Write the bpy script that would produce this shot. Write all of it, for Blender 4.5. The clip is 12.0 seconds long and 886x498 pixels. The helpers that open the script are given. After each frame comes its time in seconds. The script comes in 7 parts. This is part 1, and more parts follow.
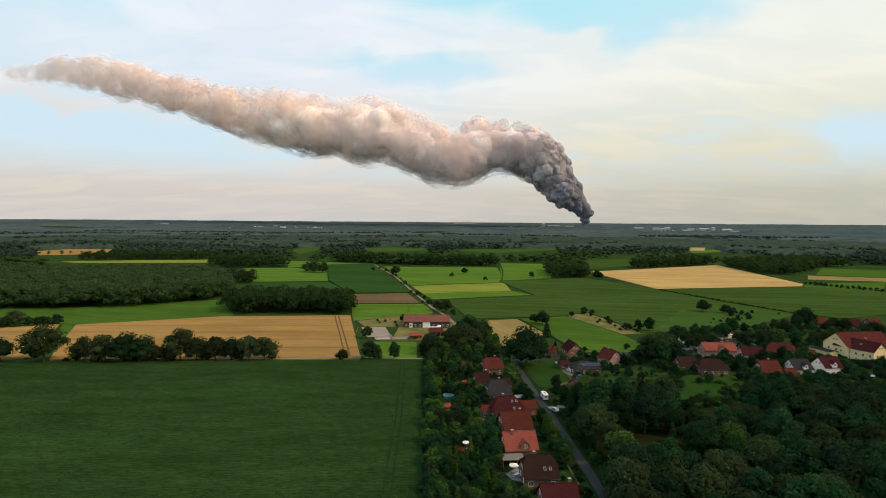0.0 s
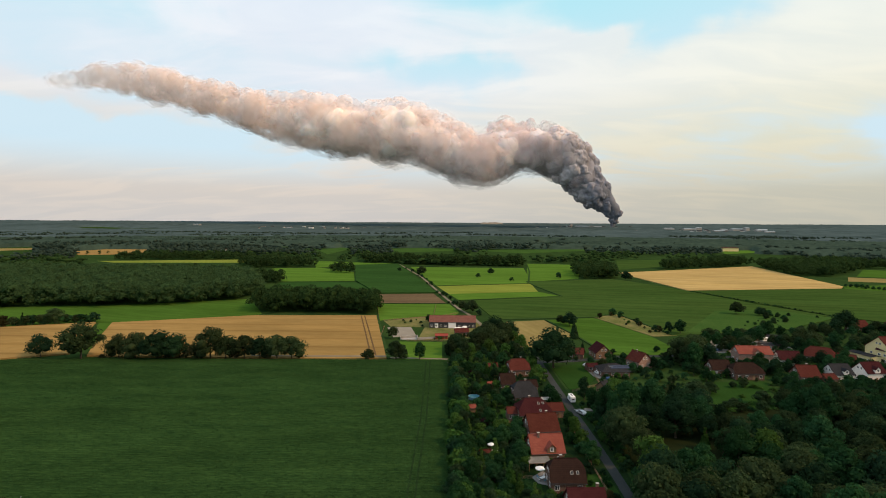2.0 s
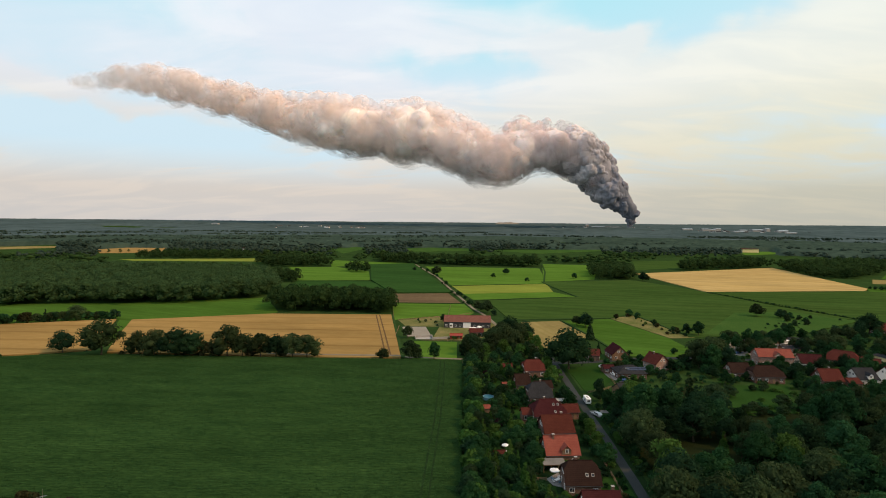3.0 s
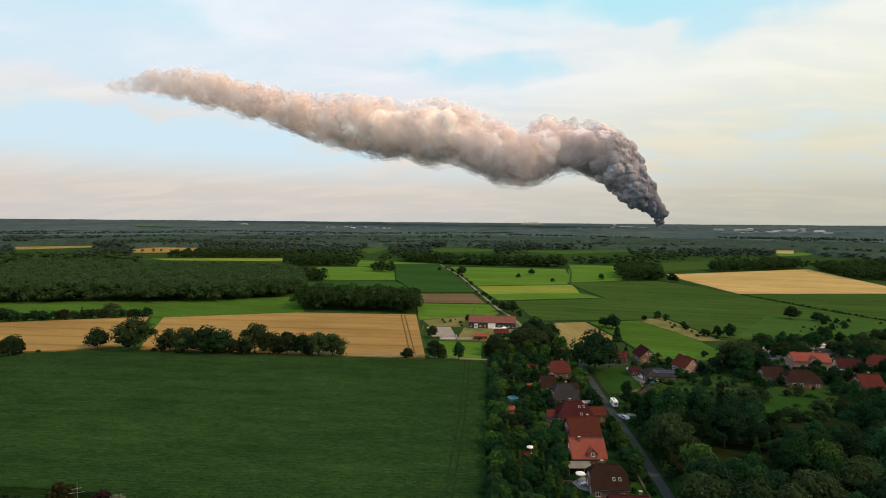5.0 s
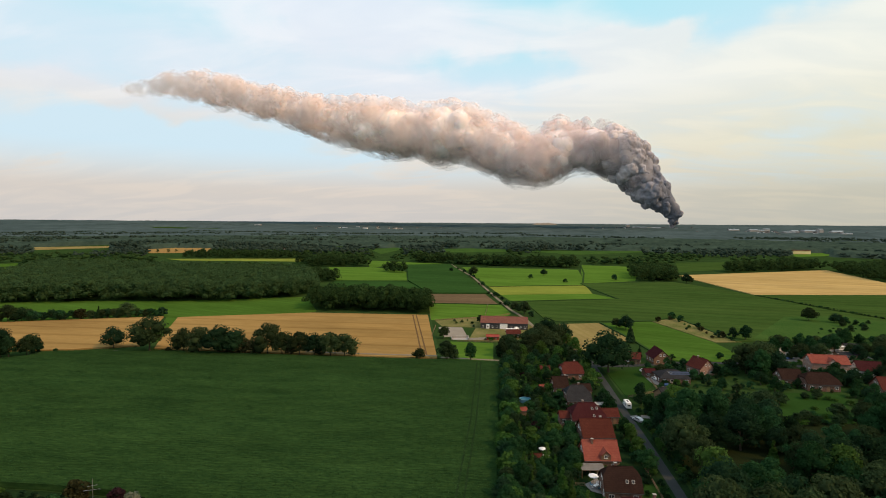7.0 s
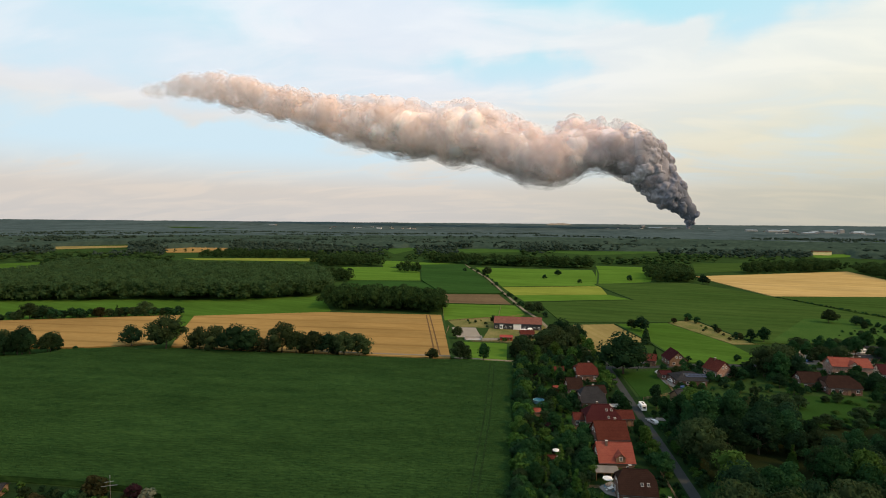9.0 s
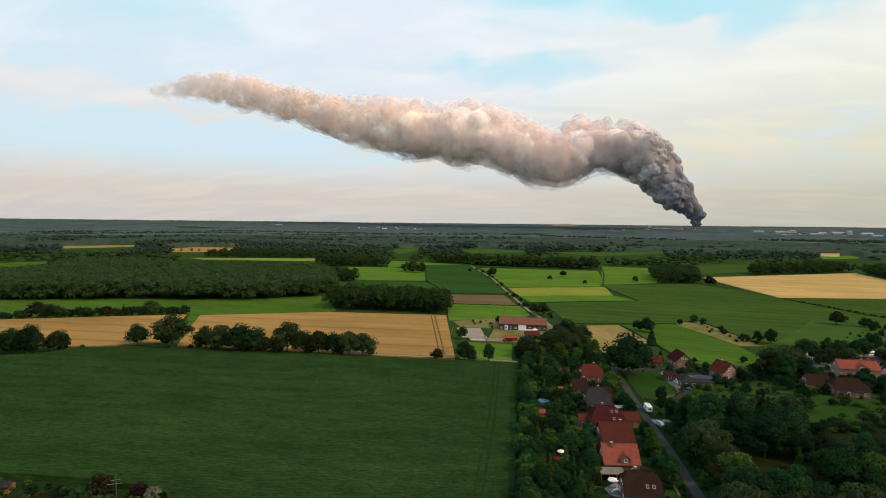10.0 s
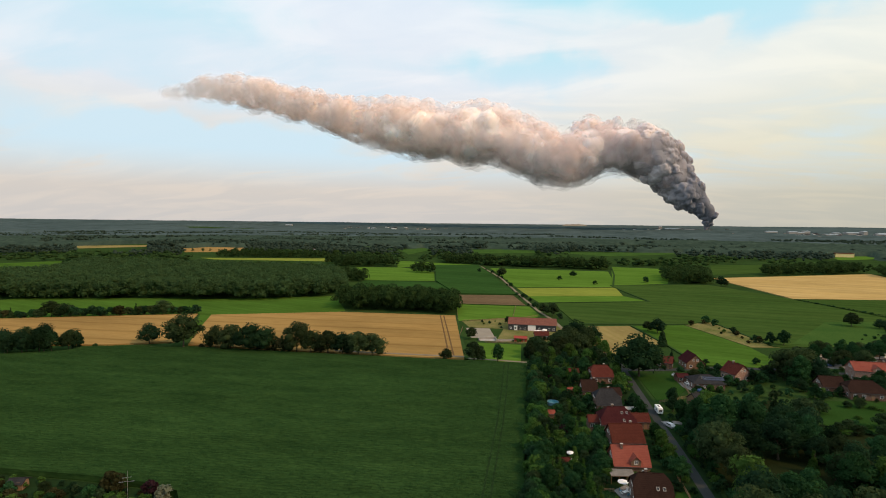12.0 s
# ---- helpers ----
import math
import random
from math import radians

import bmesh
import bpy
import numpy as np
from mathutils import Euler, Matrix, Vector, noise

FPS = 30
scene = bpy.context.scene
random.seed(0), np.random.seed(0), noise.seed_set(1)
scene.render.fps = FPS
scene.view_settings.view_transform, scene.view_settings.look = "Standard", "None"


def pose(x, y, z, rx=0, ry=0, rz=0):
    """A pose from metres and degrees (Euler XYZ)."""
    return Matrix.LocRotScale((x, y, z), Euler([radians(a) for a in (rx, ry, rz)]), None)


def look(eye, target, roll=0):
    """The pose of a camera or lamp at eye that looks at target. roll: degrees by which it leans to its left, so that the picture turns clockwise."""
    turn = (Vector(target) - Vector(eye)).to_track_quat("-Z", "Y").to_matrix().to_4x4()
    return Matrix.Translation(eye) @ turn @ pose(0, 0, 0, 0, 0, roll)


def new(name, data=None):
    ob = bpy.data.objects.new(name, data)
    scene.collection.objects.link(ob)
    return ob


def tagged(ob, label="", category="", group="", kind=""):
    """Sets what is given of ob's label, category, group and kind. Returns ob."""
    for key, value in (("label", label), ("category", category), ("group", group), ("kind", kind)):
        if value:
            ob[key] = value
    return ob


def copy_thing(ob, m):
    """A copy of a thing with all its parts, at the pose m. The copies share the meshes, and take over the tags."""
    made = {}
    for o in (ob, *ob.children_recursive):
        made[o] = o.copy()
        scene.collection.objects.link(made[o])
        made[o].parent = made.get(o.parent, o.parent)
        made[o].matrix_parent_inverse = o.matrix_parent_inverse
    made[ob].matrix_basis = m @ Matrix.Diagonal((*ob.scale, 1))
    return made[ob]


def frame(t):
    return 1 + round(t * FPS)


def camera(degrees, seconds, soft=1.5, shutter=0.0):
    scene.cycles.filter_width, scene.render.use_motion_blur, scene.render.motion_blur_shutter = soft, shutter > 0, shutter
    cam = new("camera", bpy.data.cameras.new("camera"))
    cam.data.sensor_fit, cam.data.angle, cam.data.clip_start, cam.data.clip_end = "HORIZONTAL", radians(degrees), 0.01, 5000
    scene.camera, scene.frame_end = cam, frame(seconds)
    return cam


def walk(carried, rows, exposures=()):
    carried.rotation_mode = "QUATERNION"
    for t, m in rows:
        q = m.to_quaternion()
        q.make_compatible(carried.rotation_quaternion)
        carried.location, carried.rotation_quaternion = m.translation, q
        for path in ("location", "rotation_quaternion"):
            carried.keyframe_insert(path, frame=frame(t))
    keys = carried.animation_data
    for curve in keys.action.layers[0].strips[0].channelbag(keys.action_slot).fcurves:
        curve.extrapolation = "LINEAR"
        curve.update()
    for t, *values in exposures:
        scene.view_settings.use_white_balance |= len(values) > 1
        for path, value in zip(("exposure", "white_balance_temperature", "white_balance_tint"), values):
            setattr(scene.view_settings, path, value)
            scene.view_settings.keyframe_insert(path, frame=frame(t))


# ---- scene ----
# ---------------------------------------------------------------- camera
cam = camera(79.27, 12.0, soft=1.0)
EYE = 70.0
ROWS = [
    (0.0, 0.00, 0.00, 0.00, 0.005, -2.811, -0.397),
    (0.5, 0.09, 0.28, -0.07, 0.665, -2.733, -0.396),
    (1.0, 0.17, 0.55, -0.13, 1.345, -2.734, -0.356),
    (1.5, 0.24, 0.79, -0.20, 2.084, -2.760, -0.326),
    (2.0, 0.30, 1.02, -0.26, 2.819, -2.763, -0.324),
    (2.5, 0.36, 1.23, -0.31, 3.657, -2.806, -0.446),
    (3.0, 0.40, 1.42, -0.36, 4.459, -2.793, -0.494),
    (5.0, 0.52, 2.04, -0.55, 7.143, -2.782, -0.467),
    (5.5, 0.54, 2.16, -0.59, 7.470, -2.811, -0.454),
    (6.0, 0.55, 2.28, -0.62, 7.814, -2.744, -0.458),
    (6.5, 0.56, 2.38, -0.66, 8.099, -2.748, -0.419),
    (8.5, 0.60, 2.72, -0.78, 9.551, -2.676, -0.498),
    (9.0, 0.61, 2.79, -0.80, 9.888, -2.725, -0.472),
    (9.5, 0.62, 2.86, -0.82, 10.184, -2.721, -0.542),
    (10.0, 0.63, 2.92, -0.85, 10.448, -2.695, -0.600),
    (10.5, 0.65, 2.99, -0.87, 10.721, -2.679, -0.578),
    (11.0, 0.67, 3.05, -0.88, 10.987, -2.726, -0.590),
    (11.5, 0.69, 3.11, -0.90, 11.221, -2.746, -0.605),
    (12.0, 0.72, 3.17, -0.92, 11.457, -2.678, -0.608),
]
walk(cam, [(t, pose(x, y, EYE + z, 90 + pitch, roll, yaw)) for t, x, y, z, yaw, pitch, roll in ROWS])

# ---------------------------------------------------------------- world, sun
SUN_AZ, SUN_EL = radians(110), radians(41)      # clockwise from +y, above the horizon
scene.view_settings.exposure = 0.0


def nodes_of(owner):
    owner.use_nodes = True
    tree = owner.node_tree
    tree.nodes.clear()
    return tree, tree.nodes, tree.links


def make_world():
    world = bpy.data.worlds.new("evening_sky")
    scene.world = world
    tree, n, l = nodes_of(world)

    def math_node(op, a, b=None, clamp=False):
        m = n.new("ShaderNodeMath")
        m.operation, m.use_clamp = op, clamp
        for i, v in enumerate((a, b)):
            if v is None:
                continue
            if isinstance(v, (int, float)):
                m.inputs[i].default_value = v
            else:
                l.new(v, m.inputs[i])
        return m.outputs[0]

    def blend(fac, a, b):
        m = n.new("ShaderNodeMix")
        m.data_type = "RGBA"
        for sock, v in ((m.inputs[0], fac), (m.inputs[6], a), (m.inputs[7], b)):
            if isinstance(v, tuple):
                sock.default_value = (*v, 1)
            elif isinstance(v, (int, float)):
                sock.default_value = v
            else:
                l.new(v, sock)
        return m.outputs[2]

    coord = n.new("ShaderNodeTexCoord")
    sep = n.new("ShaderNodeSeparateXYZ")
    l.new(coord.outputs["Generated"], sep.inputs[0])
    x, y, z = sep.outputs
    sky = n.new("ShaderNodeTexSky")
    sky.sky_type, sky.sun_disc = "NISHITA", False
    sky.sun_elevation, sky.sun_rotation = SUN_EL, SUN_AZ
    sky.air_density, sky.dust_density, sky.ozone_density = 1.0, 0.8, 1.6
    low = n.new("ShaderNodeMix")
    low.data_type = "RGBA"
    low.blend_type = "MULTIPLY"
    low.inputs[0].default_value = 1.0
    l.new(sky.outputs[0], low.inputs[6])
    low.inputs[7].default_value = (SKY_GAIN * 1.55, SKY_GAIN * 1.75, SKY_GAIN * 1.45, 1)
    cap = n.new("ShaderNodeMix")
    cap.data_type, cap.blend_type = "RGBA", "DARKEN"
    cap.inputs[0].default_value = 1.0
    l.new(low.outputs[2], cap.inputs[6])
    cap.inputs[7].default_value = (0.60, 0.77, 0.87, 1)
    clear = cap.outputs[2]
    # cloud sheet on a plane overhead, seen in perspective
    up = math_node("ADD", math_node("MAXIMUM", z, 0.0), 0.20)
    plane = n.new("ShaderNodeCombineXYZ")
    l.new(math_node("DIVIDE", x, up), plane.inputs[0])
    l.new(math_node("DIVIDE", y, up), plane.inputs[1])
    turn = n.new("ShaderNodeMapping")
    turn.inputs["Rotation"].default_value = (0, 0, radians(24))
    turn.inputs["Scale"].default_value = (0.55, 1.25, 1)
    turn.inputs["Location"].default_value = (3.1, 0.7, 0)
    l.new(plane.outputs[0], turn.inputs[0])
    sheet = n.new("ShaderNodeTexNoise")
    sheet.inputs["Scale"].default_value, sheet.inputs["Detail"].default_value = 0.95, 6
    sheet.inputs["Roughness"].default_value, sheet.inputs["Distortion"].default_value = 0.5, 0.5
    l.new(turn.outputs[0], sheet.inputs["Vector"])
    wisp = n.new("ShaderNodeTexNoise")
    wisp.inputs["Scale"].default_value, wisp.inputs["Detail"].default_value = 3.0, 6
    wisp.inputs["Distortion"].default_value = 0.8
    l.new(turn.outputs[0], wisp.inputs["Vector"])
    both = math_node("ADD", math_node("MULTIPLY", sheet.outputs[0], 0.5), math_node("MULTIPLY", wisp.outputs[0], 0.5))
    # gaps and banks of the cloud sheet, by compass angle and height (degrees), with ragged rims
    ragged = n.new("ShaderNodeTexNoise")
    ragged.inputs["Scale"].default_value, ragged.inputs["Detail"].default_value = 5.0, 8
    l.new(coord.outputs["Generated"], ragged.inputs["Vector"])
    rag = n.new("ShaderNodeSeparateColor")
    l.new(ragged.outputs["Color"], rag.inputs[0])
    az = math_node("MULTIPLY", math_node("ARCTAN2", x, y), 57.2958)
    el = math_node("MULTIPLY", math_node("ARCSINE", z), 57.2958)
    az = math_node("ADD", az, math_node("MULTIPLY", math_node("SUBTRACT", rag.outputs[0], 0.5), 26.0))
    el = math_node("ADD", el, math_node("MULTIPLY", math_node("SUBTRACT", rag.outputs[1], 0.5), 9.0))
    total = None
    for a0, e0, wa, we, amount, tip in CLOUD_FORMS:
        da, de = math_node("SUBTRACT", az, a0), math_node("SUBTRACT", el, e0)
        de = math_node("SUBTRACT", de, math_node("MULTIPLY", da, tip))
        q = math_node("ADD", math_node("POWER", math_node("ABSOLUTE", math_node("DIVIDE", da, wa)), 2.0), math_node("POWER", math_node("ABSOLUTE", math_node("DIVIDE", de, we)), 2.0))
        g = math_node("MULTIPLY", math_node("EXPONENT", math_node("MULTIPLY", q, -1.0)), amount)
        total = g if total is None else math_node("ADD", total, g)
    cover = n.new("ShaderNodeMapRange")
    cover.interpolation_type = "SMOOTHSTEP"
    cover.inputs["From Min"].default_value, cover.inputs["From Max"].default_value = 0.27, 0.62
    cover.inputs["To Min"].default_value, cover.inputs["To Max"].default_value = 0.05, 0.97
    l.new(math_node("ADD", both, total), cover.inputs[0])
    # cloud colour: pinkish grey at the horizon, white above, cream towards the sun
    def ramp_of(stops):
        ramp = n.new("ShaderNodeValToRGB")
        e = ramp.color_ramp.elements
        e[0].position, e[0].color = stops[0][0], (*stops[0][1], 1)
        e[1].position, e[1].color = stops[-1][0], (*stops[-1][1], 1)
        for p, c in stops[1:-1]:
            e.new(p).color = (*c, 1)
        l.new(math_node("MAXIMUM", z, 0.0), ramp.inputs[0])
        return ramp.outputs[0]
    cool = ramp_of(((0.0, (0.62, 0.57, 0.53)), (0.06, (0.70, 0.62, 0.545)), (0.14, (0.77, 0.73, 0.665)), (0.24, (0.82, 0.84, 0.88)), (0.42, (0.80, 0.86, 0.93))))
    warm = ramp_of(((0.0, (0.52, 0.49, 0.40)), (0.06, (0.60, 0.56, 0.44)), (0.14, (0.78, 0.74, 0.57)), (0.24, (0.88, 0.87, 0.76)), (0.42, (0.80, 0.87, 0.86))))
    side = n.new("ShaderNodeMapRange")
    side.interpolation_type = "SMOOTHSTEP"
    side.inputs["From Min"].default_value, side.inputs["From Max"].default_value = -0.30, 0.60
    l.new(x, side.inputs[0])
    cloud = blend(side.outputs[0], cool, warm)
    shade = n.new("ShaderNodeMapRange")
    shade.interpolation_type = "SMOOTHSTEP"
    shade.inputs["From Min"].default_value, shade.inputs["From Max"].default_value = 0.40, 0.66
    shade.inputs["To Min"].default_value, shade.inputs["To Max"].default_value = 0.55, 0.0
    l.new(wisp.outputs[0], shade.inputs[0])
    grey = n.new("ShaderNodeMix")
    grey.data_type, grey.blend_type = "RGBA", "MULTIPLY"
    l.new(shade.outputs[0], grey.inputs[0])
    l.new(cloud, grey.inputs[6])
    grey.inputs[7].default_value = (0.84, 0.89, 0.95, 1)
    cloud = grey.outputs[2]
    # thin veil near the horizon hides the blue
    veil = n.new("ShaderNodeMapRange")
    veil.interpolation_type = "SMOOTHSTEP"
    veil.inputs["From Min"].default_value, veil.inputs["From Max"].default_value = 0.05, 0.14
    veil.inputs["To Min"].default_value, veil.inputs["To Max"].default_value = 0.97, 0.0
    l.new(z, veil.inputs[0])
    mask = math_node("MAXIMUM", cover.outputs[0], veil.outputs[0], True)
    colour = blend(mask, clear, cloud)
    back = n.new("ShaderNodeBackground")
    back.inputs[1].default_value = SKY_STRENGTH
    l.new(colour, back.inputs[0])
    out = n.new("ShaderNodeOutputWorld")
    l.new(back.outputs[0], out.inputs[0])


SKY_STRENGTH, SKY_GAIN = 1.06, 0.20
# compass angle, height, half-widths, amount (minus: a gap), slope
CLOUD_FORMS = (
    (20.0, 20.5, 8.0, 3.6, -0.42, 0.05), (-2.0, 14.8, 6.5, 1.9, -0.36, -0.1), (-34.0, 8.6, 14.0, 2.2, -0.46, 0.03), (37.0, 7.6, 6.0, 1.3, -0.30, -0.1), (-44.0, 20.0, 14.0, 7.0, -0.20, 0.0), (8.0, 23.0, 9.0, 3.0, -0.12, 0.0),
    (10.0, 17.4, 5.5, 1.1, 0.46, 0.16), (-18.0, 19.5, 13.0, 3.0, 0.24, -0.12), (30.0, 14.5, 13.0, 5.0, 0.30, -0.1), (24.0, 8.6, 12.0, 1.2, 0.16, -0.12), (-40.0, 11.3, 12.0, 0.9, 0.26, -0.13), (12.0, 12.5, 12.0, 3.0, 0.16, 0.0),
)
make_world()
sun = new("sun", bpy.data.lights.new("sun", "SUN"))
sun.data.energy, sun.data.angle, sun.data.color = 2.9, radians(6), (1.0, 0.60, 0.29)
sun.matrix_world = look((0, 0, 0), (-math.sin(SUN_AZ) * math.cos(SUN_EL), -math.cos(SUN_AZ) * math.cos(SUN_EL), -math.sin(SUN_EL)))

# ---------------------------------------------------------------- materials


def surface(name, dark, light, scale=1.0, fine=12.0, rough=0.85, bump=0.3, mixed=0.5, stretch=(1, 1, 1), turn=0.0, random_tint=0.0, island=0.0, metal=0.0, depth=0.05):
    """Two-scale noise between two colours, with relief; scale in 1/m."""
    mat = bpy.data.materials.new(name)
    tree, n, l = nodes_of(mat)
    out = n.new("ShaderNodeOutputMaterial")
    bsdf = n.new("ShaderNodeBsdfPrincipled")
    bsdf.inputs["Roughness"].default_value, bsdf.inputs["Metallic"].default_value = rough, metal
    bsdf.inputs["Specular IOR Level"].default_value = 0.0 if rough >= 0.85 else 0.25
    l.new(bsdf.outputs[0], out.inputs[0])
    coord = n.new("ShaderNodeTexCoord")
    mp = n.new("ShaderNodeMapping")
    mp.inputs["Scale"].default_value, mp.inputs["Rotation"].default_value = stretch, (0, 0, radians(turn))
    l.new(coord.outputs["Object"], mp.inputs[0])
    a, b = n.new("ShaderNodeTexNoise"), n.new("ShaderNodeTexNoise")
    for tex, s, d in ((a, scale, 4), (b, fine, 3)):
        tex.inputs["Scale"].default_value, tex.inputs["Detail"].default_value = s, d
        l.new(mp.outputs[0], tex.inputs["Vector"])
    add = n.new("ShaderNodeMix")
    add.inputs[0].default_value = mixed
    l.new(a.outputs[0], add.inputs[2])
    l.new(b.outputs[0], add.inputs[3])
    fac = add.outputs[0]
    rng = n.new("ShaderNodeMapRange")
    rng.inputs["From Min"].default_value, rng.inputs["From Max"].default_value = 0.32, 0.68
    l.new(fac, rng.inputs[0])
    col = n.new("ShaderNodeMix")
    col.data_type = "RGBA"
    col.inputs[6].default_value, col.inputs[7].default_value = (*dark, 1), (*light, 1)
    l.new(rng.outputs[0], col.inputs[0])
    colour = col.outputs[2]
    if random_tint or island:
        hsv = n.new("ShaderNodeHueSaturation")
        val = n.new("ShaderNodeMapRange")
        val.inputs["To Min"].default_value = 1 - max(random_tint, island)
        val.inputs["To Max"].default_value = 1 + max(random_tint, island)
        src = n.new("ShaderNodeObjectInfo").outputs["Random"] if random_tint else n.new("ShaderNodeNewGeometry").outputs["Random Per Island"]
        l.new(src, val.inputs[0])
        l.new(val.outputs[0], hsv.inputs["Value"])
        l.new(colour, hsv.inputs["Color"])
        colour = hsv.outputs[0]
    l.new(colour, bsdf.inputs["Base Color"])
    if bump:
        bm_ = n.new("ShaderNodeBump")
        bm_.inputs["Strength"].default_value, bm_.inputs["Distance"].default_value = bump, depth
        l.new(b.outputs[0], bm_.inputs["Height"])
        l.new(bm_.outputs[0], bsdf.inputs["Normal"])
    return mat


def rows_surface(name, dark, light, gap, period, turn=0.0, scale=0.02, fine=0.6, amount=0.35, rough=0.9, wobble=1.5, wide=0.5, along=0.35):
    """A crop or mown field: fine noise, broad patches, and drill rows of the given spacing in metres."""
    mat = surface(name, dark, light, scale, fine, rough, 0.6, 0.55, stretch=(along, 1, 1), turn=turn, depth=0.4)
    tree = mat.node_tree
    n, l = tree.nodes, tree.links
    bsdf = next(q for q in n if q.type == "BSDF_PRINCIPLED")
    colour = bsdf.inputs["Base Color"].links[0].from_socket
    coord = n.new("ShaderNodeTexCoord")
    mp = n.new("ShaderNodeMapping")
    mp.inputs["Rotation"].default_value = (0, 0, radians(turn))
    l.new(coord.outputs["Object"], mp.inputs[0])
    wave = n.new("ShaderNodeTexWave")
    wave.wave_type, wave.bands_direction, wave.wave_profile = "BANDS", "Y", "SIN"
    wave.inputs["Scale"].default_value = 0.314 / period
    wave.inputs["Distortion"].default_value, wave.inputs["Detail"].default_value, wave.inputs["Detail Scale"].default_value = wobble, 2, 0.6
    l.new(mp.outputs[0], wave.inputs["Vector"])
    rng = n.new("ShaderNodeMapRange")
    rng.inputs["From Min"].default_value, rng.inputs["From Max"].default_value = 0.0, wide
    rng.inputs["To Min"].default_value, rng.inputs["To Max"].default_value = amount, 0.0
    l.new(wave.outputs["Fac"], rng.inputs[0])
    col = n.new("ShaderNodeMix")
    col.data_type = "RGBA"
    col.inputs[7].default_value = (*gap, 1)
    l.new(rng.outputs[0], col.inputs[0])
    l.new(colour, col.inputs[6])
    # broad uneven growth, drawn out along the rows
    drawn = n.new("ShaderNodeMapping")
    drawn.inputs["Scale"].default_value = (0.012, 0.05, 1)
    l.new(mp.outputs[0], drawn.inputs[0])
    growth = n.new("ShaderNodeTexNoise")
    growth.inputs["Scale"].default_value, growth.inputs["Detail"].default_value, growth.inputs["Roughness"].default_value = 1.0, 6, 0.65
    l.new(drawn.outputs[0], growth.inputs["Vector"])
    level = n.new("ShaderNodeMapRange")
    level.inputs["From Min"].default_value, level.inputs["From Max"].default_value = 0.3, 0.7
    level.inputs["To Min"].default_value, level.inputs["To Max"].default_value = 0.80, 1.20
    l.new(growth.outputs[0], level.inputs[0])
    grown = n.new("ShaderNodeHueSaturation")
    l.new(level.outputs[0], grown.inputs["Value"])
    l.new(col.outputs[2], grown.inputs["Color"])
    l.new(grown.outputs[0], bsdf.inputs["Base Color"])
    return mat


def leaf_surface(name, dark, light, tint=0.35, through_light=0.42):
    """Leaves: varied from clump to clump and from tree to tree, letting some light through."""
    mat = bpy.data.materials.new(name)
    tree, n, l = nodes_of(mat)
    out = n.new("ShaderNodeOutputMaterial")
    geo, info = n.new("ShaderNodeNewGeometry"), n.new("ShaderNodeObjectInfo")
    col = n.new("ShaderNodeMix")
    col.data_type = "RGBA"
    col.inputs[6].default_value, col.inputs[7].default_value = (*dark, 1), (*light, 1)
    l.new(geo.outputs["Random Per Island"], col.inputs[0])
    hsv = n.new("ShaderNodeHueSaturation")
    val, hue = n.new("ShaderNodeMapRange"), n.new("ShaderNodeMapRange")
    val.inputs["To Min"].default_value, val.inputs["To Max"].default_value = 1 - tint, 1 + tint
    hue.inputs["To Min"].default_value, hue.inputs["To Max"].default_value = 0.488, 0.51
    l.new(info.outputs["Random"], val.inputs[0])
    mul = n.new("ShaderNodeMath")
    mul.operation = "FRACT"
    m7 = n.new("ShaderNodeMath")
    m7.operation = "MULTIPLY"
    m7.inputs[1].default_value = 7.31
    l.new(info.outputs["Random"], m7.inputs[0])
    l.new(m7.outputs[0], mul.inputs[0])
    l.new(mul.outputs[0], hue.inputs[0])
    l.new(val.outputs[0], hsv.inputs["Value"])
    l.new(hue.outputs[0], hsv.inputs["Hue"])
    l.new(col.outputs[2], hsv.inputs["Color"])
    d, tr, mix = n.new("ShaderNodeBsdfDiffuse"), n.new("ShaderNodeBsdfTranslucent"), n.new("ShaderNodeMixShader")
    mix.inputs[0].default_value = through_light
    l.new(hsv.outputs[0], d.inputs[0])
    l.new(hsv.outputs[0], tr.inputs[0])
    l.new(d.outputs[0], mix.inputs[1])
    l.new(tr.outputs[0], mix.inputs[2])
    l.new(mix.outputs[0], out.inputs[0])
    return mat


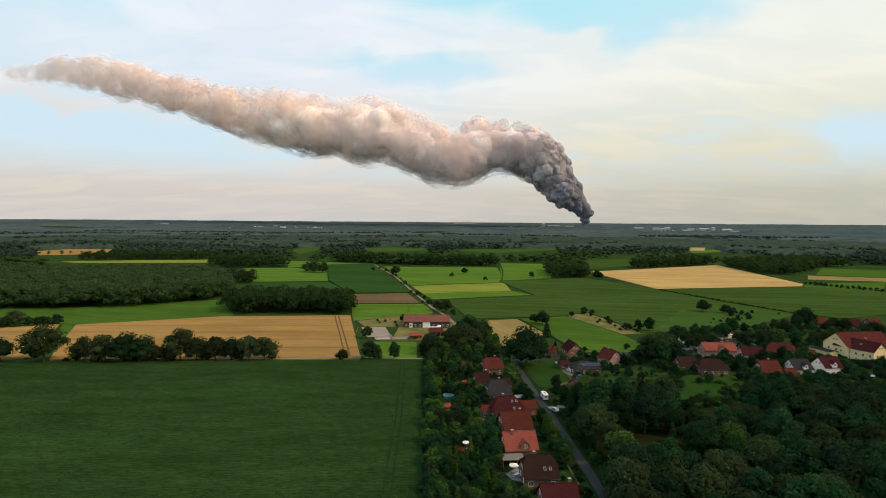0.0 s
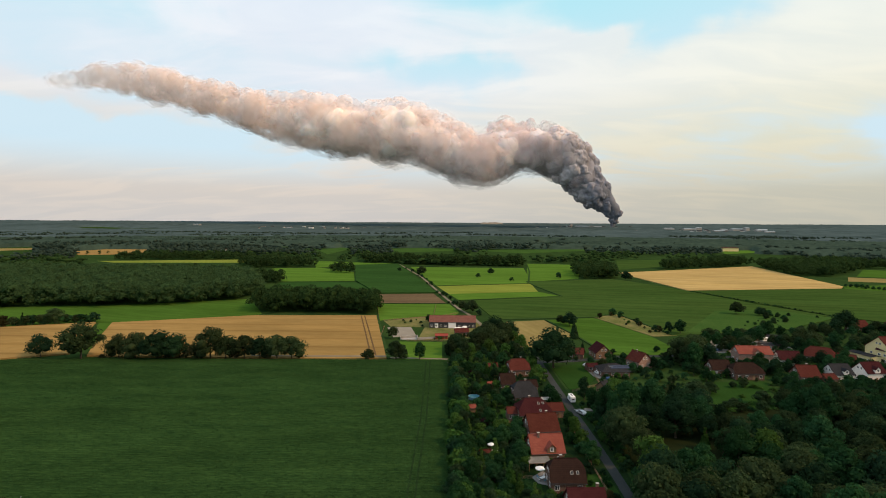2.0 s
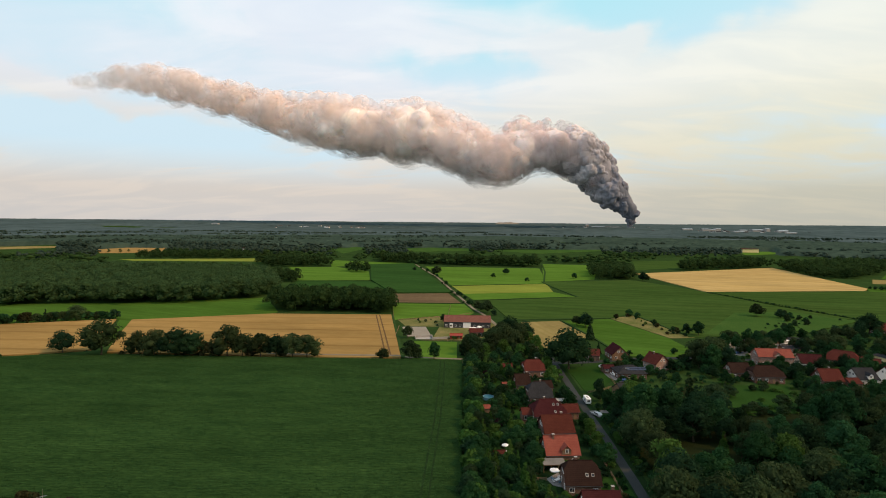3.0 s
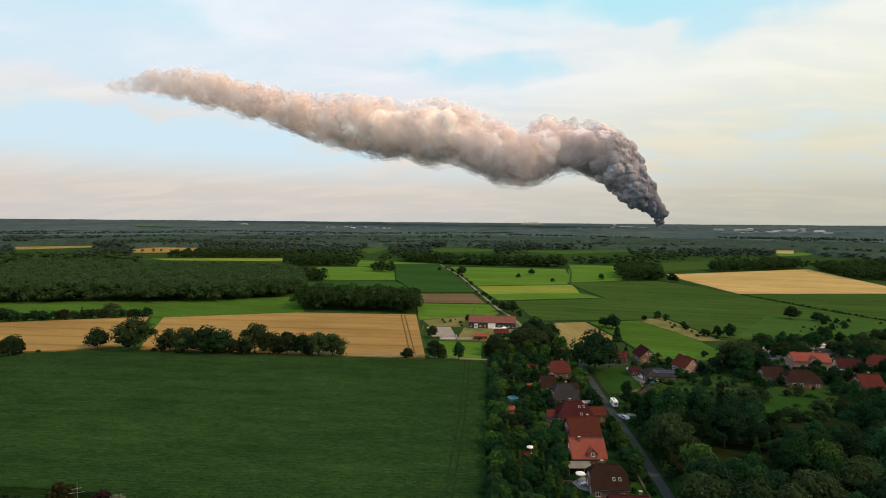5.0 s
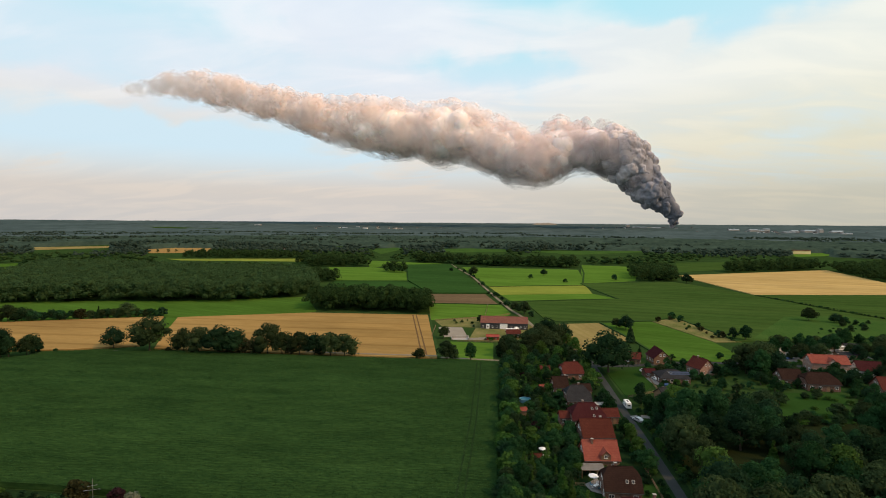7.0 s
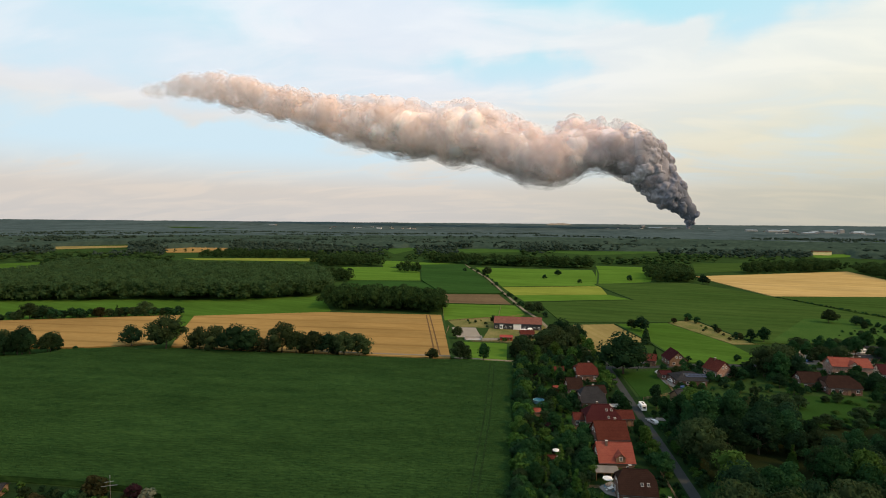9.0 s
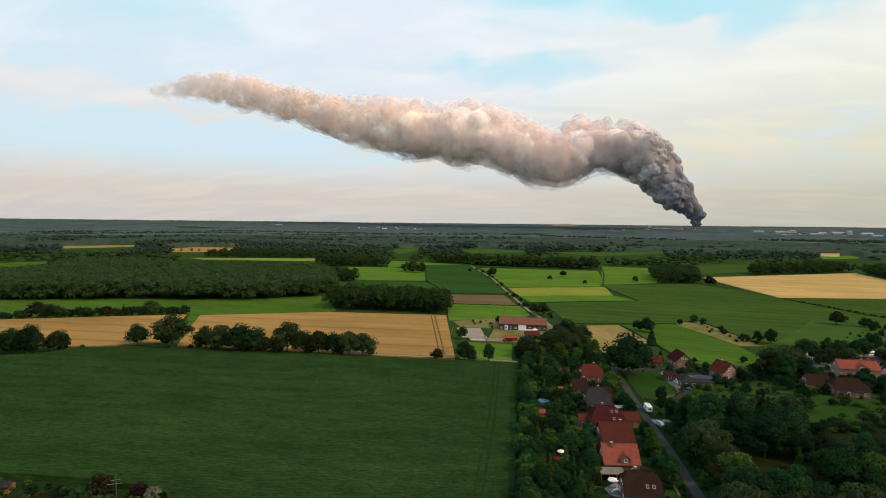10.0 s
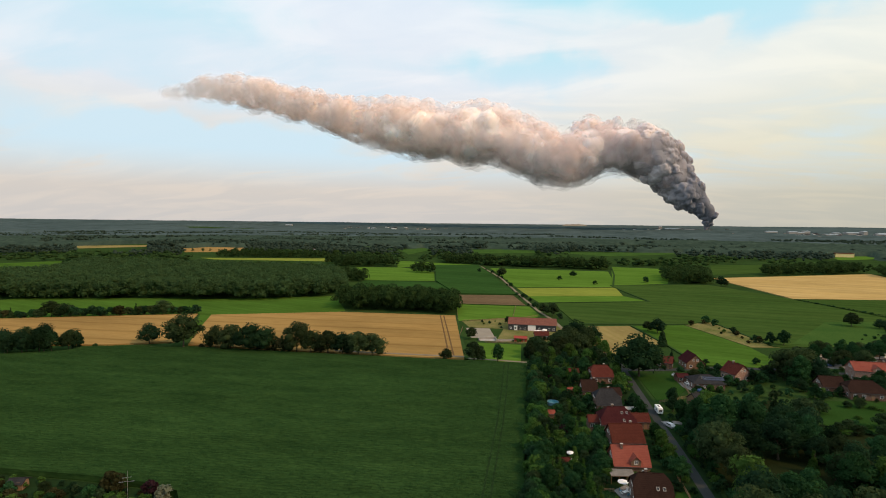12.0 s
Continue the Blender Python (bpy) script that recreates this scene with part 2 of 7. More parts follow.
def tile_surface(name, dark, light, course=0.34, rough=0.86):
    """Roof tiles: courses and rolls in relief, each patch a little different, with moss."""
    mat = surface(name, dark, light, 0.5, 5.0, rough, 0.0, 0.5)
    tree = mat.node_tree
    n, l = tree.nodes, tree.links
    bsdf = next(q for q in n if q.type == "BSDF_PRINCIPLED")
    coord = n.new("ShaderNodeTexCoord")
    brick = n.new("ShaderNodeTexBrick")
    brick.inputs["Scale"].default_value = 1.0
    brick.inputs["Brick Width"].default_value, brick.inputs["Row Height"].default_value = 0.26, course
    brick.inputs["Mortar Size"].default_value, brick.inputs["Mortar Smooth"].default_value = 0.03, 0.6
    brick.offset = 0.0
    brick.inputs["Color1"].default_value, brick.inputs["Color2"].default_value = (1, 1, 1, 1), (0.78, 0.78, 0.78, 1)
    brick.inputs["Mortar"].default_value = (0.35, 0.35, 0.35, 1)
    l.new(coord.outputs["Object"], brick.inputs["Vector"])
    colour = bsdf.inputs["Base Color"].links[0].from_socket
    col = n.new("ShaderNodeMix")
    col.data_type, col.blend_type = "RGBA", "MULTIPLY"
    col.inputs[0].default_value = 0.6
    l.new(colour, col.inputs[6])
    l.new(brick.outputs["Color"], col.inputs[7])
    l.new(col.outputs[2], bsdf.inputs["Base Color"])
    bm_ = n.new("ShaderNodeBump")
    bm_.inputs["Strength"].default_value, bm_.inputs["Distance"].default_value = 0.6, 0.03
    l.new(brick.outputs["Fac"], bm_.inputs["Height"])
    bm_.invert = True
    l.new(bm_.outputs[0], bsdf.inputs["Normal"])
    return mat


def brick_surface(name, c1, c2, mortar):
    mat = bpy.data.materials.new(name)
    tree, n, l = nodes_of(mat)
    out, bsdf = n.new("ShaderNodeOutputMaterial"), n.new("ShaderNodeBsdfPrincipled")
    bsdf.inputs["Roughness"].default_value = 0.9
    l.new(bsdf.outputs[0], out.inputs[0])
    coord, sep, com = n.new("ShaderNodeTexCoord"), n.new("ShaderNodeSeparateXYZ"), n.new("ShaderNodeCombineXYZ")
    l.new(coord.outputs["Object"], sep.inputs[0])
    add = n.new("ShaderNodeMath")
    l.new(sep.outputs[0], add.inputs[0])
    l.new(sep.outputs[1], add.inputs[1])
    l.new(add.outputs[0], com.inputs[0])
    l.new(sep.outputs[2], com.inputs[1])
    brick = n.new("ShaderNodeTexBrick")
    brick.inputs["Scale"].default_value = 1.0
    brick.inputs["Brick Width"].default_value, brick.inputs["Row Height"].default_value, brick.inputs["Mortar Size"].default_value = 0.25, 0.078, 0.01
    for key, c in (("Color1", c1), ("Color2", c2), ("Mortar", mortar)):
        brick.inputs[key].default_value = (*c, 1)
    l.new(com.outputs[0], brick.inputs["Vector"])
    l.new(brick.outputs[0], bsdf.inputs["Base Color"])
    return mat


def glass_surface(name, colour, rough=0.08):
    mat = bpy.data.materials.new(name)
    tree, n, l = nodes_of(mat)
    out, bsdf = n.new("ShaderNodeOutputMaterial"), n.new("ShaderNodeBsdfPrincipled")
    bsdf.inputs["Base Color"].default_value = (*colour, 1)
    bsdf.inputs["Roughness"].default_value = rough
    l.new(bsdf.outputs[0], out.inputs[0])
    return mat


M = {
    "ground": surface("rough_grass", (0.01508, 0.0357, 0.01045), (0.03518, 0.06842, 0.01858), 0.03, 0.9, 0.95, 0.5, 0.5, depth=0.3),
    "lawn": surface("garden_lawn", (0.01478, 0.04232, 0.008257), (0.02512, 0.06156, 0.01314), 0.08, 1.5, 0.95, 0.5, 0.5, depth=0.1),
    # rank grass with the shade of trees and shrubs put into its colour
    "verge": surface("shade_tinted_rank_grass", (0.008532, 0.02167, 0.007932), (0.0182, 0.03829, 0.01322), 0.12, 1.6, 0.95, 0.5, 0.5, depth=0.2),
    "corn": rows_surface("maize_canopy", (0.01146, 0.03171, 0.009126), (0.03295, 0.07175, 0.01882), (0.008411, 0.02187, 0.007548), 1.5, -4, 0.22, 1.2, 0.24, wobble=5.0, along=0.3),
    "wheat": rows_surface("ripe_wheat", (0.2362, 0.1487, 0.05015), (0.2834, 0.1889, 0.06868), (0.1701, 0.1039, 0.03344), 21.0, -2, 0.025, 0.5, 0.55, wobble=0.6, wide=0.12),
    "wheat_far": rows_surface("ripe_barley", (0.3577, 0.2504, 0.08942), (0.4173, 0.3041, 0.1252), (0.2504, 0.1729, 0.05962), 24.0, 14, 0.02, 0.3, 0.35, wobble=0.6, wide=0.2),
    "straw": rows_surface("stubble", (0.1799, 0.1435, 0.05166), (0.2454, 0.1952, 0.08036), (0.182, 0.154, 0.049), 5.0, 75, 0.05, 0.8, 0.5),
    "meadow": rows_surface("mown_meadow", (0.04037, 0.09245, 0.01258), (0.05937, 0.1227, 0.01941), (0.03086, 0.07319, 0.01028), 9.0, 18, 0.02, 0.5, 0.22, wobble=5.0),
    "pasture": rows_surface("bright_pasture", (0.05639, 0.1237, 0.01551), (0.08226, 0.1602, 0.0236), (0.04652, 0.1002, 0.01294), 12.0, 8, 0.015, 0.4, 0.25, wobble=5.0),
    "pasture_yellow": rows_surface("dry_pasture", (0.1383, 0.1804, 0.02858), (0.1885, 0.2165, 0.04157), (0.09427, 0.1383, 0.01818), 9.0, 10, 0.02, 0.4, 0.35, wobble=5.0),
    "rough": surface("rough_meadow", (0.02339, 0.06327, 0.01356), (0.05302, 0.1009, 0.02295), 0.035, 1.2, 0.95, 0.4, 0.5),
    "crop_dark": rows_surface("dark_crop", (0.01899, 0.05405, 0.01316), (0.03037, 0.07395, 0.01754), (0.01265, 0.03413, 0.009504), 7.0, 12, 0.012, 0.6, 0.25, wobble=5.0),
    "crop_mid": rows_surface("beet_crop", (0.02952, 0.064, 0.01369), (0.04796, 0.08448, 0.01916), (0.01846, 0.04351, 0.01027), 16.0, 10, 0.01, 0.5, 0.28, wobble=5.0),
    "plough": rows_surface("bare_soil", (0.0975, 0.069, 0.04125), (0.15, 0.1125, 0.06375), (0.075, 0.0525, 0.03), 4.0, 5, 0.04, 0.6, 0.5),
    "scrub": surface("scrub_grass", (0.065, 0.091, 0.02275), (0.195, 0.169, 0.0715), 0.09, 0.7, 0.95, 0.6, 0.45, depth=0.4),
    "sand": surface("arena_sand", (0.211, 0.1908, 0.1557), (0.2612, 0.241, 0.2009), 0.15, 2.0, 0.95, 0.3),
    "asphalt": surface("old_asphalt", (0.03055, 0.03516, 0.0359), (0.04974, 0.0561, 0.0561), 0.12, 6.0, 0.9, 0.2),
    "track": surface("gravel_track", (0.1364, 0.1178, 0.0806), (0.2232, 0.1984, 0.1488), 0.15, 2.5, 0.95, 0.4),
    "paving": surface("grey_paving", (0.16, 0.155, 0.15), (0.26, 0.25, 0.24), 0.6, 5.0, 0.9, 0.3),
    # leafy earth, with the shade under trees put into its colour
    "soil": surface("darkened_leafy_earth", (0.00867, 0.01445, 0.00595), (0.02023, 0.0289, 0.01105), 0.2, 2.0, 0.95, 0.4),
    # ditch shade and rank grass together in one dark colour
    "ditch_shade": surface("ditch_shade_and_grass", (0.02112, 0.048, 0.0144), (0.03696, 0.072, 0.0216), 0.2, 2.0, 0.95, 0.3),
    # shade down in the maize wheel gaps, given as a colour
    "rut_shade": surface("painted_rut_shade", (0.01215, 0.027, 0.0108), (0.02025, 0.04185, 0.01485), 0.2, 2.0, 0.95, 0.3),
    "rut": surface("earthy_rut", (0.09, 0.058, 0.028), (0.14, 0.09, 0.045), 0.2, 2.0, 0.95, 0.3),
    "bark": surface("bark", (0.045, 0.036, 0.026), (0.11, 0.09, 0.065), 1.5, 8.0, 0.95, 0.6),
    "leaf_oak": leaf_surface("oak_leaves", (0.0258, 0.05275, 0.01852), (0.05808, 0.1083, 0.0333), 0.25, 0.5),
    "leaf_brown": leaf_surface("brownish_oak_leaves", (0.02229, 0.03956, 0.01679), (0.04788, 0.07568, 0.03043)),
    "leaf_dark": leaf_surface("dark_leaves", (0.01084, 0.02975, 0.01554), (0.0253, 0.05951, 0.02638)),
    "leaf_mid": leaf_surface("green_leaves", (0.01423, 0.04758, 0.01827), (0.03009, 0.08442, 0.0309)),
    "leaf_lime": leaf_surface("lime_leaves", (0.03835, 0.09275, 0.01887), (0.06972, 0.1457, 0.03298), 0.25),
    "leaf_olive": leaf_surface("olive_leaves", (0.0203, 0.04185, 0.01761), (0.0406, 0.07228, 0.03132)),
    "leaf_copper": leaf_surface("copper_leaves", (0.022, 0.012, 0.016), (0.042, 0.020, 0.025), 0.2),
    "leaf_russet": leaf_surface("russet_leaves", (0.028, 0.031, 0.013), (0.054, 0.056, 0.024)),
    "leaf_silver": leaf_surface("silver_leaves", (0.10, 0.125, 0.085), (0.19, 0.22, 0.16), 0.1),
    "leaf_fir": leaf_surface("fir_needles", (0.014, 0.034, 0.014), (0.030, 0.058, 0.022), 0.25, 0.1),
    "leaf_forest": leaf_surface("forest_canopy", (0.03527, 0.0715, 0.02791), (0.05022, 0.0946, 0.0355), 0.25, 0.5),
    # the next three woods have distance haze mixed into their base colour
    "leaf_far_haze": leaf_surface("far_canopy", (0.03338, 0.0563, 0.04344), (0.05326, 0.0828, 0.06364), 0.2),
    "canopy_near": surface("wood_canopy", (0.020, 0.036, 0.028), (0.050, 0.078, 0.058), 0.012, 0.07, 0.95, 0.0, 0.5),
    "canopy": surface("hazed_distant_canopy", (0.03289, 0.053, 0.05329), (0.07675, 0.1096, 0.1125), 0.004, 0.02, 0.95, 0.0, 0.55, stretch=(1, 0.6, 1)),
    "corn_blade": leaf_surface("maize_leaves", (0.01268, 0.04306, 0.01419), (0.06131, 0.1404, 0.0446)),
    "tile_orange": tile_surface("orange_clay_tiles", (0.204, 0.05576, 0.04169), (0.2653, 0.08861, 0.06516)),
    "tile_red": tile_surface("red_clay_tiles", (0.07673, 0.02204, 0.01801), (0.1043, 0.03392, 0.02647)),
    "tile_rust": tile_surface("rust_brown_tiles", (0.0644, 0.0207, 0.01582), (0.09384, 0.03174, 0.023)),
    "tile_brown": tile_surface("dark_brown_tiles", (0.02523, 0.01518, 0.0129), (0.03965, 0.02353, 0.01897)),
    "tile_grey": tile_surface("slate_grey_tiles", (0.02475, 0.0264, 0.0297), (0.04331, 0.04455, 0.04868)),
    "tile_faded": tile_surface("faded_red_tiles", (0.15, 0.066, 0.052), (0.21, 0.095, 0.074)),
    "tile_maroon": tile_surface("maroon_tiles", (0.04344, 0.013, 0.01573), (0.06348, 0.02128, 0.02179)),
    "brick": brick_surface("red_brick", (0.1004, 0.04092, 0.02418), (0.1272, 0.0558, 0.03348), (0.1581, 0.1395, 0.1209)),
    "brick_orange": brick_surface("orange_brick", (0.1417, 0.06494, 0.02953), (0.1624, 0.07973, 0.03839), (0.1772, 0.1417, 0.1023)),
    "brick_pink": brick_surface("pink_brick", (0.2031, 0.1016, 0.07319), (0.2275, 0.122, 0.08942), (0.3187, 0.2677, 0.2295)),
    "render_white": surface("white_render", (0.66, 0.65, 0.62), (0.78, 0.77, 0.74), 0.4, 6.0, 0.9, 0.15),
    "render_cream": surface("cream_render", (0.62, 0.52, 0.26), (0.72, 0.61, 0.33), 0.4, 6.0, 0.9, 0.15),
    "wood": surface("weathered_wood", (0.16, 0.10, 0.06), (0.26, 0.17, 0.10), 1.0, 9.0, 0.8, 0.3, stretch=(1, 1, 6)),
    "paint_white": surface("white_paint", (0.70, 0.70, 0.69), (0.80, 0.80, 0.79), 1.0, 9.0, 0.5, 0.05),
    "paint_red": surface("red_paint", (0.216, 0.03, 0.018), (0.288, 0.048, 0.03), 1.0, 7.0, 0.6, 0.1),
    "paint_blue": surface("blue_paint", (0.10, 0.22, 0.30), (0.15, 0.30, 0.40), 1.0, 7.0, 0.6, 0.1),
    "paint_dark": surface("dark_paint", (0.030, 0.032, 0.036), (0.055, 0.058, 0.062), 1.0, 7.0, 0.6, 0.1),
    "car_silver": surface("silver_car_paint", (0.45, 0.46, 0.48), (0.52, 0.53, 0.55), 2.0, 9.0, 0.3, 0.0, metal=0.4),
    "car_red": surface("red_car_paint", (0.28, 0.02, 0.02), (0.34, 0.03, 0.03), 2.0, 9.0, 0.3, 0.0),
    "car_blue": surface("blue_car_paint", (0.04, 0.08, 0.20), (0.05, 0.10, 0.24), 2.0, 9.0, 0.3, 0.0),
    "rubber": surface("tyre_rubber", (0.02, 0.02, 0.02), (0.035, 0.035, 0.035), 3.0, 12.0, 0.9, 0.2),
    "metal": surface("grey_metal", (0.30, 0.31, 0.32), (0.42, 0.43, 0.44), 1.0, 9.0, 0.45, 0.1, metal=0.7),
    "concrete": surface("pale_concrete", (0.27, 0.2625, 0.24), (0.375, 0.36, 0.3375), 0.5, 4.0, 0.9, 0.3),
    "glass": glass_surface("window_glass", (0.03, 0.035, 0.04)),
    "solar": glass_surface("solar_glass", (0.012, 0.02, 0.05), 0.45),
    "water": glass_surface("pool_water", (0.06, 0.20, 0.26), 0.05),
}

# ---------------------------------------------------------------- builders


def mesh_object(name, bm, material, parent=None):
    me = bpy.data.meshes.new(name)
    bm.normal_update()
    bm.to_mesh(me)
    bm.free()
    me.materials.append(M[material] if isinstance(material, str) else material)
    ob = new(name, me)
    ob.parent = parent
    return ob


def part(name, bm, material, parent, label=""):
    ob = mesh_object(name, bm, material, parent)
    if label:
        ob["label"] = label
    return ob


def base(name, x, y, z=0.0, turn=0.0, label="", category="", group="", kind=""):
    ob = new(name)
    ob.empty_display_size = 0.5
    ob.matrix_world = pose(x, y, z, 0, 0, turn)
    return tagged(ob, label, category, group, kind)


def box(bm, x0, x1, y0, y1, z0, z1, bevel=0.0):
    m = Matrix.Translation(((x0 + x1) / 2, (y0 + y1) / 2, (z0 + z1) / 2)) @ Matrix.Diagonal((x1 - x0, y1 - y0, z1 - z0, 1))
    made = bmesh.ops.create_cube(bm, size=1, matrix=m)
    if bevel:
        edges = list({e for v in made["verts"] for e in v.link_edges})
        bmesh.ops.bevel(bm, geom=edges, offset=bevel, segments=2, affect="EDGES", profile=0.5)
    return bm


def box_bm(*a, **k):
    return box(bmesh.new(), *a, **k)


def rod(bm, p, q, r0, r1, n=8):
    p, q = Vector(p), Vector(q)
    d = q - p
    m = Matrix.Translation((p + q) / 2) @ d.to_track_quat("Z", "Y").to_matrix().to_4x4()
    bmesh.ops.create_cone(bm, cap_ends=True, segments=n, radius1=r0, radius2=r1, depth=d.length, matrix=m)
    return bm


def prism(points, z0, z1, lift=None):
    """An upright slab over a plan outline."""
    bm = bmesh.new()
    low = [bm.verts.new((x, y, z0)) for x, y in points]
    top = [bm.verts.new((x, y, z1)) for x, y in points]
    n = len(points)
    bm.faces.new(top)
    for i in range(n):
        bm.faces.new((low[i], low[(i + 1) % n], top[(i + 1) % n], top[i]))
    bmesh.ops.recalc_face_normals(bm, faces=bm.faces)
    bmesh.ops.triangulate(bm, faces=[f for f in bm.faces if len(f.verts) > 4])
    return bm


def raw_mesh(name, verts, faces, material):
    """A mesh from numpy arrays of vertices and of equal-sided faces."""
    me = bpy.data.meshes.new(name)
    verts, faces = np.asarray(verts, dtype=np.float32), np.asarray(faces, dtype=np.int32)
    k = faces.shape[1]
    me.vertices.add(len(verts))
    me.vertices.foreach_set("co", verts.ravel())
    me.loops.add(faces.size)
    me.loops.foreach_set("vertex_index", faces.ravel())
    me.polygons.add(len(faces))
    me.polygons.foreach_set("loop_start", np.arange(0, faces.size, k, dtype=np.int32))
    me.update(calc_edges=True)
    me.materials.append(M[material] if isinstance(material, str) else material)
    return me


def inside(px, py, poly):
    """Which of the points lie inside the outline."""
    px, py = np.asarray(px, float), np.asarray(py, float)
    hit = np.zeros(px.shape, bool)
    n = len(poly)
    for i in range(n):
        (x0, y0), (x1, y1) = poly[i], poly[(i + 1) % n]
        if y0 == y1:
            continue
        c = (y0 > py) != (y1 > py)
        hit ^= c & (px < (x1 - x0) * (py - y0) / (y1 - y0) + x0)
    return hit


def scatter(rng, poly, count, apart, avoid=()):
    """Points inside an outline that keep a distance from each other."""
    xs, ys = [p[0] for p in poly], [p[1] for p in poly]
    got = np.zeros((0, 2))
    for _ in range(count * 14):
        if len(got) >= count:
            break
        p = np.array([rng.uniform(min(xs), max(xs)), rng.uniform(min(ys), max(ys))])
        if not inside(p[:1], p[1:], poly)[0]:
            continue
        if len(got) and np.min(np.sum((got - p) ** 2, 1)) < apart * apart:
            continue
        if any(inside(p[:1], p[1:], a)[0] for a in avoid):
            continue
        got = np.vstack([got, p])
    return got


def land(r):
    """Height of the land at r metres from the village: flat near by, rising gently far off."""
    u = np.clip((np.asarray(r, float) - 1500) / 3450, 0, 1)
    return 64 * u * u


# ---------------------------------------------------------------- ground and fields
def make_ground():
    radii = np.concatenate([[0.0], np.geomspace(20, 7200, 90)])
    steps = 144
    verts, faces = [(0, 0, 0)], []
    for r in radii[1:]:
        for i in range(steps):
            a = 2 * math.pi * i / steps
            verts.append((r * math.sin(a), r * math.cos(a), float(land(r)) - 0.02))
    me = bpy.data.meshes.new("ground")
    for i in range(steps):
        faces.append((0, 1 + (i + 1) % steps, 1 + i))
    for k in range(len(radii) - 2):
        o = 1 + k * steps
        for i in range(steps):
            j = (i + 1) % steps
            faces.append((o + i, o + j, o + steps + j, o + steps + i))
    me.from_pydata(verts, [], faces)
    me.materials.append(M["ground"])
    return tagged(new("ground", me), "wide flat grassy plain under fields and woods", "ground", kind="structure")


ground = make_ground()


def field(name, poly, height, material, label, category="field"):
    ob = mesh_object(name, prism(poly, -0.3, height), material)
    return tagged(ob, label, category, kind="structure")


CORN = [(-10.1, 264.5), (-84.6, 261.0), (-182.7, 255.5), (-237, 246.5), (-248, 231), (-269.6, 219.6), (-330, 195), (-260, 118), (-141.9, 119), (-119.4, 120.5), (-99.6, 120.5), (-90, 118.5), (-84, 112), (-60, 70), (-40, 40), (-2, 40), (-4.7, 132.7), (-5.8, 160.2), (-7.8, 213.8)]
field("maize_field", CORN, 1.7, "corn", "dark green field of standing maize in rows", "crop field")
field("wheat_field", [(-68.6, 395.1), (-41.5, 269.5), (-85.7, 266.5), (-195.9, 264), (-205, 280), (-219.6, 306.7), (-242.9, 351.8), (-157.8, 388)], 0.8, "wheat", "ripe golden wheat field with tractor tramlines", "crop field")
field("wheat_field", [(-372, 301.5), (-255, 353), (-236.5, 318.3), (-208, 268), (-240.4, 252.3), (-295, 239.2), (-420, 225)], 0.75, "wheat", "ripe golden wheat field beside a hedge", "crop field")
field("meadow", [(-470, 300), (-458.9, 385), (-343, 420), (-300, 425), (-197.7, 475), (-157.8, 400), (-157.8, 388.5), (-244.2, 354.2), (-252, 354.5), (-262, 354.8), (-374, 304)], 0.10, "meadow", "bright green mown meadow before the forest", "meadow")
field("meadow_strip", [(-253.5, 354), (-243.4, 352.5), (-220.2, 306.7), (-206, 281), (-212, 280), (-231, 316)], 0.14, "meadow", "narrow green strip between two wheat fields", "meadow")
field("pasture", [(-298.9, 797.2), (-218.1, 612.5), (-134.7, 629.6), (-160.6, 743.5), (-227.3, 813.1)], 0.12, "pasture", "bright green pasture with trees along it", "pasture")
field("maize_field", [(-185.7, 860), (-118.3, 895), (-31.7, 528.2), (-89.7, 518), (-134, 628.5)], 1.5, "crop_dark", "dark green field of young maize", "crop field")
field("crop_strip", [(-218.8, 611), (-135.5, 622), (-96, 551.6), (-205, 545)], 0.5, "crop_dark", "dark green crop strip behind a copse", "crop field")
field("ploughed_field", [(-89.7, 516.9), (-34.8, 527), (-18.8, 461.7), (-78.2, 455.8)], 0.09, "plough", "brown bare ploughed strip of earth", "field")
field("pasture", [(-78.2, 455), (-16.3, 458), (-6.7, 415.2), (-12, 398), (-35.1, 396.4), (-63.5, 376.9)], 0.16, "pasture", "bright green fenced paddock beside a farm", "pasture")
field("pasture", [(-93, 845.4), (85.5, 838.7), (74.5, 630.5), (-34.8, 590)], 0.18, "pasture", "bright green meadow beside a farm track", "pasture")
field("dry_pasture", [(-34.8, 589), (72.5, 624.4), (71.1, 551.4), (-19.8, 526)], 0.13, "pasture_yellow", "yellowish dry strip of pasture", "pasture")
field("pasture", [(-19.8, 525), (71.1, 550.8), (88.9, 517.8), (-8, 482)], 0.15, "pasture", "green strip of pasture", "pasture")
field("beet_field", [(3.4, 479.6), (90, 515), (69.1, 642.4), (185.6, 682.9), (230.6, 569.5), (252, 482), (276, 424), (204.7, 366), (154.9, 346), (127.7, 340.5), (114.8, 420.2), (92.6, 401.4), (19.3, 386.8)], 0.45, "crop_mid", "large dark green beet field", "crop field")
field("beet_field", [(233.6, 569), (408.6, 604.9), (470, 560), (360, 424), (300, 395), (280, 424), (255, 483)], 0.5, "crop_mid", "dark green crop field beyond a hedge", "crop field")
field("barley_field", [(211.1, 771), (290.1, 814.2), (471.9, 916.4), (442.7, 737.4), (425.5, 628.1), (408, 606), (230.6, 571.5)], 0.7, "wheat_far", "ripe golden barley field", "crop field")
field("pasture", [(100.1, 934.2), (190.5, 916.6), (139.4, 686.8), (71.2, 645)], 0.17, "pasture", "bright green pasture", "pasture")
field("stubble_field", [(26.8, 379), (54.5, 388.1), (66.1, 335), (39, 300), (25.4, 305)], 0.11, "straw", "small pale straw-coloured stubble field", "field")
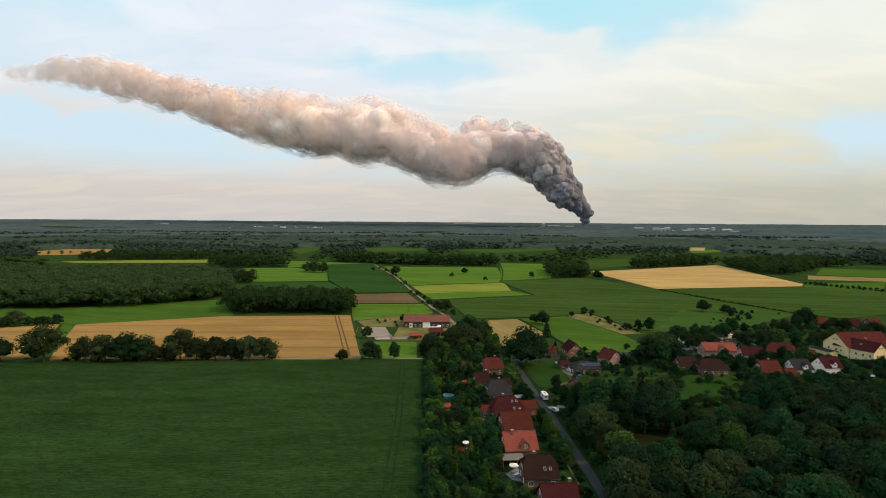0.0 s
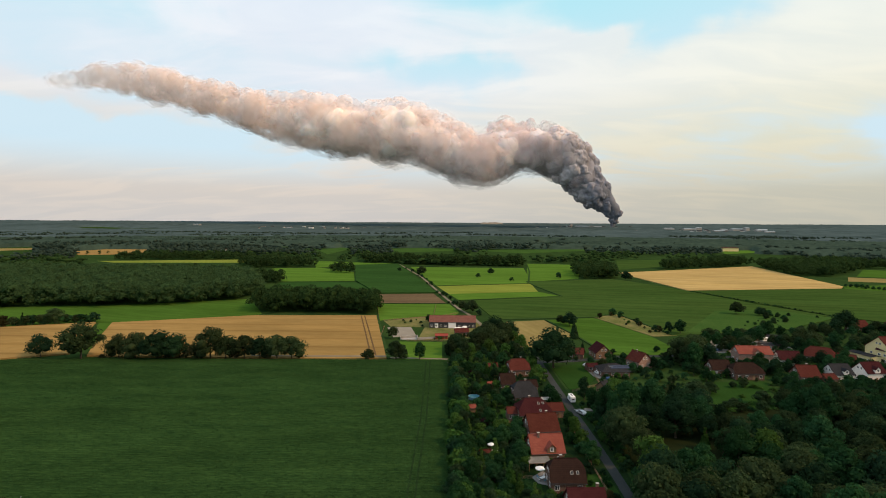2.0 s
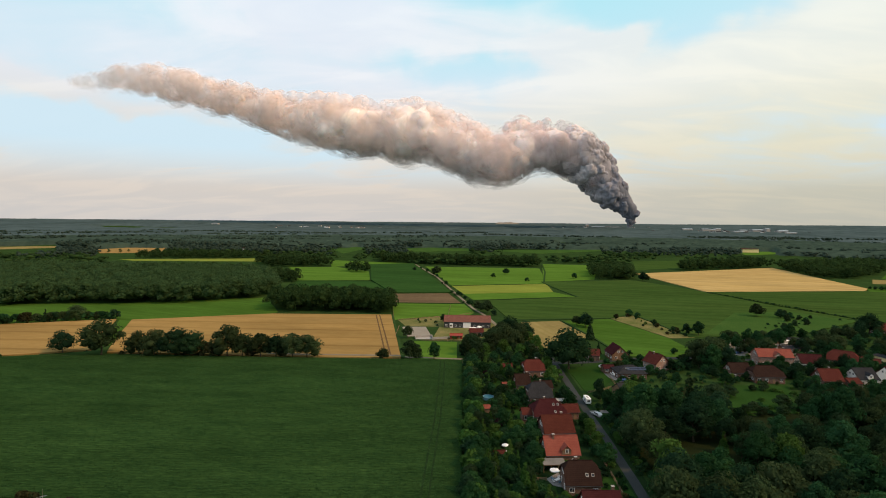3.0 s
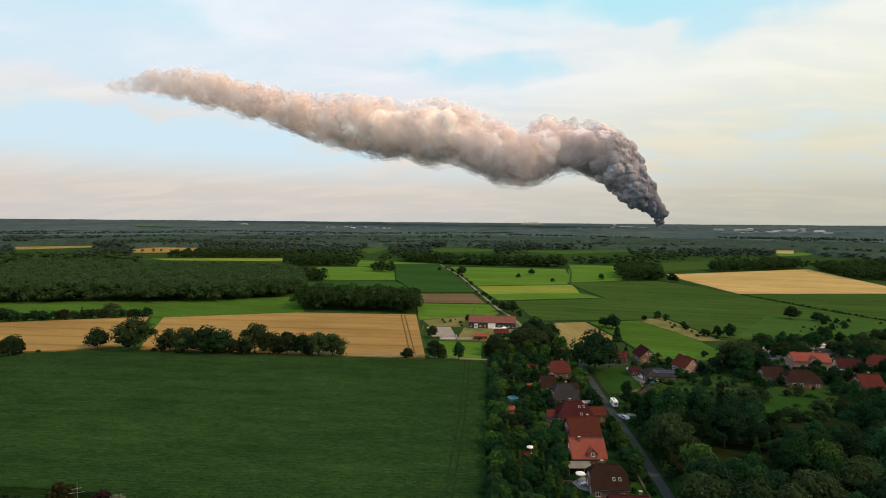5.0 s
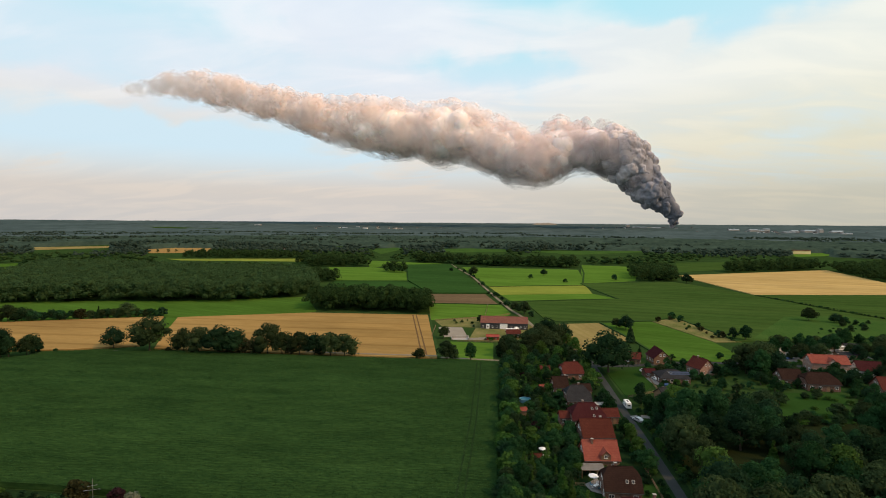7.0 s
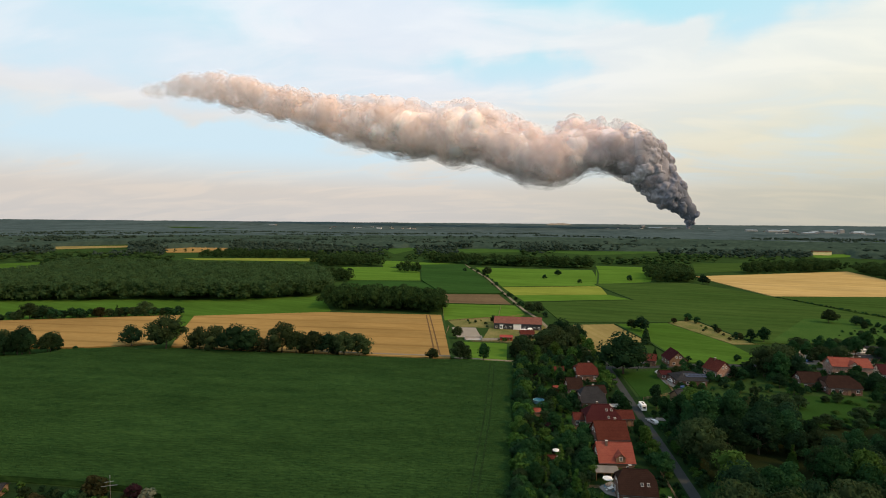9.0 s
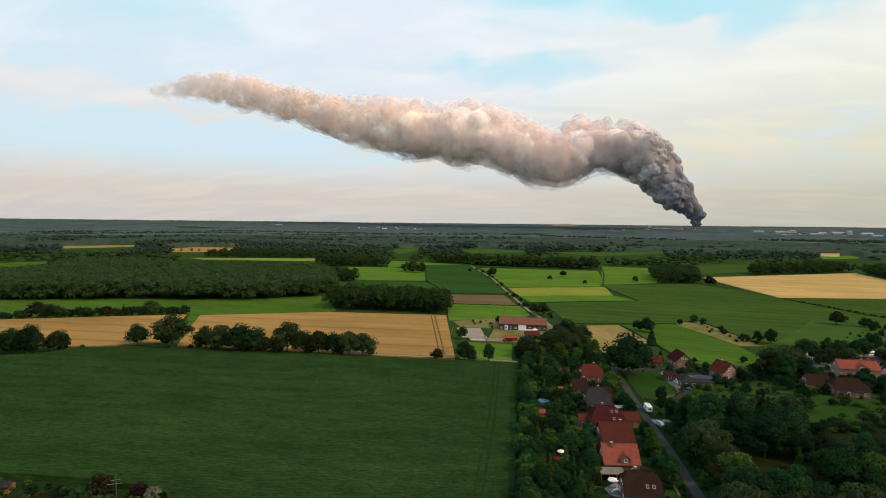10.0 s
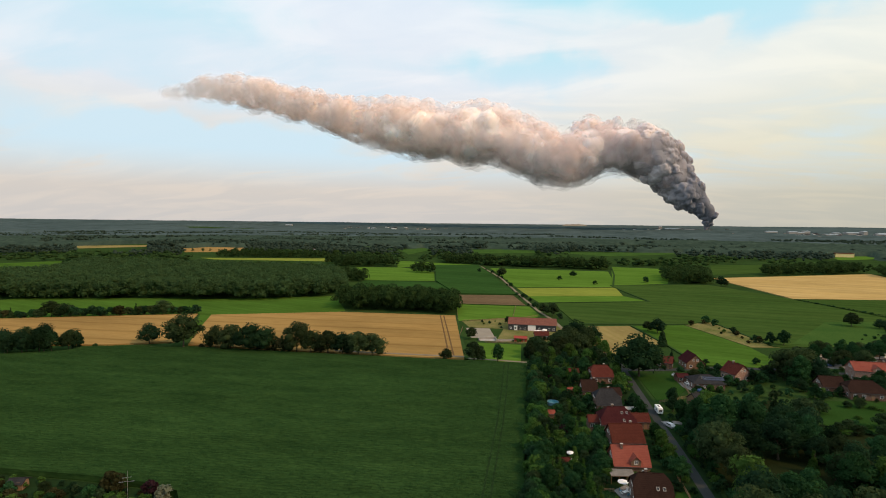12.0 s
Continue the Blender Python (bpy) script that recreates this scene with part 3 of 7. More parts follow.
field("meadow", [(56.5, 388.2), (92.6, 400.4), (113.7, 336.5), (116.4, 305.3), (106.2, 288.5), (75, 288), (66.8, 335)], 0.19, "meadow", "bright green meadow with mown stripes", "meadow")
field("scrub_strip", [(93.6, 401.4), (114.8, 419.5), (131, 340.5), (114.7, 336.5)], 0.21, "scrub", "dry scrubby strip with bushes", "scrub")
field("meadow", [(140.6, 349.9), (198.6, 439.5), (246.4, 450.4), (274, 412), (199.1, 355)], 0.55, "rough", "rough green meadow with scattered bushes", "meadow")
field("stubble_field", [(508.3, 741.9), (590.1, 709.5), (554.4, 666.3), (471.4, 687.6)], 0.2, "straw", "pale stubble strip", "field")
field("pasture", [(619.5, 871.2), (694.3, 835.5), (598, 716), (528.5, 755)], 0.14, "meadow", "green pasture near a wood", "pasture")
field("meadow", [(428.2, 634.1), (548.8, 659.6), (465.3, 562), (412, 605)], 0.24, "meadow", "green meadow by a far wood", "meadow")
for i, (poly, mat, lab) in enumerate((
    ([(-914, 1194), (-901, 1290), (-785, 1300), (-698, 1111), (-802, 1060)], "wheat", "distant ripe field behind trees"),
    ([(-650, 905), (-410, 975), (-385, 900), (-600, 872)], "pasture_yellow", "distant pale green field"),
    ([(-1248, 1187), (-1179, 1400), (-1051, 1247), (-1130, 1106)], "straw", "distant pale field"),
    ([(-845, 681), (-802, 760), (-700, 632), (-737, 590)], "meadow", "distant green meadow behind the forest"),
    ([(-386, 1341), (-356, 1500), (-312, 1410), (-310, 1156)], "rough", "distant green field"),
    ([(-209, 1425), (-149, 1500), (-36, 1450), (-33, 1333), (-179, 1263)], "rough", "distant green field"),
    ([(-281, 955), (-118, 905), (-186, 865), (-235, 812)], "pasture", "distant bright pasture"),
    ([(-20, 1391), (350, 1500), (305, 1420), (127, 1252)], "rough", "distant green field"),
    ([(281, 1038), (396, 1082), (331, 904), (229, 829)], "crop_mid", "distant green field"),
    ([(676, 1484), (768, 1500), (737, 1378), (612, 1311)], "pasture", "distant pale field"),
)):
    field("far_field", poly, 0.3, mat, lab)

# ---------------------------------------------------------------- roads and yards


def ribbon(name, line, width, z, material, label, category="road"):
    """A strip of constant width along a line."""
    pts = [Vector((x, y)) for x, y in line]
    left, right = [], []
    for i, p in enumerate(pts):
        d = (pts[min(i + 1, len(pts) - 1)] - pts[max(i - 1, 0)]).normalized()
        s = Vector((-d.y, d.x)) * width / 2
        left.append(p + s)
        right.append(p - s)
    bm = bmesh.new()
    a = [bm.verts.new((p.x, p.y, z)) for p in left]
    b = [bm.verts.new((p.x, p.y, z)) for p in right]
    c = [bm.verts.new((p.x, p.y, -0.2)) for p in left]
    d = [bm.verts.new((p.x, p.y, -0.2)) for p in right]
    for i in range(len(pts) - 1):
        bm.faces.new((a[i], b[i], b[i + 1], a[i + 1]))
        bm.faces.new((c[i], a[i], a[i + 1], c[i + 1]))
        bm.faces.new((b[i], d[i], d[i + 1], b[i + 1]))
    bmesh.ops.recalc_face_normals(bm, faces=bm.faces)
    return tagged(mesh_object(name, bm, material), label, category, kind="structure")


ROAD = [(42.6, 90), (42.2, 120), (41.6, 147), (40.7, 172), (39.3, 199), (37.9, 228), (36.7, 256), (35.7, 275), (34.2, 290), (30.5, 306), (24, 318)]
ribbon("road", ROAD, 2.9, 0.07, "asphalt", "narrow grey asphalt village street")
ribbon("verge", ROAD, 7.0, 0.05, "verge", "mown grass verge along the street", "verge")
ribbon("road", [(36.5, 270), (51.5, 273), (83.9, 284), (107.7, 288), (140, 287), (175, 268), (200, 252), (214, 236)], 4.4, 0.075, "asphalt", "grey side street between houses")
ribbon("farm_track", [(-118, 900), (-61, 689), (-27, 524.2), (-8.5, 437.4), (3, 398), (8, 372), (14, 340), (26, 318)], 2.4, 0.22, "track", "pale gravel farm track along fields")
ribbon("farm_track", [(-10, 266.8), (-85, 263.6), (-183, 259.0), (-215, 256)], 2.6, 0.06, "track", "narrow earth track between fields")
ribbon("field_margin", [(-42, 273.2), (-85, 270.4), (-112, 269.6)], 2.4, 0.86, "track", "pale mown margin along the wheat field", "field margin")
ribbon("field_margin", [(-10, 272.0), (-41, 273.2)], 2.4, 0.16, "track", "pale earth margin behind the maize", "field margin")
field("lawn", [(40.8, 259.5), (57, 268.6), (62, 250), (52, 232), (43, 224)], 0.09, "lawn", "bright green roadside lawn", "lawn")
field("riding_arena", [(-53.8, 352.7), (-38.2, 355.1), (-31.7, 326.7), (-45.8, 323)], 0.12, "sand", "pale sand riding arena", "arena")
field("farmyard", [(-60, 376), (-36, 395), (-10, 397), (6, 380), (12, 345), (-5, 316), (-34, 317), (-30, 324), (-29, 356), (-52, 356)], 0.08, "scrub", "worn farmyard with dry grass and gravel", "yard")
field("paddock", [(-36, 269.8), (-13, 271), (-15, 311), (-40, 311)], 0.11, "pasture", "bright green paddock behind the farm", "paddock")
field("clearing", [(92, 205), (117, 207), (133, 242.5), (108, 240)], 0.10, "lawn", "grassy clearing among trees", "meadow")
# a sheet whose dark colour carries the shade between garden plants
field("garden_ground", [(-3, 108), (39, 108), (38, 160), (36, 205), (33.5, 262), (-6, 262), (-5, 200)], 0.03, "verge", "earth and rank grass of village gardens, darkened in colour for shade", "ground")
field("garden_lawn", [(5, 222), (14, 216), (14, 238), (4, 240)], 0.08, "lawn", "garden lawn behind a house", "lawn")
field("garden_lawn", [(5, 186), (15, 184), (15, 200), (4, 204)], 0.08, "lawn", "garden lawn behind a house", "lawn")
field("garden_lawn", [(4, 152), (16, 150), (16, 166), (4, 168)], 0.08, "lawn", "garden lawn beside a house", "lawn")
field("garden_lawn", [(31, 133), (40, 134), (39, 150), (31, 148)], 0.08, "lawn", "front lawn beside the street", "lawn")
field("garden_lawn", [(6, 120), (20, 120), (20, 142), (6, 144)], 0.08, "lawn", "garden lawn behind a hedge", "lawn")

# ---------------------------------------------------------------- trees
rng = np.random.default_rng(11)


def ico(level):
    bm = bmesh.new()
    bmesh.ops.create_icosphere(bm, subdivisions=level, radius=1)
    v = np.array([q.co[:] for q in bm.verts])
    f = np.array([[q.index for q in face.verts] for face in bm.faces])
    bm.free()
    return v, f


ICO1, ICO2 = ico(1), ico(2)


def blobs_round(rng, count, wide, low, high, rad):
    """Centres and radii of leaf masses filling a rounded crown between two heights."""
    out = []
    for i in range(count):
        a = 2.399963 * i + rng.uniform(-0.4, 0.4)
        u = (i + 0.5) / count
        h = low + (high - low) * u
        ring = math.sqrt(max(0.05, 1 - (2 * u - 0.80) ** 2)) * wide * rng.uniform(0.40, 0.92)
        h += (high - low) * rng.uniform(-0.09, 0.09)
        out.append((ring * math.cos(a), ring * math.sin(a), h, rad * rng.uniform(0.55, 1.2)))
    return np.array(out)


def leafy(rng, blobs, per, size, core=0.8, level=1, ragged=0.16):
    """Leaf clumps as small bent quads over the leaf masses, with a dark mass inside. Triangles."""
    verts, tris, n0 = [], [], 0
    bv, bf = ICO1 if level == 1 else ICO2
    for b in blobs:
        jit = 1 + rng.uniform(-0.14, 0.14, (len(bv), 1))
        verts.append(bv * b[3] * core * 0.84 * jit * np.array([1, 1, 0.86]) + b[:3])
        tris.append(bf + n0)
        n0 += len(bv)
        d = rng.normal(size=(per, 3))
        d /= np.linalg.norm(d, axis=1)[:, None]
        d[:, 2] = np.where(d[:, 2] < -0.45, -d[:, 2], d[:, 2])
        c = b[:3] + d * b[3] * (1 + rng.uniform(-ragged, ragged, (per, 1))) * np.array([1, 1, 0.88])
        # leave out what lies deep inside another mass
        keep = np.ones(per, bool)
        for o in blobs:
            if o is not b:
                keep &= np.linalg.norm(c - o[:3], axis=1) > o[3] * 0.72
        c, d = c[keep], d[keep]
        m = len(c)
        nrm = d + rng.normal(scale=0.55, size=(m, 3))
        nrm /= np.linalg.norm(nrm, axis=1)[:, None]
        t = np.cross(nrm, rng.normal(size=(m, 3)))
        t /= np.linalg.norm(t, axis=1)[:, None] + 1e-9
        s = np.cross(nrm, t)
        k = size * rng.uniform(0.6, 1.25, (m, 1))
        quad = np.stack([c - t * k - s * k * 0.55, c + t * k * 0.9 - s * k * 0.5 + nrm * k * 0.25, c + t * k + s * k * 0.6, c - t * k * 0.8 + s * k * 0.55 + nrm * k * 0.3], 1)
        verts.append(quad.reshape(-1, 3))
        q = np.arange(m)[:, None] * 4 + n0
        tris.append(np.concatenate([q + np.array([0, 1, 2]), q + np.array([0, 2, 3])]))
        n0 += 4 * m
    return np.concatenate(verts), np.concatenate(tris)


def cone_leaves(rng, height, wide, rings, per, size, low=0.08):
    """Hanging sprays of a conifer in whorls."""
    blobs = []
    for i in range(rings):
        u = i / (rings - 1)
        h = height * (low + (0.97 - low) * u)
        r = wide * (1 - u) ** 0.9 + 0.12
        k = max(1, int(6 * (1 - u)))
        for j in range(k):
            a = 2 * math.pi * j / k + i * 1.1
            blobs.append((0.55 * r * math.cos(a), 0.55 * r * math.sin(a), h, max(0.25, 0.52 * r)))
    return leafy(rng, np.array(blobs), per, size, 0.72)


def trunk_bm(rng, height, girth, crown_low, reach):
    bm = bmesh.new()
    if height < 7:                                   # a shrub has a few thin stems
        for i in range(3):
            a = i * 2.1
            rod(bm, (0, 0, -0.1), (reach * 0.5 * math.cos(a), reach * 0.5 * math.sin(a), height * 0.6), girth, girth * 0.4, 4)
        return bm
    lean = rng.uniform(-0.03, 0.03, 2) * height
    mid = (lean[0] * 0.5, lean[1] * 0.5, crown_low)
    rod(bm, (0, 0, -0.2), (0, 0, 0.5), girth * 1.5, girth * 1.05)
    rod(bm, (0, 0, 0.4), mid, girth * 1.05, girth * 0.75)
    rod(bm, mid, (lean[0], lean[1], height * 0.82), girth * 0.75, girth * 0.18)
    for i in range(5):
        a = i * 1.257 + rng.uniform(-0.3, 0.3)
        h = crown_low + (height * 0.6 - crown_low) * i / 5
        rod(bm, (mid[0], mid[1], h), (reach * 0.7 * math.cos(a), reach * 0.7 * math.sin(a), h + reach * 0.55), girth * 0.4, girth * 0.1, 6)
    return bm


PARK = (0.0, -400.0)          # where the first tree of each kind stands, behind the village


def tree_kind(seed, name, height, wide, low, masses, per, size, leaf, label, category="tree", conifer=False, girth=None, rad=None, narrow=1.0):
    r = np.random.default_rng(seed)
    if conifer:
        v, f = cone_leaves(r, height, wide, masses, per, size)
    else:
        v, f = leafy(r, blobs_round(r, masses, wide * narrow, height * low + wide * 0.35, height * 0.86, rad or wide * 0.5), per, size)
    v[:, 2] *= height / v[:, 2].max()
    ob = base(name, PARK[0] + seed * 14.0 - 120, PARK[1], label=label, category=category)
    part("trunk", trunk_bm(r, height, girth or height * 0.022, height * (low + 0.12), wide), "bark", ob)
    crown = new("crown", raw_mesh("crown", v, f, leaf))
    crown.parent = ob
    return ob


KIND = {
    "oak": [tree_kind(1, "oak_tree", 14.0, 6.2, 0.12, 17, 150, 0.36, "leaf_brown", "broad spreading dark green oak tree"),
            tree_kind(2, "oak_tree", 13.0, 5.6, 0.10, 16, 150, 0.36, "leaf_brown", "broad spreading dark green oak tree"),
            tree_kind(3, "oak_tree", 15.0, 6.8, 0.10, 18, 150, 0.38, "leaf_dark", "large very dark green oak tree")],
    "tree": [tree_kind(4, "ash_tree", 13.0, 4.8, 0.08, 15, 145, 0.34, "leaf_mid", "leafy mid-green deciduous tree"),
             tree_kind(5, "maple_tree", 12.0, 4.4, 0.06, 14, 145, 0.34, "leaf_dark", "dense dark green deciduous tree"),
             tree_kind(6, "beech_tree", 14.5, 4.6, 0.10, 15, 145, 0.35, "leaf_mid", "tall green deciduous tree")],
    "lime": [tree_kind(7, "lime_tree", 12.0, 4.2, 0.08, 14, 145, 0.33, "leaf_lime", "yellow-green leafy lime tree")],
    "olive": [tree_kind(8, "willow_tree", 10.0, 4.2, 0.06, 13, 140, 0.32, "leaf_olive", "grey-green bushy willow tree")],
    "fir": [tree_kind(9, "fir_tree", 12.0, 2.6, 0.05, 13, 60, 0.34, "leaf_fir", "dark green pointed fir tree", conifer=True)],
    "thuja": [tree_kind(10, "conifer", 7.0, 1.5, 0.03, 10, 60, 0.26, "leaf_lime", "bright green pointed garden conifer", conifer=True)],
    "bush": [tree_kind(11, "hazel_shrub", 4.2, 2.2, 0.02, 7, 80, 0.27, "leaf_mid", "rounded green garden shrub", "shrub", girth=0.08),
             tree_kind(12, "laurel_shrub", 3.8, 2.0, 0.02, 6, 80, 0.27, "leaf_dark", "rounded dark green garden shrub", "shrub", girth=0.08)],
    "limebush": [tree_kind(13, "privet_shrub", 4.4, 2.1, 0.02, 7, 80, 0.27, "leaf_lime", "dense yellow-green leafy shrub", "shrub", girth=0.08)],
    "copper": [tree_kind(14, "copper_shrub", 4.2, 2.0, 0.02, 7, 80, 0.27, "leaf_copper", "rounded dark purple-leaved garden shrub", "shrub", girth=0.08)],
    "russet": [tree_kind(15, "russet_shrub", 6.0, 2.6, 0.03, 8, 60, 0.38, "leaf_russet", "tall brownish green hedge shrub", "shrub", girth=0.1)],
    "silver": [tree_kind(16, "silver_shrub", 4.0, 2.0, 0.03, 7, 60, 0.32, "leaf_silver", "rounded pale silvery leaved shrub", "shrub", girth=0.08)],
}
FIRST = ((88, 118), (101, 126), (115, 112), (128, 131), (96, 140), (140, 119), (152, 136), (163, 122), (110, 146), (74, 168), (80, 176), (122, 158), (12, 178), (-96.7, 117.4), (-106.9, 116.4), (-92.2, 116.0))
for place, ob in zip(FIRST, [o for kinds in KIND.values() for o in kinds]):
    ob.matrix_basis = pose(*place, 0, 0, 0, 40)


def plant(kind, x, y, size=1.0, group="", label="", wide=1.0):
    """A tree of that kind at x, y; the first of a kind is moved, the others are copies."""
    src = KIND[kind][int(rng.integers(len(KIND[kind])))]
    m = pose(x, y, float(land(math.hypot(x, y))), 0, 0, rng.uniform(0, 360)) @ Matrix.Diagonal((size * wide * rng.uniform(0.92, 1.08), size * wide * rng.uniform(0.92, 1.08), size * rng.uniform(0.93, 1.07), 1))
    ob = copy_thing(src, m)
    if group:
        ob["group"] = group
    if label:
        ob["label"] = label
    return ob


def forest_templates(seed, count, per, size, masses=5, flat=1.0):
    out = []
    for i in range(count):
        r = np.random.default_rng(seed + i)
        v, f = leafy(r, blobs_round(r, masses, 0.30, 0.22, 0.86, 0.24), per, size, 0.68 if per > 4 else 1.0)
        v[:, 2] = np.maximum(v[:, 2], 0.02)
        out.append((v, f))
    return out


def woods(name, points, heights, wide, templates, material, label, category="forest"):
    """Many trees too far off to count, as one mesh."""
    r = np.random.default_rng(len(points))
    vs, fs, n0 = [], [], 0
    for (x, y), h in zip(points, heights):
        v, f = templates[int(r.integers(len(templates)))]
        a = r.uniform(0, 6.283)
        c, s = math.cos(a), math.sin(a)
        k = h * wide * r.uniform(0.85, 1.2)
        z0 = float(land(math.hypot(x, y)))
        vs.append(np.stack([x + k * (c * v[:, 0] - s * v[:, 1]), y + k * (s * v[:, 0] + c * v[:, 1]), z0 + h * v[:, 2]], 1))
        fs.append(f + n0)
        n0 += len(v)
    ob = new(name, raw_mesh(name, np.concatenate(vs), np.concatenate(fs), material))
    return tagged(ob, label, category, kind="stuff")


def grid_points(poly, step, jitter=0.42, avoid=()):
    xs, ys = [p[0] for p in poly], [p[1] for p in poly]
    gx, gy = np.meshgrid(np.arange(min(xs), max(xs), step), np.arange(min(ys), max(ys), step))
    p = np.stack([gx.ravel(), gy.ravel()], 1) + rng.uniform(-jitter, jitter, (gx.size, 2)) * step
    keep = inside(p[:, 0], p[:, 1], poly)
    for a in avoid:
        keep &= ~inside(p[:, 0], p[:, 1], a)
    return p[keep]


MID = forest_templates(40, 6, 64, 0.044, 4)
FAR = forest_templates(60, 5, 3, 0.12, 2)

FOREST = [(-700, 330), (-458.9, 378), (-372, 404), (-343, 416), (-300, 418), (-262.9, 427), (-229.1, 449), (-199, 473), (-205, 520), (-235, 575), (-275, 640), (-425, 650), (-650, 655), (-566, 512), (-600, 440)]
pts = grid_points(FOREST, 7.6)
woods("forest", pts, rng.uniform(14.5, 19, len(pts)), 1.02, MID, "leaf_forest", "dense deciduous forest with an even green canopy")
COPSE = [(-166, 403), (-121, 402), (-70, 404), (-74, 440), (-100, 462), (-130, 452), (-178, 446)]
pts = grid_points(COPSE, 6.6)
woods("copse", pts, rng.uniform(13.5, 17.5, len(pts)), 0.92, MID, "leaf_oak", "dark copse of trees in the fields", "copse")
# wood ends, tree belts and clumps farther off
BELTS = [
    ([(-268, 600), (-214, 597), (-222, 625), (-285, 650)], 8, 11, 17),
    ([(-192, 735), (-165, 722), (-160, 742), (-190, 760)], 9, 12, 18),
    ([(-189, 925), (-49, 878), (87, 866), (92, 905), (-45, 935), (-185, 975)], 10, 12, 19),
    ([(-330, 800), (-244, 815), (-244, 850), (-300, 880), (-380, 860)], 10, 12, 18),
    ([(143, 682), (184, 684), (214, 800), (182, 835), (152, 790)], 8, 11, 17),
    ([(330, 905), (400, 940), (470, 1000), (480, 925), (395, 880), (300, 830), (292, 850)], 11, 12, 18),
    ([(443, 745), (470, 900), (640, 990), (700, 900), (620, 880), (520, 765), (505, 750)], 11, 12, 18),
    ([(-480, 655), (-285, 645), (-300, 700), (-370, 760), (-520, 730), (-640, 680)], 9, 8, 11),
    ([(-640, 930), (-420, 960), (-400, 1010), (-650, 1040)], 12, 10, 16),
    ([(-860, 1050), (-700, 1100), (-690, 1140), (-800, 1100)], 24, 5, 9),
]
allp, allh = [], []
for poly, step, h0, h1 in BELTS:
    p = grid_points(poly, step)
    allp.append(p)
    allh.append(rng.uniform(h0, h1, len(p)))
woods("tree_belts", np.concatenate(allp), np.concatenate(allh), 1.05, MID, "leaf_oak", "belts and clumps of dark trees between distant fields", "woods")

# the wooded plain out to the horizon, thinning into clearings
def far_woods():
    n = 17000
    r = 860 + (5000 - 860) * rng.uniform(0, 1, n) ** 0.95
    a = np.radians(rng.uniform(-58, 56, n))
    p = np.stack([r * np.sin(a), r * np.cos(a)], 1)
    keep = r < 2500
    for i, (x, y) in enumerate(p):
        v = noise.noise((x * 0.0011 + 5, y * 0.0022, 0.3)) + 0.5 * noise.noise((x * 0.004, y * 0.008, 2.0))
        keep[i] = keep[i] and (r[i] < 1500 or i % 12 == 0) and v > -0.16 - 0.22 * min(1.0, (r[i] - 860) / 1500)
    for poly in FAR_CLEAR:
        for k in (1.0, 1.07, 1.14, 1.21, 1.28):
            keep &= ~inside(p[:, 0] * k, p[:, 1] * k, poly)
    p, r = p[keep], r[keep]
    h = rng.uniform(9, 14, len(p)) * np.where(r > 1500, 1.12, 1.0) * np.where(r > 2500, 1.08, 1.0)
    for lo, hi, wide, mat, lab in ((0, 1250, 1.9, "leaf_oak", "wide dark woods on the plain"), (1250, 2500, 2.3, "leaf_far_haze", "woods on the plain, haze-tinted grey-green")):
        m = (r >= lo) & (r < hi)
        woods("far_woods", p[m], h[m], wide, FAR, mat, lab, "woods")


def far_canopy(radii, step, crown, relief, material, label):
    """Closed canopy of far woods, with clearings and rounded wood edges."""
    angles = np.radians(np.arange(-58, 56, step))
    r, a = np.meshgrid(radii.astype(float), angles, indexing="ij")
    x, y = r * np.sin(a), r * np.cos(a)
    z = np.empty_like(r)
    for i in range(r.shape[0]):
        for k in range(r.shape[1]):
            u, v = x[i, k], y[i, k]
            gap = noise.noise((u * 0.0012 + 3, v * 0.0030, 0.7)) + 0.5 * noise.noise((u * 0.005, v * 0.011, 5.0))
            edge = 1.0 if r[i, k] > 4500 else min(1.0, max(0.0, (gap + 0.40) / 0.10))
            top = 10.5 + 2.2 * noise.noise((u * 0.004, v * 0.007, 1.0)) + relief * noise.noise((u * crown, v * crown, 2.0)) + 0.6 * relief * noise.noise((u * crown * 2.3, v * crown * 2.3, 4.0))
            z[i, k] = -1.0 + edge ** 0.5 * (top + 1.0)
    for poly in FAR_CLEAR:
        for k in (1.0, 1.07, 1.14, 1.21, 1.28):
            z[inside((x * k).ravel(), (y * k).ravel(), poly).reshape(x.shape)] = -1.0
    z *= np.clip((r - radii[0]) / 50, 0.02, 1)
    z += land(r)
    n, m = r.shape
    idx = np.arange(n * m).reshape(n, m)
    faces = np.stack([idx[:-1, :-1], idx[:-1, 1:], idx[1:, 1:], idx[1:, :-1]], -1).reshape(-1, 4)
    me = bpy.data.meshes.new("far_canopy")
    me.from_pydata(np.stack([x, y, z], -1).reshape(-1, 3).tolist(), [], faces.tolist())
    me.materials.append(M[material])
    me.polygons.foreach_set("use_smooth", [True] * len(me.polygons))
    me.update()
    tagged(new("far_canopy", me), label, "woods", kind="stuff")


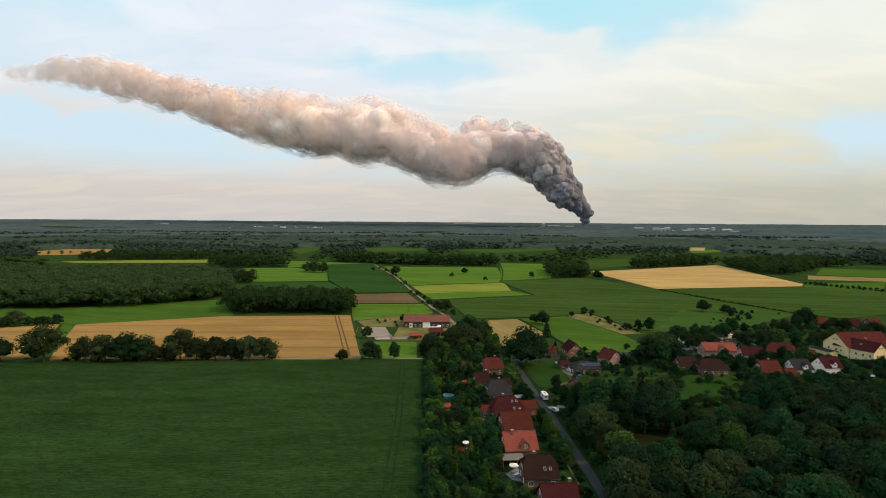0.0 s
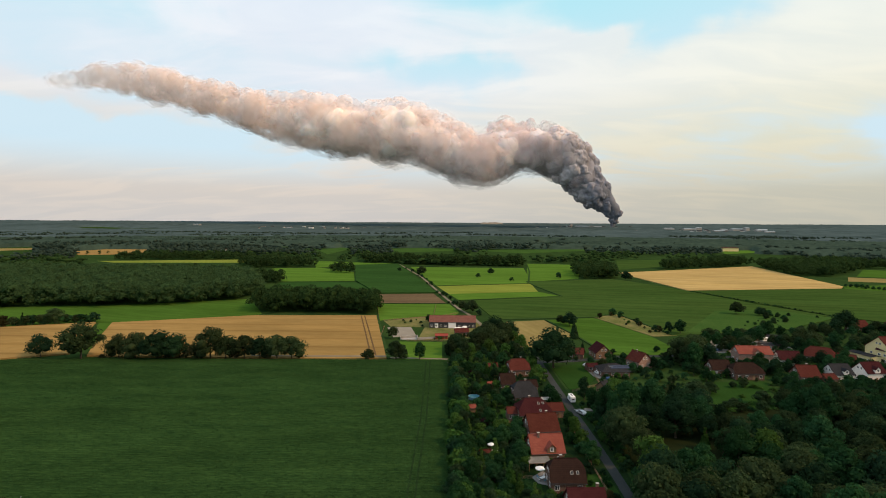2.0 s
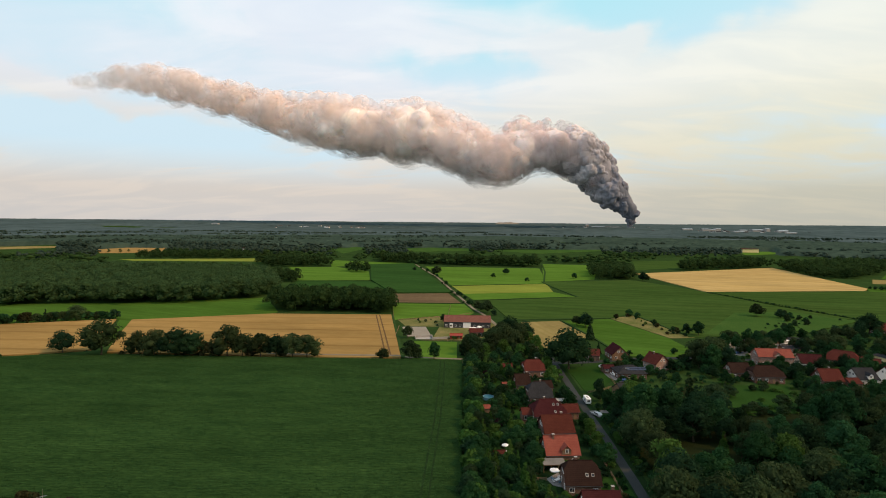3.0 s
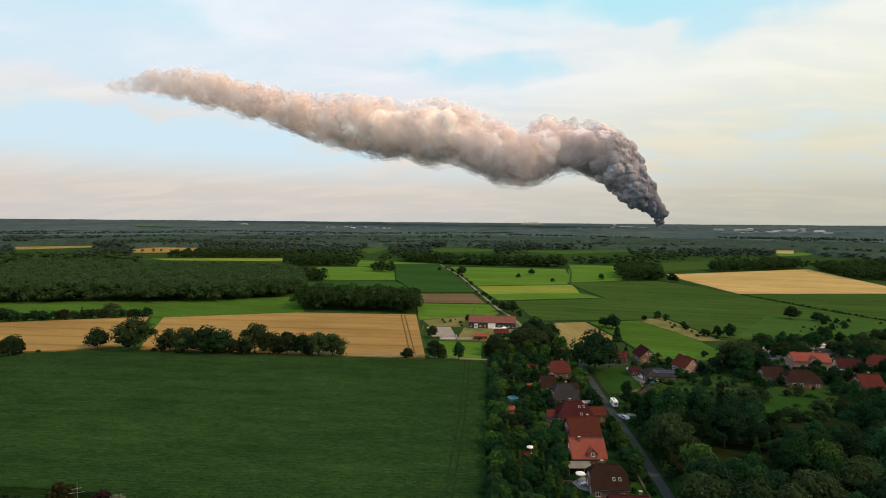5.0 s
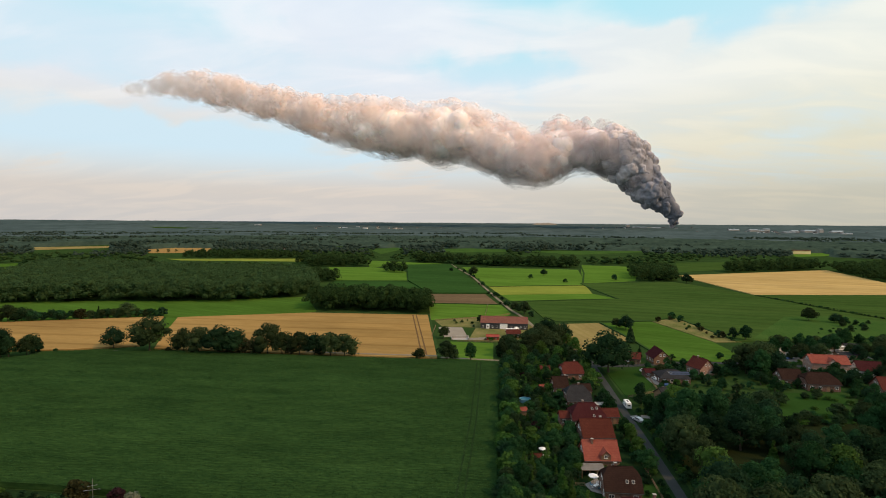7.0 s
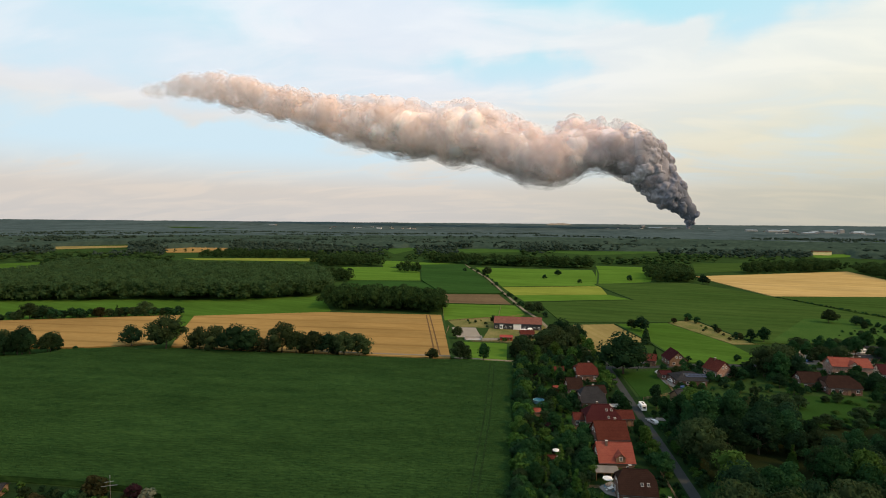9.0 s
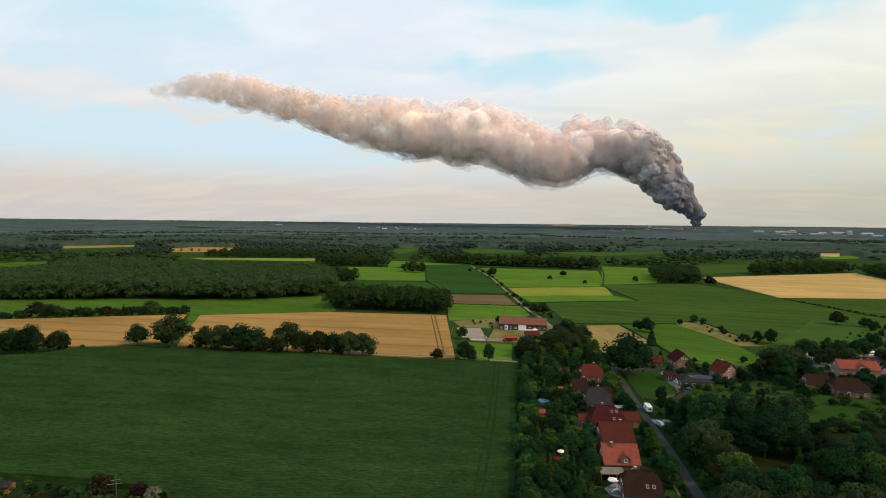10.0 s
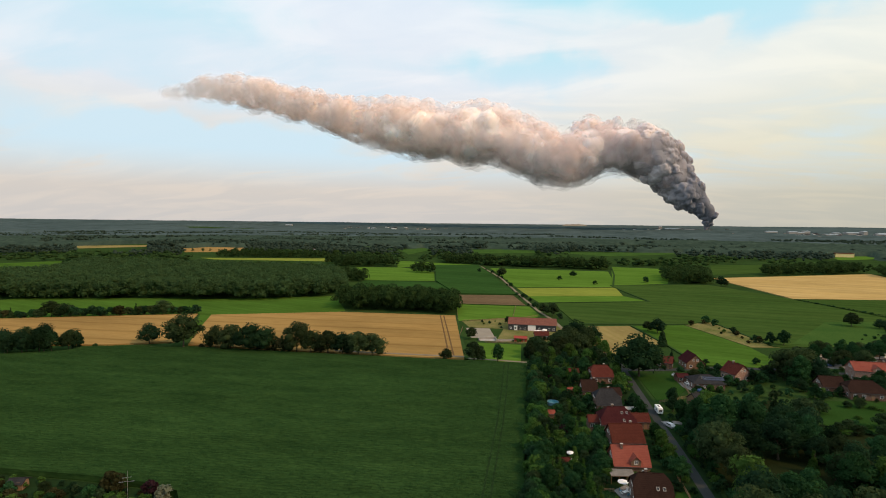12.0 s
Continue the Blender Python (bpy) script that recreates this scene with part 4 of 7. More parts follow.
def far_belts(count):
    """Long belts of taller trees standing over the far woods."""
    g = np.random.default_rng(17)
    pts, hts = [], []
    for _ in range(count):
        r0 = g.uniform(1250, 2900) if _ % 3 else g.uniform(1150, 1800)
        a0 = radians(g.uniform(-52, 50))
        lean, long = radians(g.normal(0, 14)), g.uniform(120, 520) * r0 / 1800
        deep = g.uniform(8, 40)
        n = int(long / 8 * (1 + deep / 30))
        u, v = g.uniform(-0.5, 0.5, n) * long, g.normal(0, deep, n)
        cx, cy = r0 * math.sin(a0), r0 * math.cos(a0)
        ca, sa = math.cos(lean - a0), math.sin(lean - a0)
        pts.append(np.stack([cx + u * ca - v * sa, cy + u * sa + v * ca], 1))
        hts.append(g.uniform(0.8, 1.15, n) * g.uniform(13.5, 18.5))
    p, h = np.concatenate(pts), np.concatenate(hts)
    keep = np.ones(len(p), bool)
    for poly in FAR_CLEAR:
        for k in (1.0, 1.07, 1.14, 1.21, 1.28):
            keep &= ~inside(p[:, 0] * k, p[:, 1] * k, poly)
    woods("far_tree_belts", p[keep], h[keep], 1.15, FAR, "leaf_far_haze", "dark belts of tall trees across the wooded plain", "woods")


FAR_CLEAR = [
    [(-914, 1194), (-901, 1290), (-785, 1300), (-698, 1111), (-802, 1060)], [(-660, 890), (-405, 995), (-360, 860), (-600, 800)],
    [(-1248, 1187), (-1179, 1400), (-1051, 1247), (-1130, 1106)], [(-845, 681), (-802, 760), (-700, 632), (-737, 590)],
    [(-386, 1341), (-356, 1500), (-312, 1410), (-310, 1156)], [(-209, 1425), (-149, 1500), (-36, 1450), (-33, 1333), (-179, 1263)],
    [(-300, 960), (-118, 925), (-100, 830), (-340, 780)], [(-20, 1391), (350, 1500), (305, 1420), (127, 1252)],
    [(270, 1040), (400, 1090), (340, 890), (220, 820)], [(676, 1484), (768, 1500), (737, 1378), (612, 1311)],
    [(95, 960), (200, 940), (145, 680), (60, 640)], [(210, 760), (290, 814), (472, 925), (450, 720), (420, 600)], [(500, 745), (620, 880), (700, 840), (600, 700)],
]
far_woods()
far_belts(70)
# the bluish tint of both sheets stands in for haze
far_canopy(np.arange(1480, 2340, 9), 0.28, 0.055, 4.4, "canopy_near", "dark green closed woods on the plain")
far_canopy(np.concatenate([np.arange(2280, 3000, 14), np.arange(3000, 5080, 22)]), 0.22, 0.03, 2.2, "canopy", "closed woods out to the horizon, haze-tinted blue-grey")


# ---------------------------------------------------------------- houses


def roof_bm(L, hw, ze, zr, zh, thick=0.22):
    """Gable (zh = zr), half-hipped (between) or hipped (zh = ze) roof over a plan L by 2 hw."""
    bm = bmesh.new()
    wh = hw * (zr - zh) / (zr - ze)
    r = L / 2 - (zr - zh) * 0.9 * hw / (zr - ze)
    r = max(r, 0.4)
    V = lambda x, y, z: bm.verts.new((x, y, z))
    eave = {(sx, sy): V(sx * L / 2, sy * hw, ze) for sx in (-1, 1) for sy in (-1, 1)}
    ridge = {sx: V(sx * (r if zh < zr else L / 2), 0, zr) for sx in (-1, 1)}
    if zh <= ze + 0.01:
        for sy in (-1, 1):
            bm.faces.new((eave[-1, sy], eave[1, sy], ridge[1], ridge[-1]))
        for sx in (-1, 1):
            bm.faces.new((eave[sx, -1], eave[sx, 1], ridge[sx]))
    elif zh < zr:
        knee = {(sx, sy): V(sx * L / 2, sy * wh, zh) for sx in (-1, 1) for sy in (-1, 1)}
        for sy in (-1, 1):
            bm.faces.new((eave[-1, sy], eave[1, sy], knee[1, sy], ridge[1], ridge[-1], knee[-1, sy]))
        for sx in (-1, 1):
            bm.faces.new((knee[sx, -1], knee[sx, 1], ridge[sx]))
    else:
        for sy in (-1, 1):
            bm.faces.new((eave[-1, sy], eave[1, sy], ridge[1], ridge[-1]))
    bmesh.ops.recalc_face_normals(bm, faces=bm.faces)
    for f in bm.faces:
        f.normal_update()
        if f.normal.z < 0:
            f.normal_flip()
    bmesh.ops.solidify(bm, geom=bm.faces[:], thickness=thick)
    return bm


def wall_bm(L, hw, ze, zr, zh):
    s = (zr - ze) / hw
    hi, li = hw - 0.4, L / 2 - 0.35
    top = lambda y: min(zr - s * abs(y) - 0.26, zh - 0.26 if zh > ze + 0.01 else ze + s * 0.4 - 0.26)
    wh = hw * (zr - zh) / (zr - ze)
    ys = [-hi, hi, hi] + ([min(wh, hi), -min(wh, hi)] if ze + 0.01 < zh < zr else [0.0] if zh >= zr else []) + [-hi]
    prof = [(-hi, -0.2), (hi, -0.2)] + [(y, top(y)) for y in ys[2:]]
    bm = bmesh.new()
    a = [bm.verts.new((-li, y, z)) for y, z in prof]
    b = [bm.verts.new((li, y, z)) for y, z in prof]
    bm.faces.new(a)
    bm.faces.new(b)
    for i in range(len(prof)):
        bm.faces.new((a[i], a[(i + 1) % len(prof)], b[(i + 1) % len(prof)], b[i]))
    bmesh.ops.recalc_face_normals(bm, faces=bm.faces)
    return bm


def window(parent, x, y, z, w, h, face, frame_mat="paint_white"):
    """A framed window set on a wall; face: 's', 'n', 'w' or 'e' in the house's own axes."""
    turn = {"s": 0, "e": 90, "n": 180, "w": 270}[face]
    fr = part("window", frame_bm(w, h), frame_mat, parent)
    fr.matrix_basis = pose(x, y, z, 0, 0, turn)
    pane = new("pane", pane_mesh(w, h))
    pane.parent = fr
    return fr


SHARED = {}


def frame_bm(w, h):
    bm = bmesh.new()
    b = 0.09
    box(bm, -w / 2, -w / 2 + b, -0.07, 0.05, -h / 2, h / 2)
    box(bm, w / 2 - b, w / 2, -0.07, 0.05, -h / 2, h / 2)
    box(bm, -w / 2 + b, w / 2 - b, -0.07, 0.05, h / 2 - b, h / 2)
    box(bm, -w / 2 + b, w / 2 - b, -0.10, 0.05, -h / 2, -h / 2 + b)
    box(bm, -0.035, 0.035, -0.06, 0.05, -h / 2 + b, h / 2 - b)
    return bm


def pane_mesh(w, h):
    key = (round(w, 2), round(h, 2))
    if key not in SHARED:
        bm = box_bm(-w / 2 + 0.08, w / 2 - 0.08, -0.03, 0.02, -h / 2 + 0.08, h / 2 - 0.08)
        me = bpy.data.meshes.new("pane")
        bm.to_mesh(me)
        bm.free()
        me.materials.append(M["glass"])
        SHARED[key] = me
    return SHARED[key]


FOOT = []


def house(x, y, turn, L, hw, ze, zr, roof, wall, label, zh=None, chimney=(), skylights=(), front=(), ends=1, door=True, group="village houses", name="house", category="house", storeys=1, dormers=(), frame_mat="paint_white"):
    """A house with its ridge along its own x axis; its front faces its own -y."""
    zh = zr if zh is None else zh
    FOOT.append((x, y, turn, L, hw))
    ob = base(name, x, y, 0, turn, label, category, group)
    part("wall", wall_bm(L, hw, ze, zr, zh), wall, ob)
    part("roof", roof_bm(L, hw, ze, zr, zh), roof, ob)
    s = (zr - ze) / hw
    at = lambda yy: zr - s * abs(yy)
    bm = bmesh.new()
    rr = L / 2 if zh >= zr else max(0.4, L / 2 - (zr - zh) * 0.9 / s)
    rod(bm, (-rr, 0, zr + 0.02), (rr, 0, zr + 0.02), 0.14, 0.14, 6)
    part("ridge", bm, roof, ob)
    for sy in (-1, 1):
        bm = bmesh.new()
        rod(bm, (-L / 2, sy * (hw + 0.05), ze - 0.12), (L / 2, sy * (hw + 0.05), ze - 0.12), 0.08, 0.08, 6)
        part("gutter", bm, "paint_dark", ob)
    for cx, cy in chimney:
        st = part("chimney", box_bm(cx - 0.32, cx + 0.32, cy - 0.28, cy + 0.28, at(cy) - 0.5, max(at(cy), zr - 0.3) + 0.9), "brick", ob)
        part("chimney_cap", box_bm(cx - 0.4, cx + 0.4, cy - 0.36, cy + 0.36, max(at(cy), zr - 0.3) + 0.9, max(at(cy), zr - 0.3) + 1.0), "concrete", st)
    for cx, cy in skylights:
        fr = part("skylight", box_bm(-0.36, 0.36, -0.46, 0.46, 0.0, 0.10), "concrete", ob)
        fr.matrix_basis = Matrix.Translation((cx, cy, at(cy))) @ Matrix.Rotation(math.atan(s) * (1 if cy < 0 else -1), 4, "X")
        part("pane", box_bm(-0.26, 0.26, -0.36, 0.36, 0.09, 0.12), "glass", fr)
    hi, li = hw - 0.4, L / 2 - 0.35
    n = max(2, int(L / 3.0))
    for st in range(storeys):
        zz = 1.55 + 2.8 * st
        for sy, f in ((-1, "s"), (1, "n")):
            for i in range(n):
                xx = -li + 2 * li * (i + 0.5) / n
                if door and st == 0 and sy == -1 and i == n // 2:
                    d = part("door", box_bm(xx - 0.5, xx + 0.5, -hi - 0.05, -hi + 0.02, 0.0, 2.1), "wood", ob)
                    part("door_handle", box_bm(xx + 0.34, xx + 0.42, -hi - 0.11, -hi - 0.05, 1.0, 1.06), "metal", d)
                    continue
                if zz + 0.7 < ze + s * 0.4 - 0.1:
                    window(ob, xx, sy * hi, zz, 1.3, 1.25, f, frame_mat)
    if ends:
        for sx, f in ((-1, "w"), (1, "e")):
            for st in range(storeys):
                for yy in (-hi * 0.5, hi * 0.5):
                    window(ob, sx * li, yy, 1.55 + 2.8 * st, 1.3, 1.25, f, frame_mat)
            if zh > ze + 2.0:
                for yy in ((-0.9, 0.9) if hw > 4 else (0.0,)):
                    zz = ze + 0.55 * (zr - ze) - 0.7
                    window(ob, sx * li, yy, zz, 1.0, 1.1, f, frame_mat)
    for cx, w, zt in dormers:
        # a gabled dormer that stands on the front wall
        bm = bmesh.new()
        y0, y1 = -hi - 0.25, -(zr - zt) / s
        p = [(-w / 2, ze - 0.4), (w / 2, ze - 0.4), (w / 2, zt - w * 0.5), (0, zt - 0.12), (-w / 2, zt - w * 0.5)]
        a = [bm.verts.new((cx + u, y0, v)) for u, v in p]
        b = [bm.verts.new((cx + u, y1, v)) for u, v in p]
        bm.faces.new(a)
        bm.faces.new(b)
        for i in range(5):
            bm.faces.new((a[i], a[(i + 1) % 5], b[(i + 1) % 5], b[i]))
        bmesh.ops.recalc_face_normals(bm, faces=bm.faces)
        dm = part("dormer", bm, wall, ob)
        bm = bmesh.new()
        for sx in (-1, 1):
            q = [(cx, y0 - 0.3, zt + 0.05), (cx, y1, zt + 0.05), (cx + sx * (w / 2 + 0.25), y1 , zt + 0.05 - (w / 2 + 0.25) * 0.9), (cx + sx * (w / 2 + 0.25), y0 - 0.3, zt + 0.05 - (w / 2 + 0.25) * 0.9)]
            f = bm.faces.new([bm.verts.new(c) for c in q])
            f.normal_update()
            if f.normal.z < 0:
                f.normal_flip()
        bmesh.ops.solidify(bm, geom=bm.faces[:], thickness=0.14)
        part("dormer_roof", bm, roof, dm)
        fr = part("window", frame_bm(1.0, 1.1), "paint_white", dm)
        fr.matrix_basis = pose(cx, y0, zt - w * 0.5 - 0.4)
        pane = new("pane", pane_mesh(1.0, 1.1))
        pane.parent = fr
    return ob


# the row of houses along the street
house(28.4, 126.7, 3, 9.2, 4.3, 3.0, 7.2, "tile_maroon", "brick", "house with a dark maroon tiled roof beside the street", chimney=((3.0, 0.9),))
house(26.3, 141.7, 3, 9.6, 4.5, 2.9, 7.6, "tile_brown", "brick", "brick house with a dark brown half-hipped roof and two skylights", zh=5.6, skylights=((1.1, -2.6), (2.6, -2.6)), chimney=((-1.2, 0.6),))
house(23.3, 158.6, 8, 10.3, 4.3, 3.1, 7.4, "tile_orange", "brick_orange", "house with a bright orange tiled roof and a gabled dormer", chimney=((-2.2, -0.6),), dormers=((0.9, 2.6, 6.0),))
house(24.3, 175.6, 12, 10.4, 4.7, 3.0, 7.5, "tile_rust", "brick", "house with a rust-brown tiled roof and a chimney", chimney=((1.9, 0.3),))
house(23.4, 190.8, 10, 12.0, 4.9, 3.0, 7.6, "tile_maroon", "brick", "brick house with a dark red hipped roof and skylights", zh=4.4, skylights=((1.6, -1.6), (3.2, -1.6), (1.8, -3.6)), chimney=((-1.2, 0.2),))
house(16.4, 190.2, 10, 5.0, 2.4, 2.6, 4.4, "tile_red", "brick", "low red-roofed garage wing beside a house", ends=0, name="garage", category="garage")
house(31.6, 194.4, 10, 6.4, 2.8, 2.6, 4.8, "tile_red", "brick", "low red-roofed side building near the street", ends=0, name="outbuilding", category="outbuilding")
house(22.2, 211.0, 10, 9.6, 5.0, 2.9, 7.6, "tile_grey", "brick", "house with a slate-grey half-hipped roof", zh=5.2, chimney=((0.8, 0.5),))
house(16.6, 224.6, 12, 6.6, 3.6, 3.0, 6.8, "tile_brown", "brick", "small house with a dark brown roof", chimney=((2.2, 0.2),))
house(25.0, 221.0, 14, 7.6, 2.6, 2.8, 5.2, "tile_brown", "wood", "low dark-roofed barn between houses", ends=0, name="shed", category="shed")
house(23.2, 247.6, 12, 9.8, 4.7, 3.0, 7.2, "tile_red", "brick", "house with a red half-hipped tiled roof", zh=5.4, chimney=((1.6, 0.4),))
house(11.0, 250.4, 12, 6.2, 2.8, 2.2, 4.2, "tile_red", "brick", "small red-roofed garden house among trees", ends=0, name="shed", category="shed")
# across the side street
house(56.5, 281.0, -14, 8.5, 4.0, 2.6, 5.2, "tile_red", "brick", "low red-roofed house at the street corner")
house(69.6, 283.4, 98, 11.0, 4.6, 3.0, 7.2, "tile_maroon", "brick_orange", "house with an orange brick gable and dark red roof")
KSOLAR = house(67.0, 249.5, 6, 13.5, 5.4, 2.9, 5.4, "tile_grey", "brick", "brick bungalow with a dark hipped roof and solar panels", zh=2.9, skylights=((-2.0, -2.0), (-1.0, -2.0)))
house(83.8, 264.6, 118, 9.0, 4.6, 3.4, 7.6, "tile_red", "brick_pink", "house with a pinkish brick gable and a red roof", chimney=((1.0, 0.3),))
house(59.0, 256.0, 8, 5.5, 3.0, 2.4, 3.6, "tile_maroon", "brick", "low garage with a dark red roof", ends=0, name="garage", category="garage")
house(57.5, 223.5, 30, 6.0, 3.0, 2.4, 4.8, "tile_grey", "wood", "small dark-roofed shed among trees", ends=0, name="shed", category="shed")
# the hamlet farther along
house(144.5, 278.0, -2, 17.0, 4.8, 5.0, 8.3, "tile_orange", "brick_pink", "long salmon-coloured house with an orange tiled roof", storeys=1, dormers=((0.5, 3.4, 7.6),), chimney=((5.0, 0.2),))
house(126.8, 250.0, 2, 13.5, 5.4, 2.9, 6.8, "tile_brown", "brick", "house with a broad dark brown roof at a clearing", zh=4.6)
house(117.2, 254.6, 4, 9.5, 4.4, 2.9, 6.6, "tile_brown", "brick", "dark brown roofed house beside another")
house(160.6, 275.6, -4, 11.0, 4.4, 2.8, 6.6, "tile_maroon", "render_white", "white house with a dull red roof")
house(180.5, 282.0, -35, 13.0, 5.0, 2.9, 7.4, "tile_red", "brick", "red-roofed house with hipped ends", zh=5.0)
house(190.5, 277.0, -35, 8.0, 3.6, 2.6, 5.2, "tile_red", "brick", "lower annexe with a red tiled roof", ends=0)
house(151.2, 245.6, 0, 9.4, 4.8, 2.9, 7.2, "tile_red", "brick", "brick house with a red tiled roof", chimney=((0.6, 0.4),))
house(159.5, 243.0, 10, 6.0, 3.0, 2.4, 4.2, "tile_red", "brick", "low garage with a red tiled roof", ends=0, name="garage", category="garage")
house(167.5, 249.0, 6, 9.5, 4.8, 3.2, 7.2, "tile_grey", "render_white", "house with a grey tiled roof", dormers=((0.5, 2.2, 6.0),))
house(181.5, 249.5, 10, 10.0, 4.6, 4.0, 8.2, "tile_maroon", "render_white", "white rendered house with a dark red roof", dormers=((0.0, 2.6, 7.0),))
house(222.9, 284.0, 8, 28.0, 8.0, 7.0, 13.2, "tile_red", "render_cream", "large cream building with a red roof and windowed gable", storeys=2, name="guest_house", category="building", skylights=((1, -3.4),))
house(217.4, 275.6, -68, 20.0, 6.0, 6.6, 10.8, "tile_maroon", "render_cream", "cream rendered wing with a dark red roof", storeys=2, name="guest_house", category="building", skylights=((-4, -2.5), (2, -2.5)))
house(203.8, 283.5, 99, 14.0, 3.0, 4.0, 4.5, "tile_grey", "render_cream", "low flat-roofed cream annexe", ends=0, name="annexe", category="building")
for hx, hy, tn, mt in ((258, 366, 10, "tile_red"), (277, 360, -12, "tile_maroon"), (293, 362, 20, "tile_red"), (300, 348, 0, "tile_rust"), (246, 312, 30, "tile_red"), (232, 246, 10, "tile_rust")):
    house(hx, hy, tn, 11.0, 4.8, 2.9, 7.0, mt, "brick", "red-roofed house among dark trees")
# farm
house(-10.5, 361.5, 1, 31.5, 8.0, 4.0, 7.2, "tile_faded", "paint_dark", "long farm barn with a red roof and dark boarded walls", ends=0, door=False, name="barn", category="barn", group="farm buildings", skylights=())
house(-4.0, 331.0, 8, 9.0, 3.4, 2.6, 4.6, "tile_red", "brick", "small red farm shed", ends=0, name="shed", category="shed", group="farm buildings")
house(-16.0, 321.5, 4, 8.0, 2.2, 2.0, 3.0, "paint_red", "paint_red", "low red painted stable hut", ends=0, name="stable", category="shed", group="farm buildings")

# ---------------------------------------------------------------- planting
def near_house(x, y, margin):
    """Whether a place is within margin of a house's plan."""
    for hx, hy, t, L, hw in FOOT:
        a = radians(t)
        u, v = (x - hx) * math.cos(a) + (y - hy) * math.sin(a), -(x - hx) * math.sin(a) + (y - hy) * math.cos(a)
        if abs(u) < L / 2 + margin and abs(v) < hw + margin:
            return True
    return False


# single oaks and trees along the field track
for x, y, s in ((-196, 260, 1.2), (-219, 262, 0.72), (-176, 259.8, 0.80), (-167, 259.5, 0.92), (-156, 259.5, 0.95), (-147, 260.0, 0.82), (-130, 262.3, 1.0), (-122, 262.5, 0.78), (-113, 263.8, 0.92), (-105, 263.8, 0.78), (-96.5, 264.4, 0.88), (-89, 264.8, 0.80)):
    plant("oak", x, y, s * 1.17, "oak row on the field track", wide=1.02)
for x, y, s in ((-143, 260.2, 1.5), (-152, 259.2, 1.2), (-138, 261.0, 1.5), (-101, 264.4, 1.2), (-118, 262.8, 1.2), (-184, 258.8, 0.6)):
    plant("russet", x, y, s * 0.9, "brownish shrubs under the oak row")
for i in range(17):
    x = -245 - 2.9 * i
    plant("oak" if i % 3 else "tree", x, 236 - (i * 0.95) + rng.uniform(-3, 5) + (3 if i < 3 else 0), rng.uniform(0.76, 1.0), "oak row at the wheat field", wide=0.9)
plant("bush", -240.5, 247.5, 0.6)
for x, y, k, s in ((-49.9, 265.4, "oak", 0.52), (-45.3, 319, "oak", 0.55), (-36.8, 269.5, "olive", 1.0), (-33.6, 271.5, "olive", 0.75), (-24.4, 269.4, "tree", 0.62), (3, 415, "oak", 0.85), (-4, 424, "oak", 0.62), (8, 405, "bush", 1.2), (-62.6, 707, "oak", 0.95),
                   (69.1, 366, "oak", 0.66), (64.2, 372.5, "oak", 0.5), (64.5, 327, "fir", 0.95), (208, 424.5, "oak", 0.85), (223, 419.3, "oak", 0.5), (228, 417, "bush", 1.3), (233, 413, "bush", 1.0), (232, 404, "bush", 0.9), (250, 366, "oak", 1.0),
                   (196, 676, "oak", 0.8), (200, 674, "oak", 0.6), (-100, 766, "bush", 1.6), (-42, 596, "bush", 1.2), (-24, 512, "bush", 1.1), (-60, 686, "bush", 1.0), (-12, 455, "bush", 1.1), (-80, 760, "bush", 1.2), (12, 690, "bush", 1.4), (30, 735, "oak", 0.6), (115, 690, "bush", 1.8), (52, 650, "bush", 1.2),
                   (110, 412, "bush", 1.4), (114, 405, "bush", 1.1), (118, 380, "bush", 1.1), (122, 352, "bush", 1.3), (129, 350, "tree", 0.6), (135, 346, "tree", 0.7)):
    plant(k, x, y, s)
plant("oak", 41.5, 259.5, 1.32, label="very large oak tree at the street corner", wide=1.05)
for x, y, s in ((5, 303, 0.95), (8, 297, 1.1), (11, 306, 1.2), (15, 312, 1.3), (20, 306, 1.15), (12, 296, 1.2), (6, 290, 0.9), (18, 295, 1.1), (13, 318, 0.9), (25, 322, 0.9)):
    plant("oak", x, y, s * 0.86, "dark trees behind the houses")
for x, y, s in ((26, 305, 0.75), (30, 299, 0.7), (31, 283, 0.5), (32, 262, 0.5), (31, 255, 0.45)):
    plant("lime", x, y, s)
for x, y, s in ((-8, 292, 0.9), (-4, 284, 0.95), (-9, 280, 0.8), (-2, 276, 0.8), (-6, 299, 0.8)):
    plant("olive", x, y, s * 1.05)
# hedgerow along the maize and garden shrubs
for i in range(74):
    y = 118 + 146 * (i + rng.uniform(-0.3, 0.3)) / 74
    x = -2.2 - 3.6 * (y - 118) / 146 + rng.uniform(-0.6, 2.6)
    k = rng.choice(["bush", "tree", "lime", "limebush", "olive", "tree", "bush"])
    s = {"bush": 1.25, "limebush": 1.35, "tree": 0.52, "lime": 0.52, "olive": 0.62}[k] * rng.uniform(0.8, 1.15)
    plant(str(k), x, y, s, "tall hedge along the maize field")
GARDENS = [(1, 112), (16, 112), (18, 150), (15, 182), (13, 204), (13, 236), (12, 262), (-3, 262), (0, 200)]
keep_open = [[(4, 212), (14, 210), (13, 236), (4, 238)], [(5, 184), (15, 183), (15, 198), (5, 200)], [(4, 154), (13, 153), (13, 165), (4, 167)], [(-1, 200), (6, 199), (6, 216), (-1, 216)], [(-1, 189), (5, 189), (5, 199), (-1, 199)], [(16, 136), (24, 136), (24, 150), (16, 150)]]
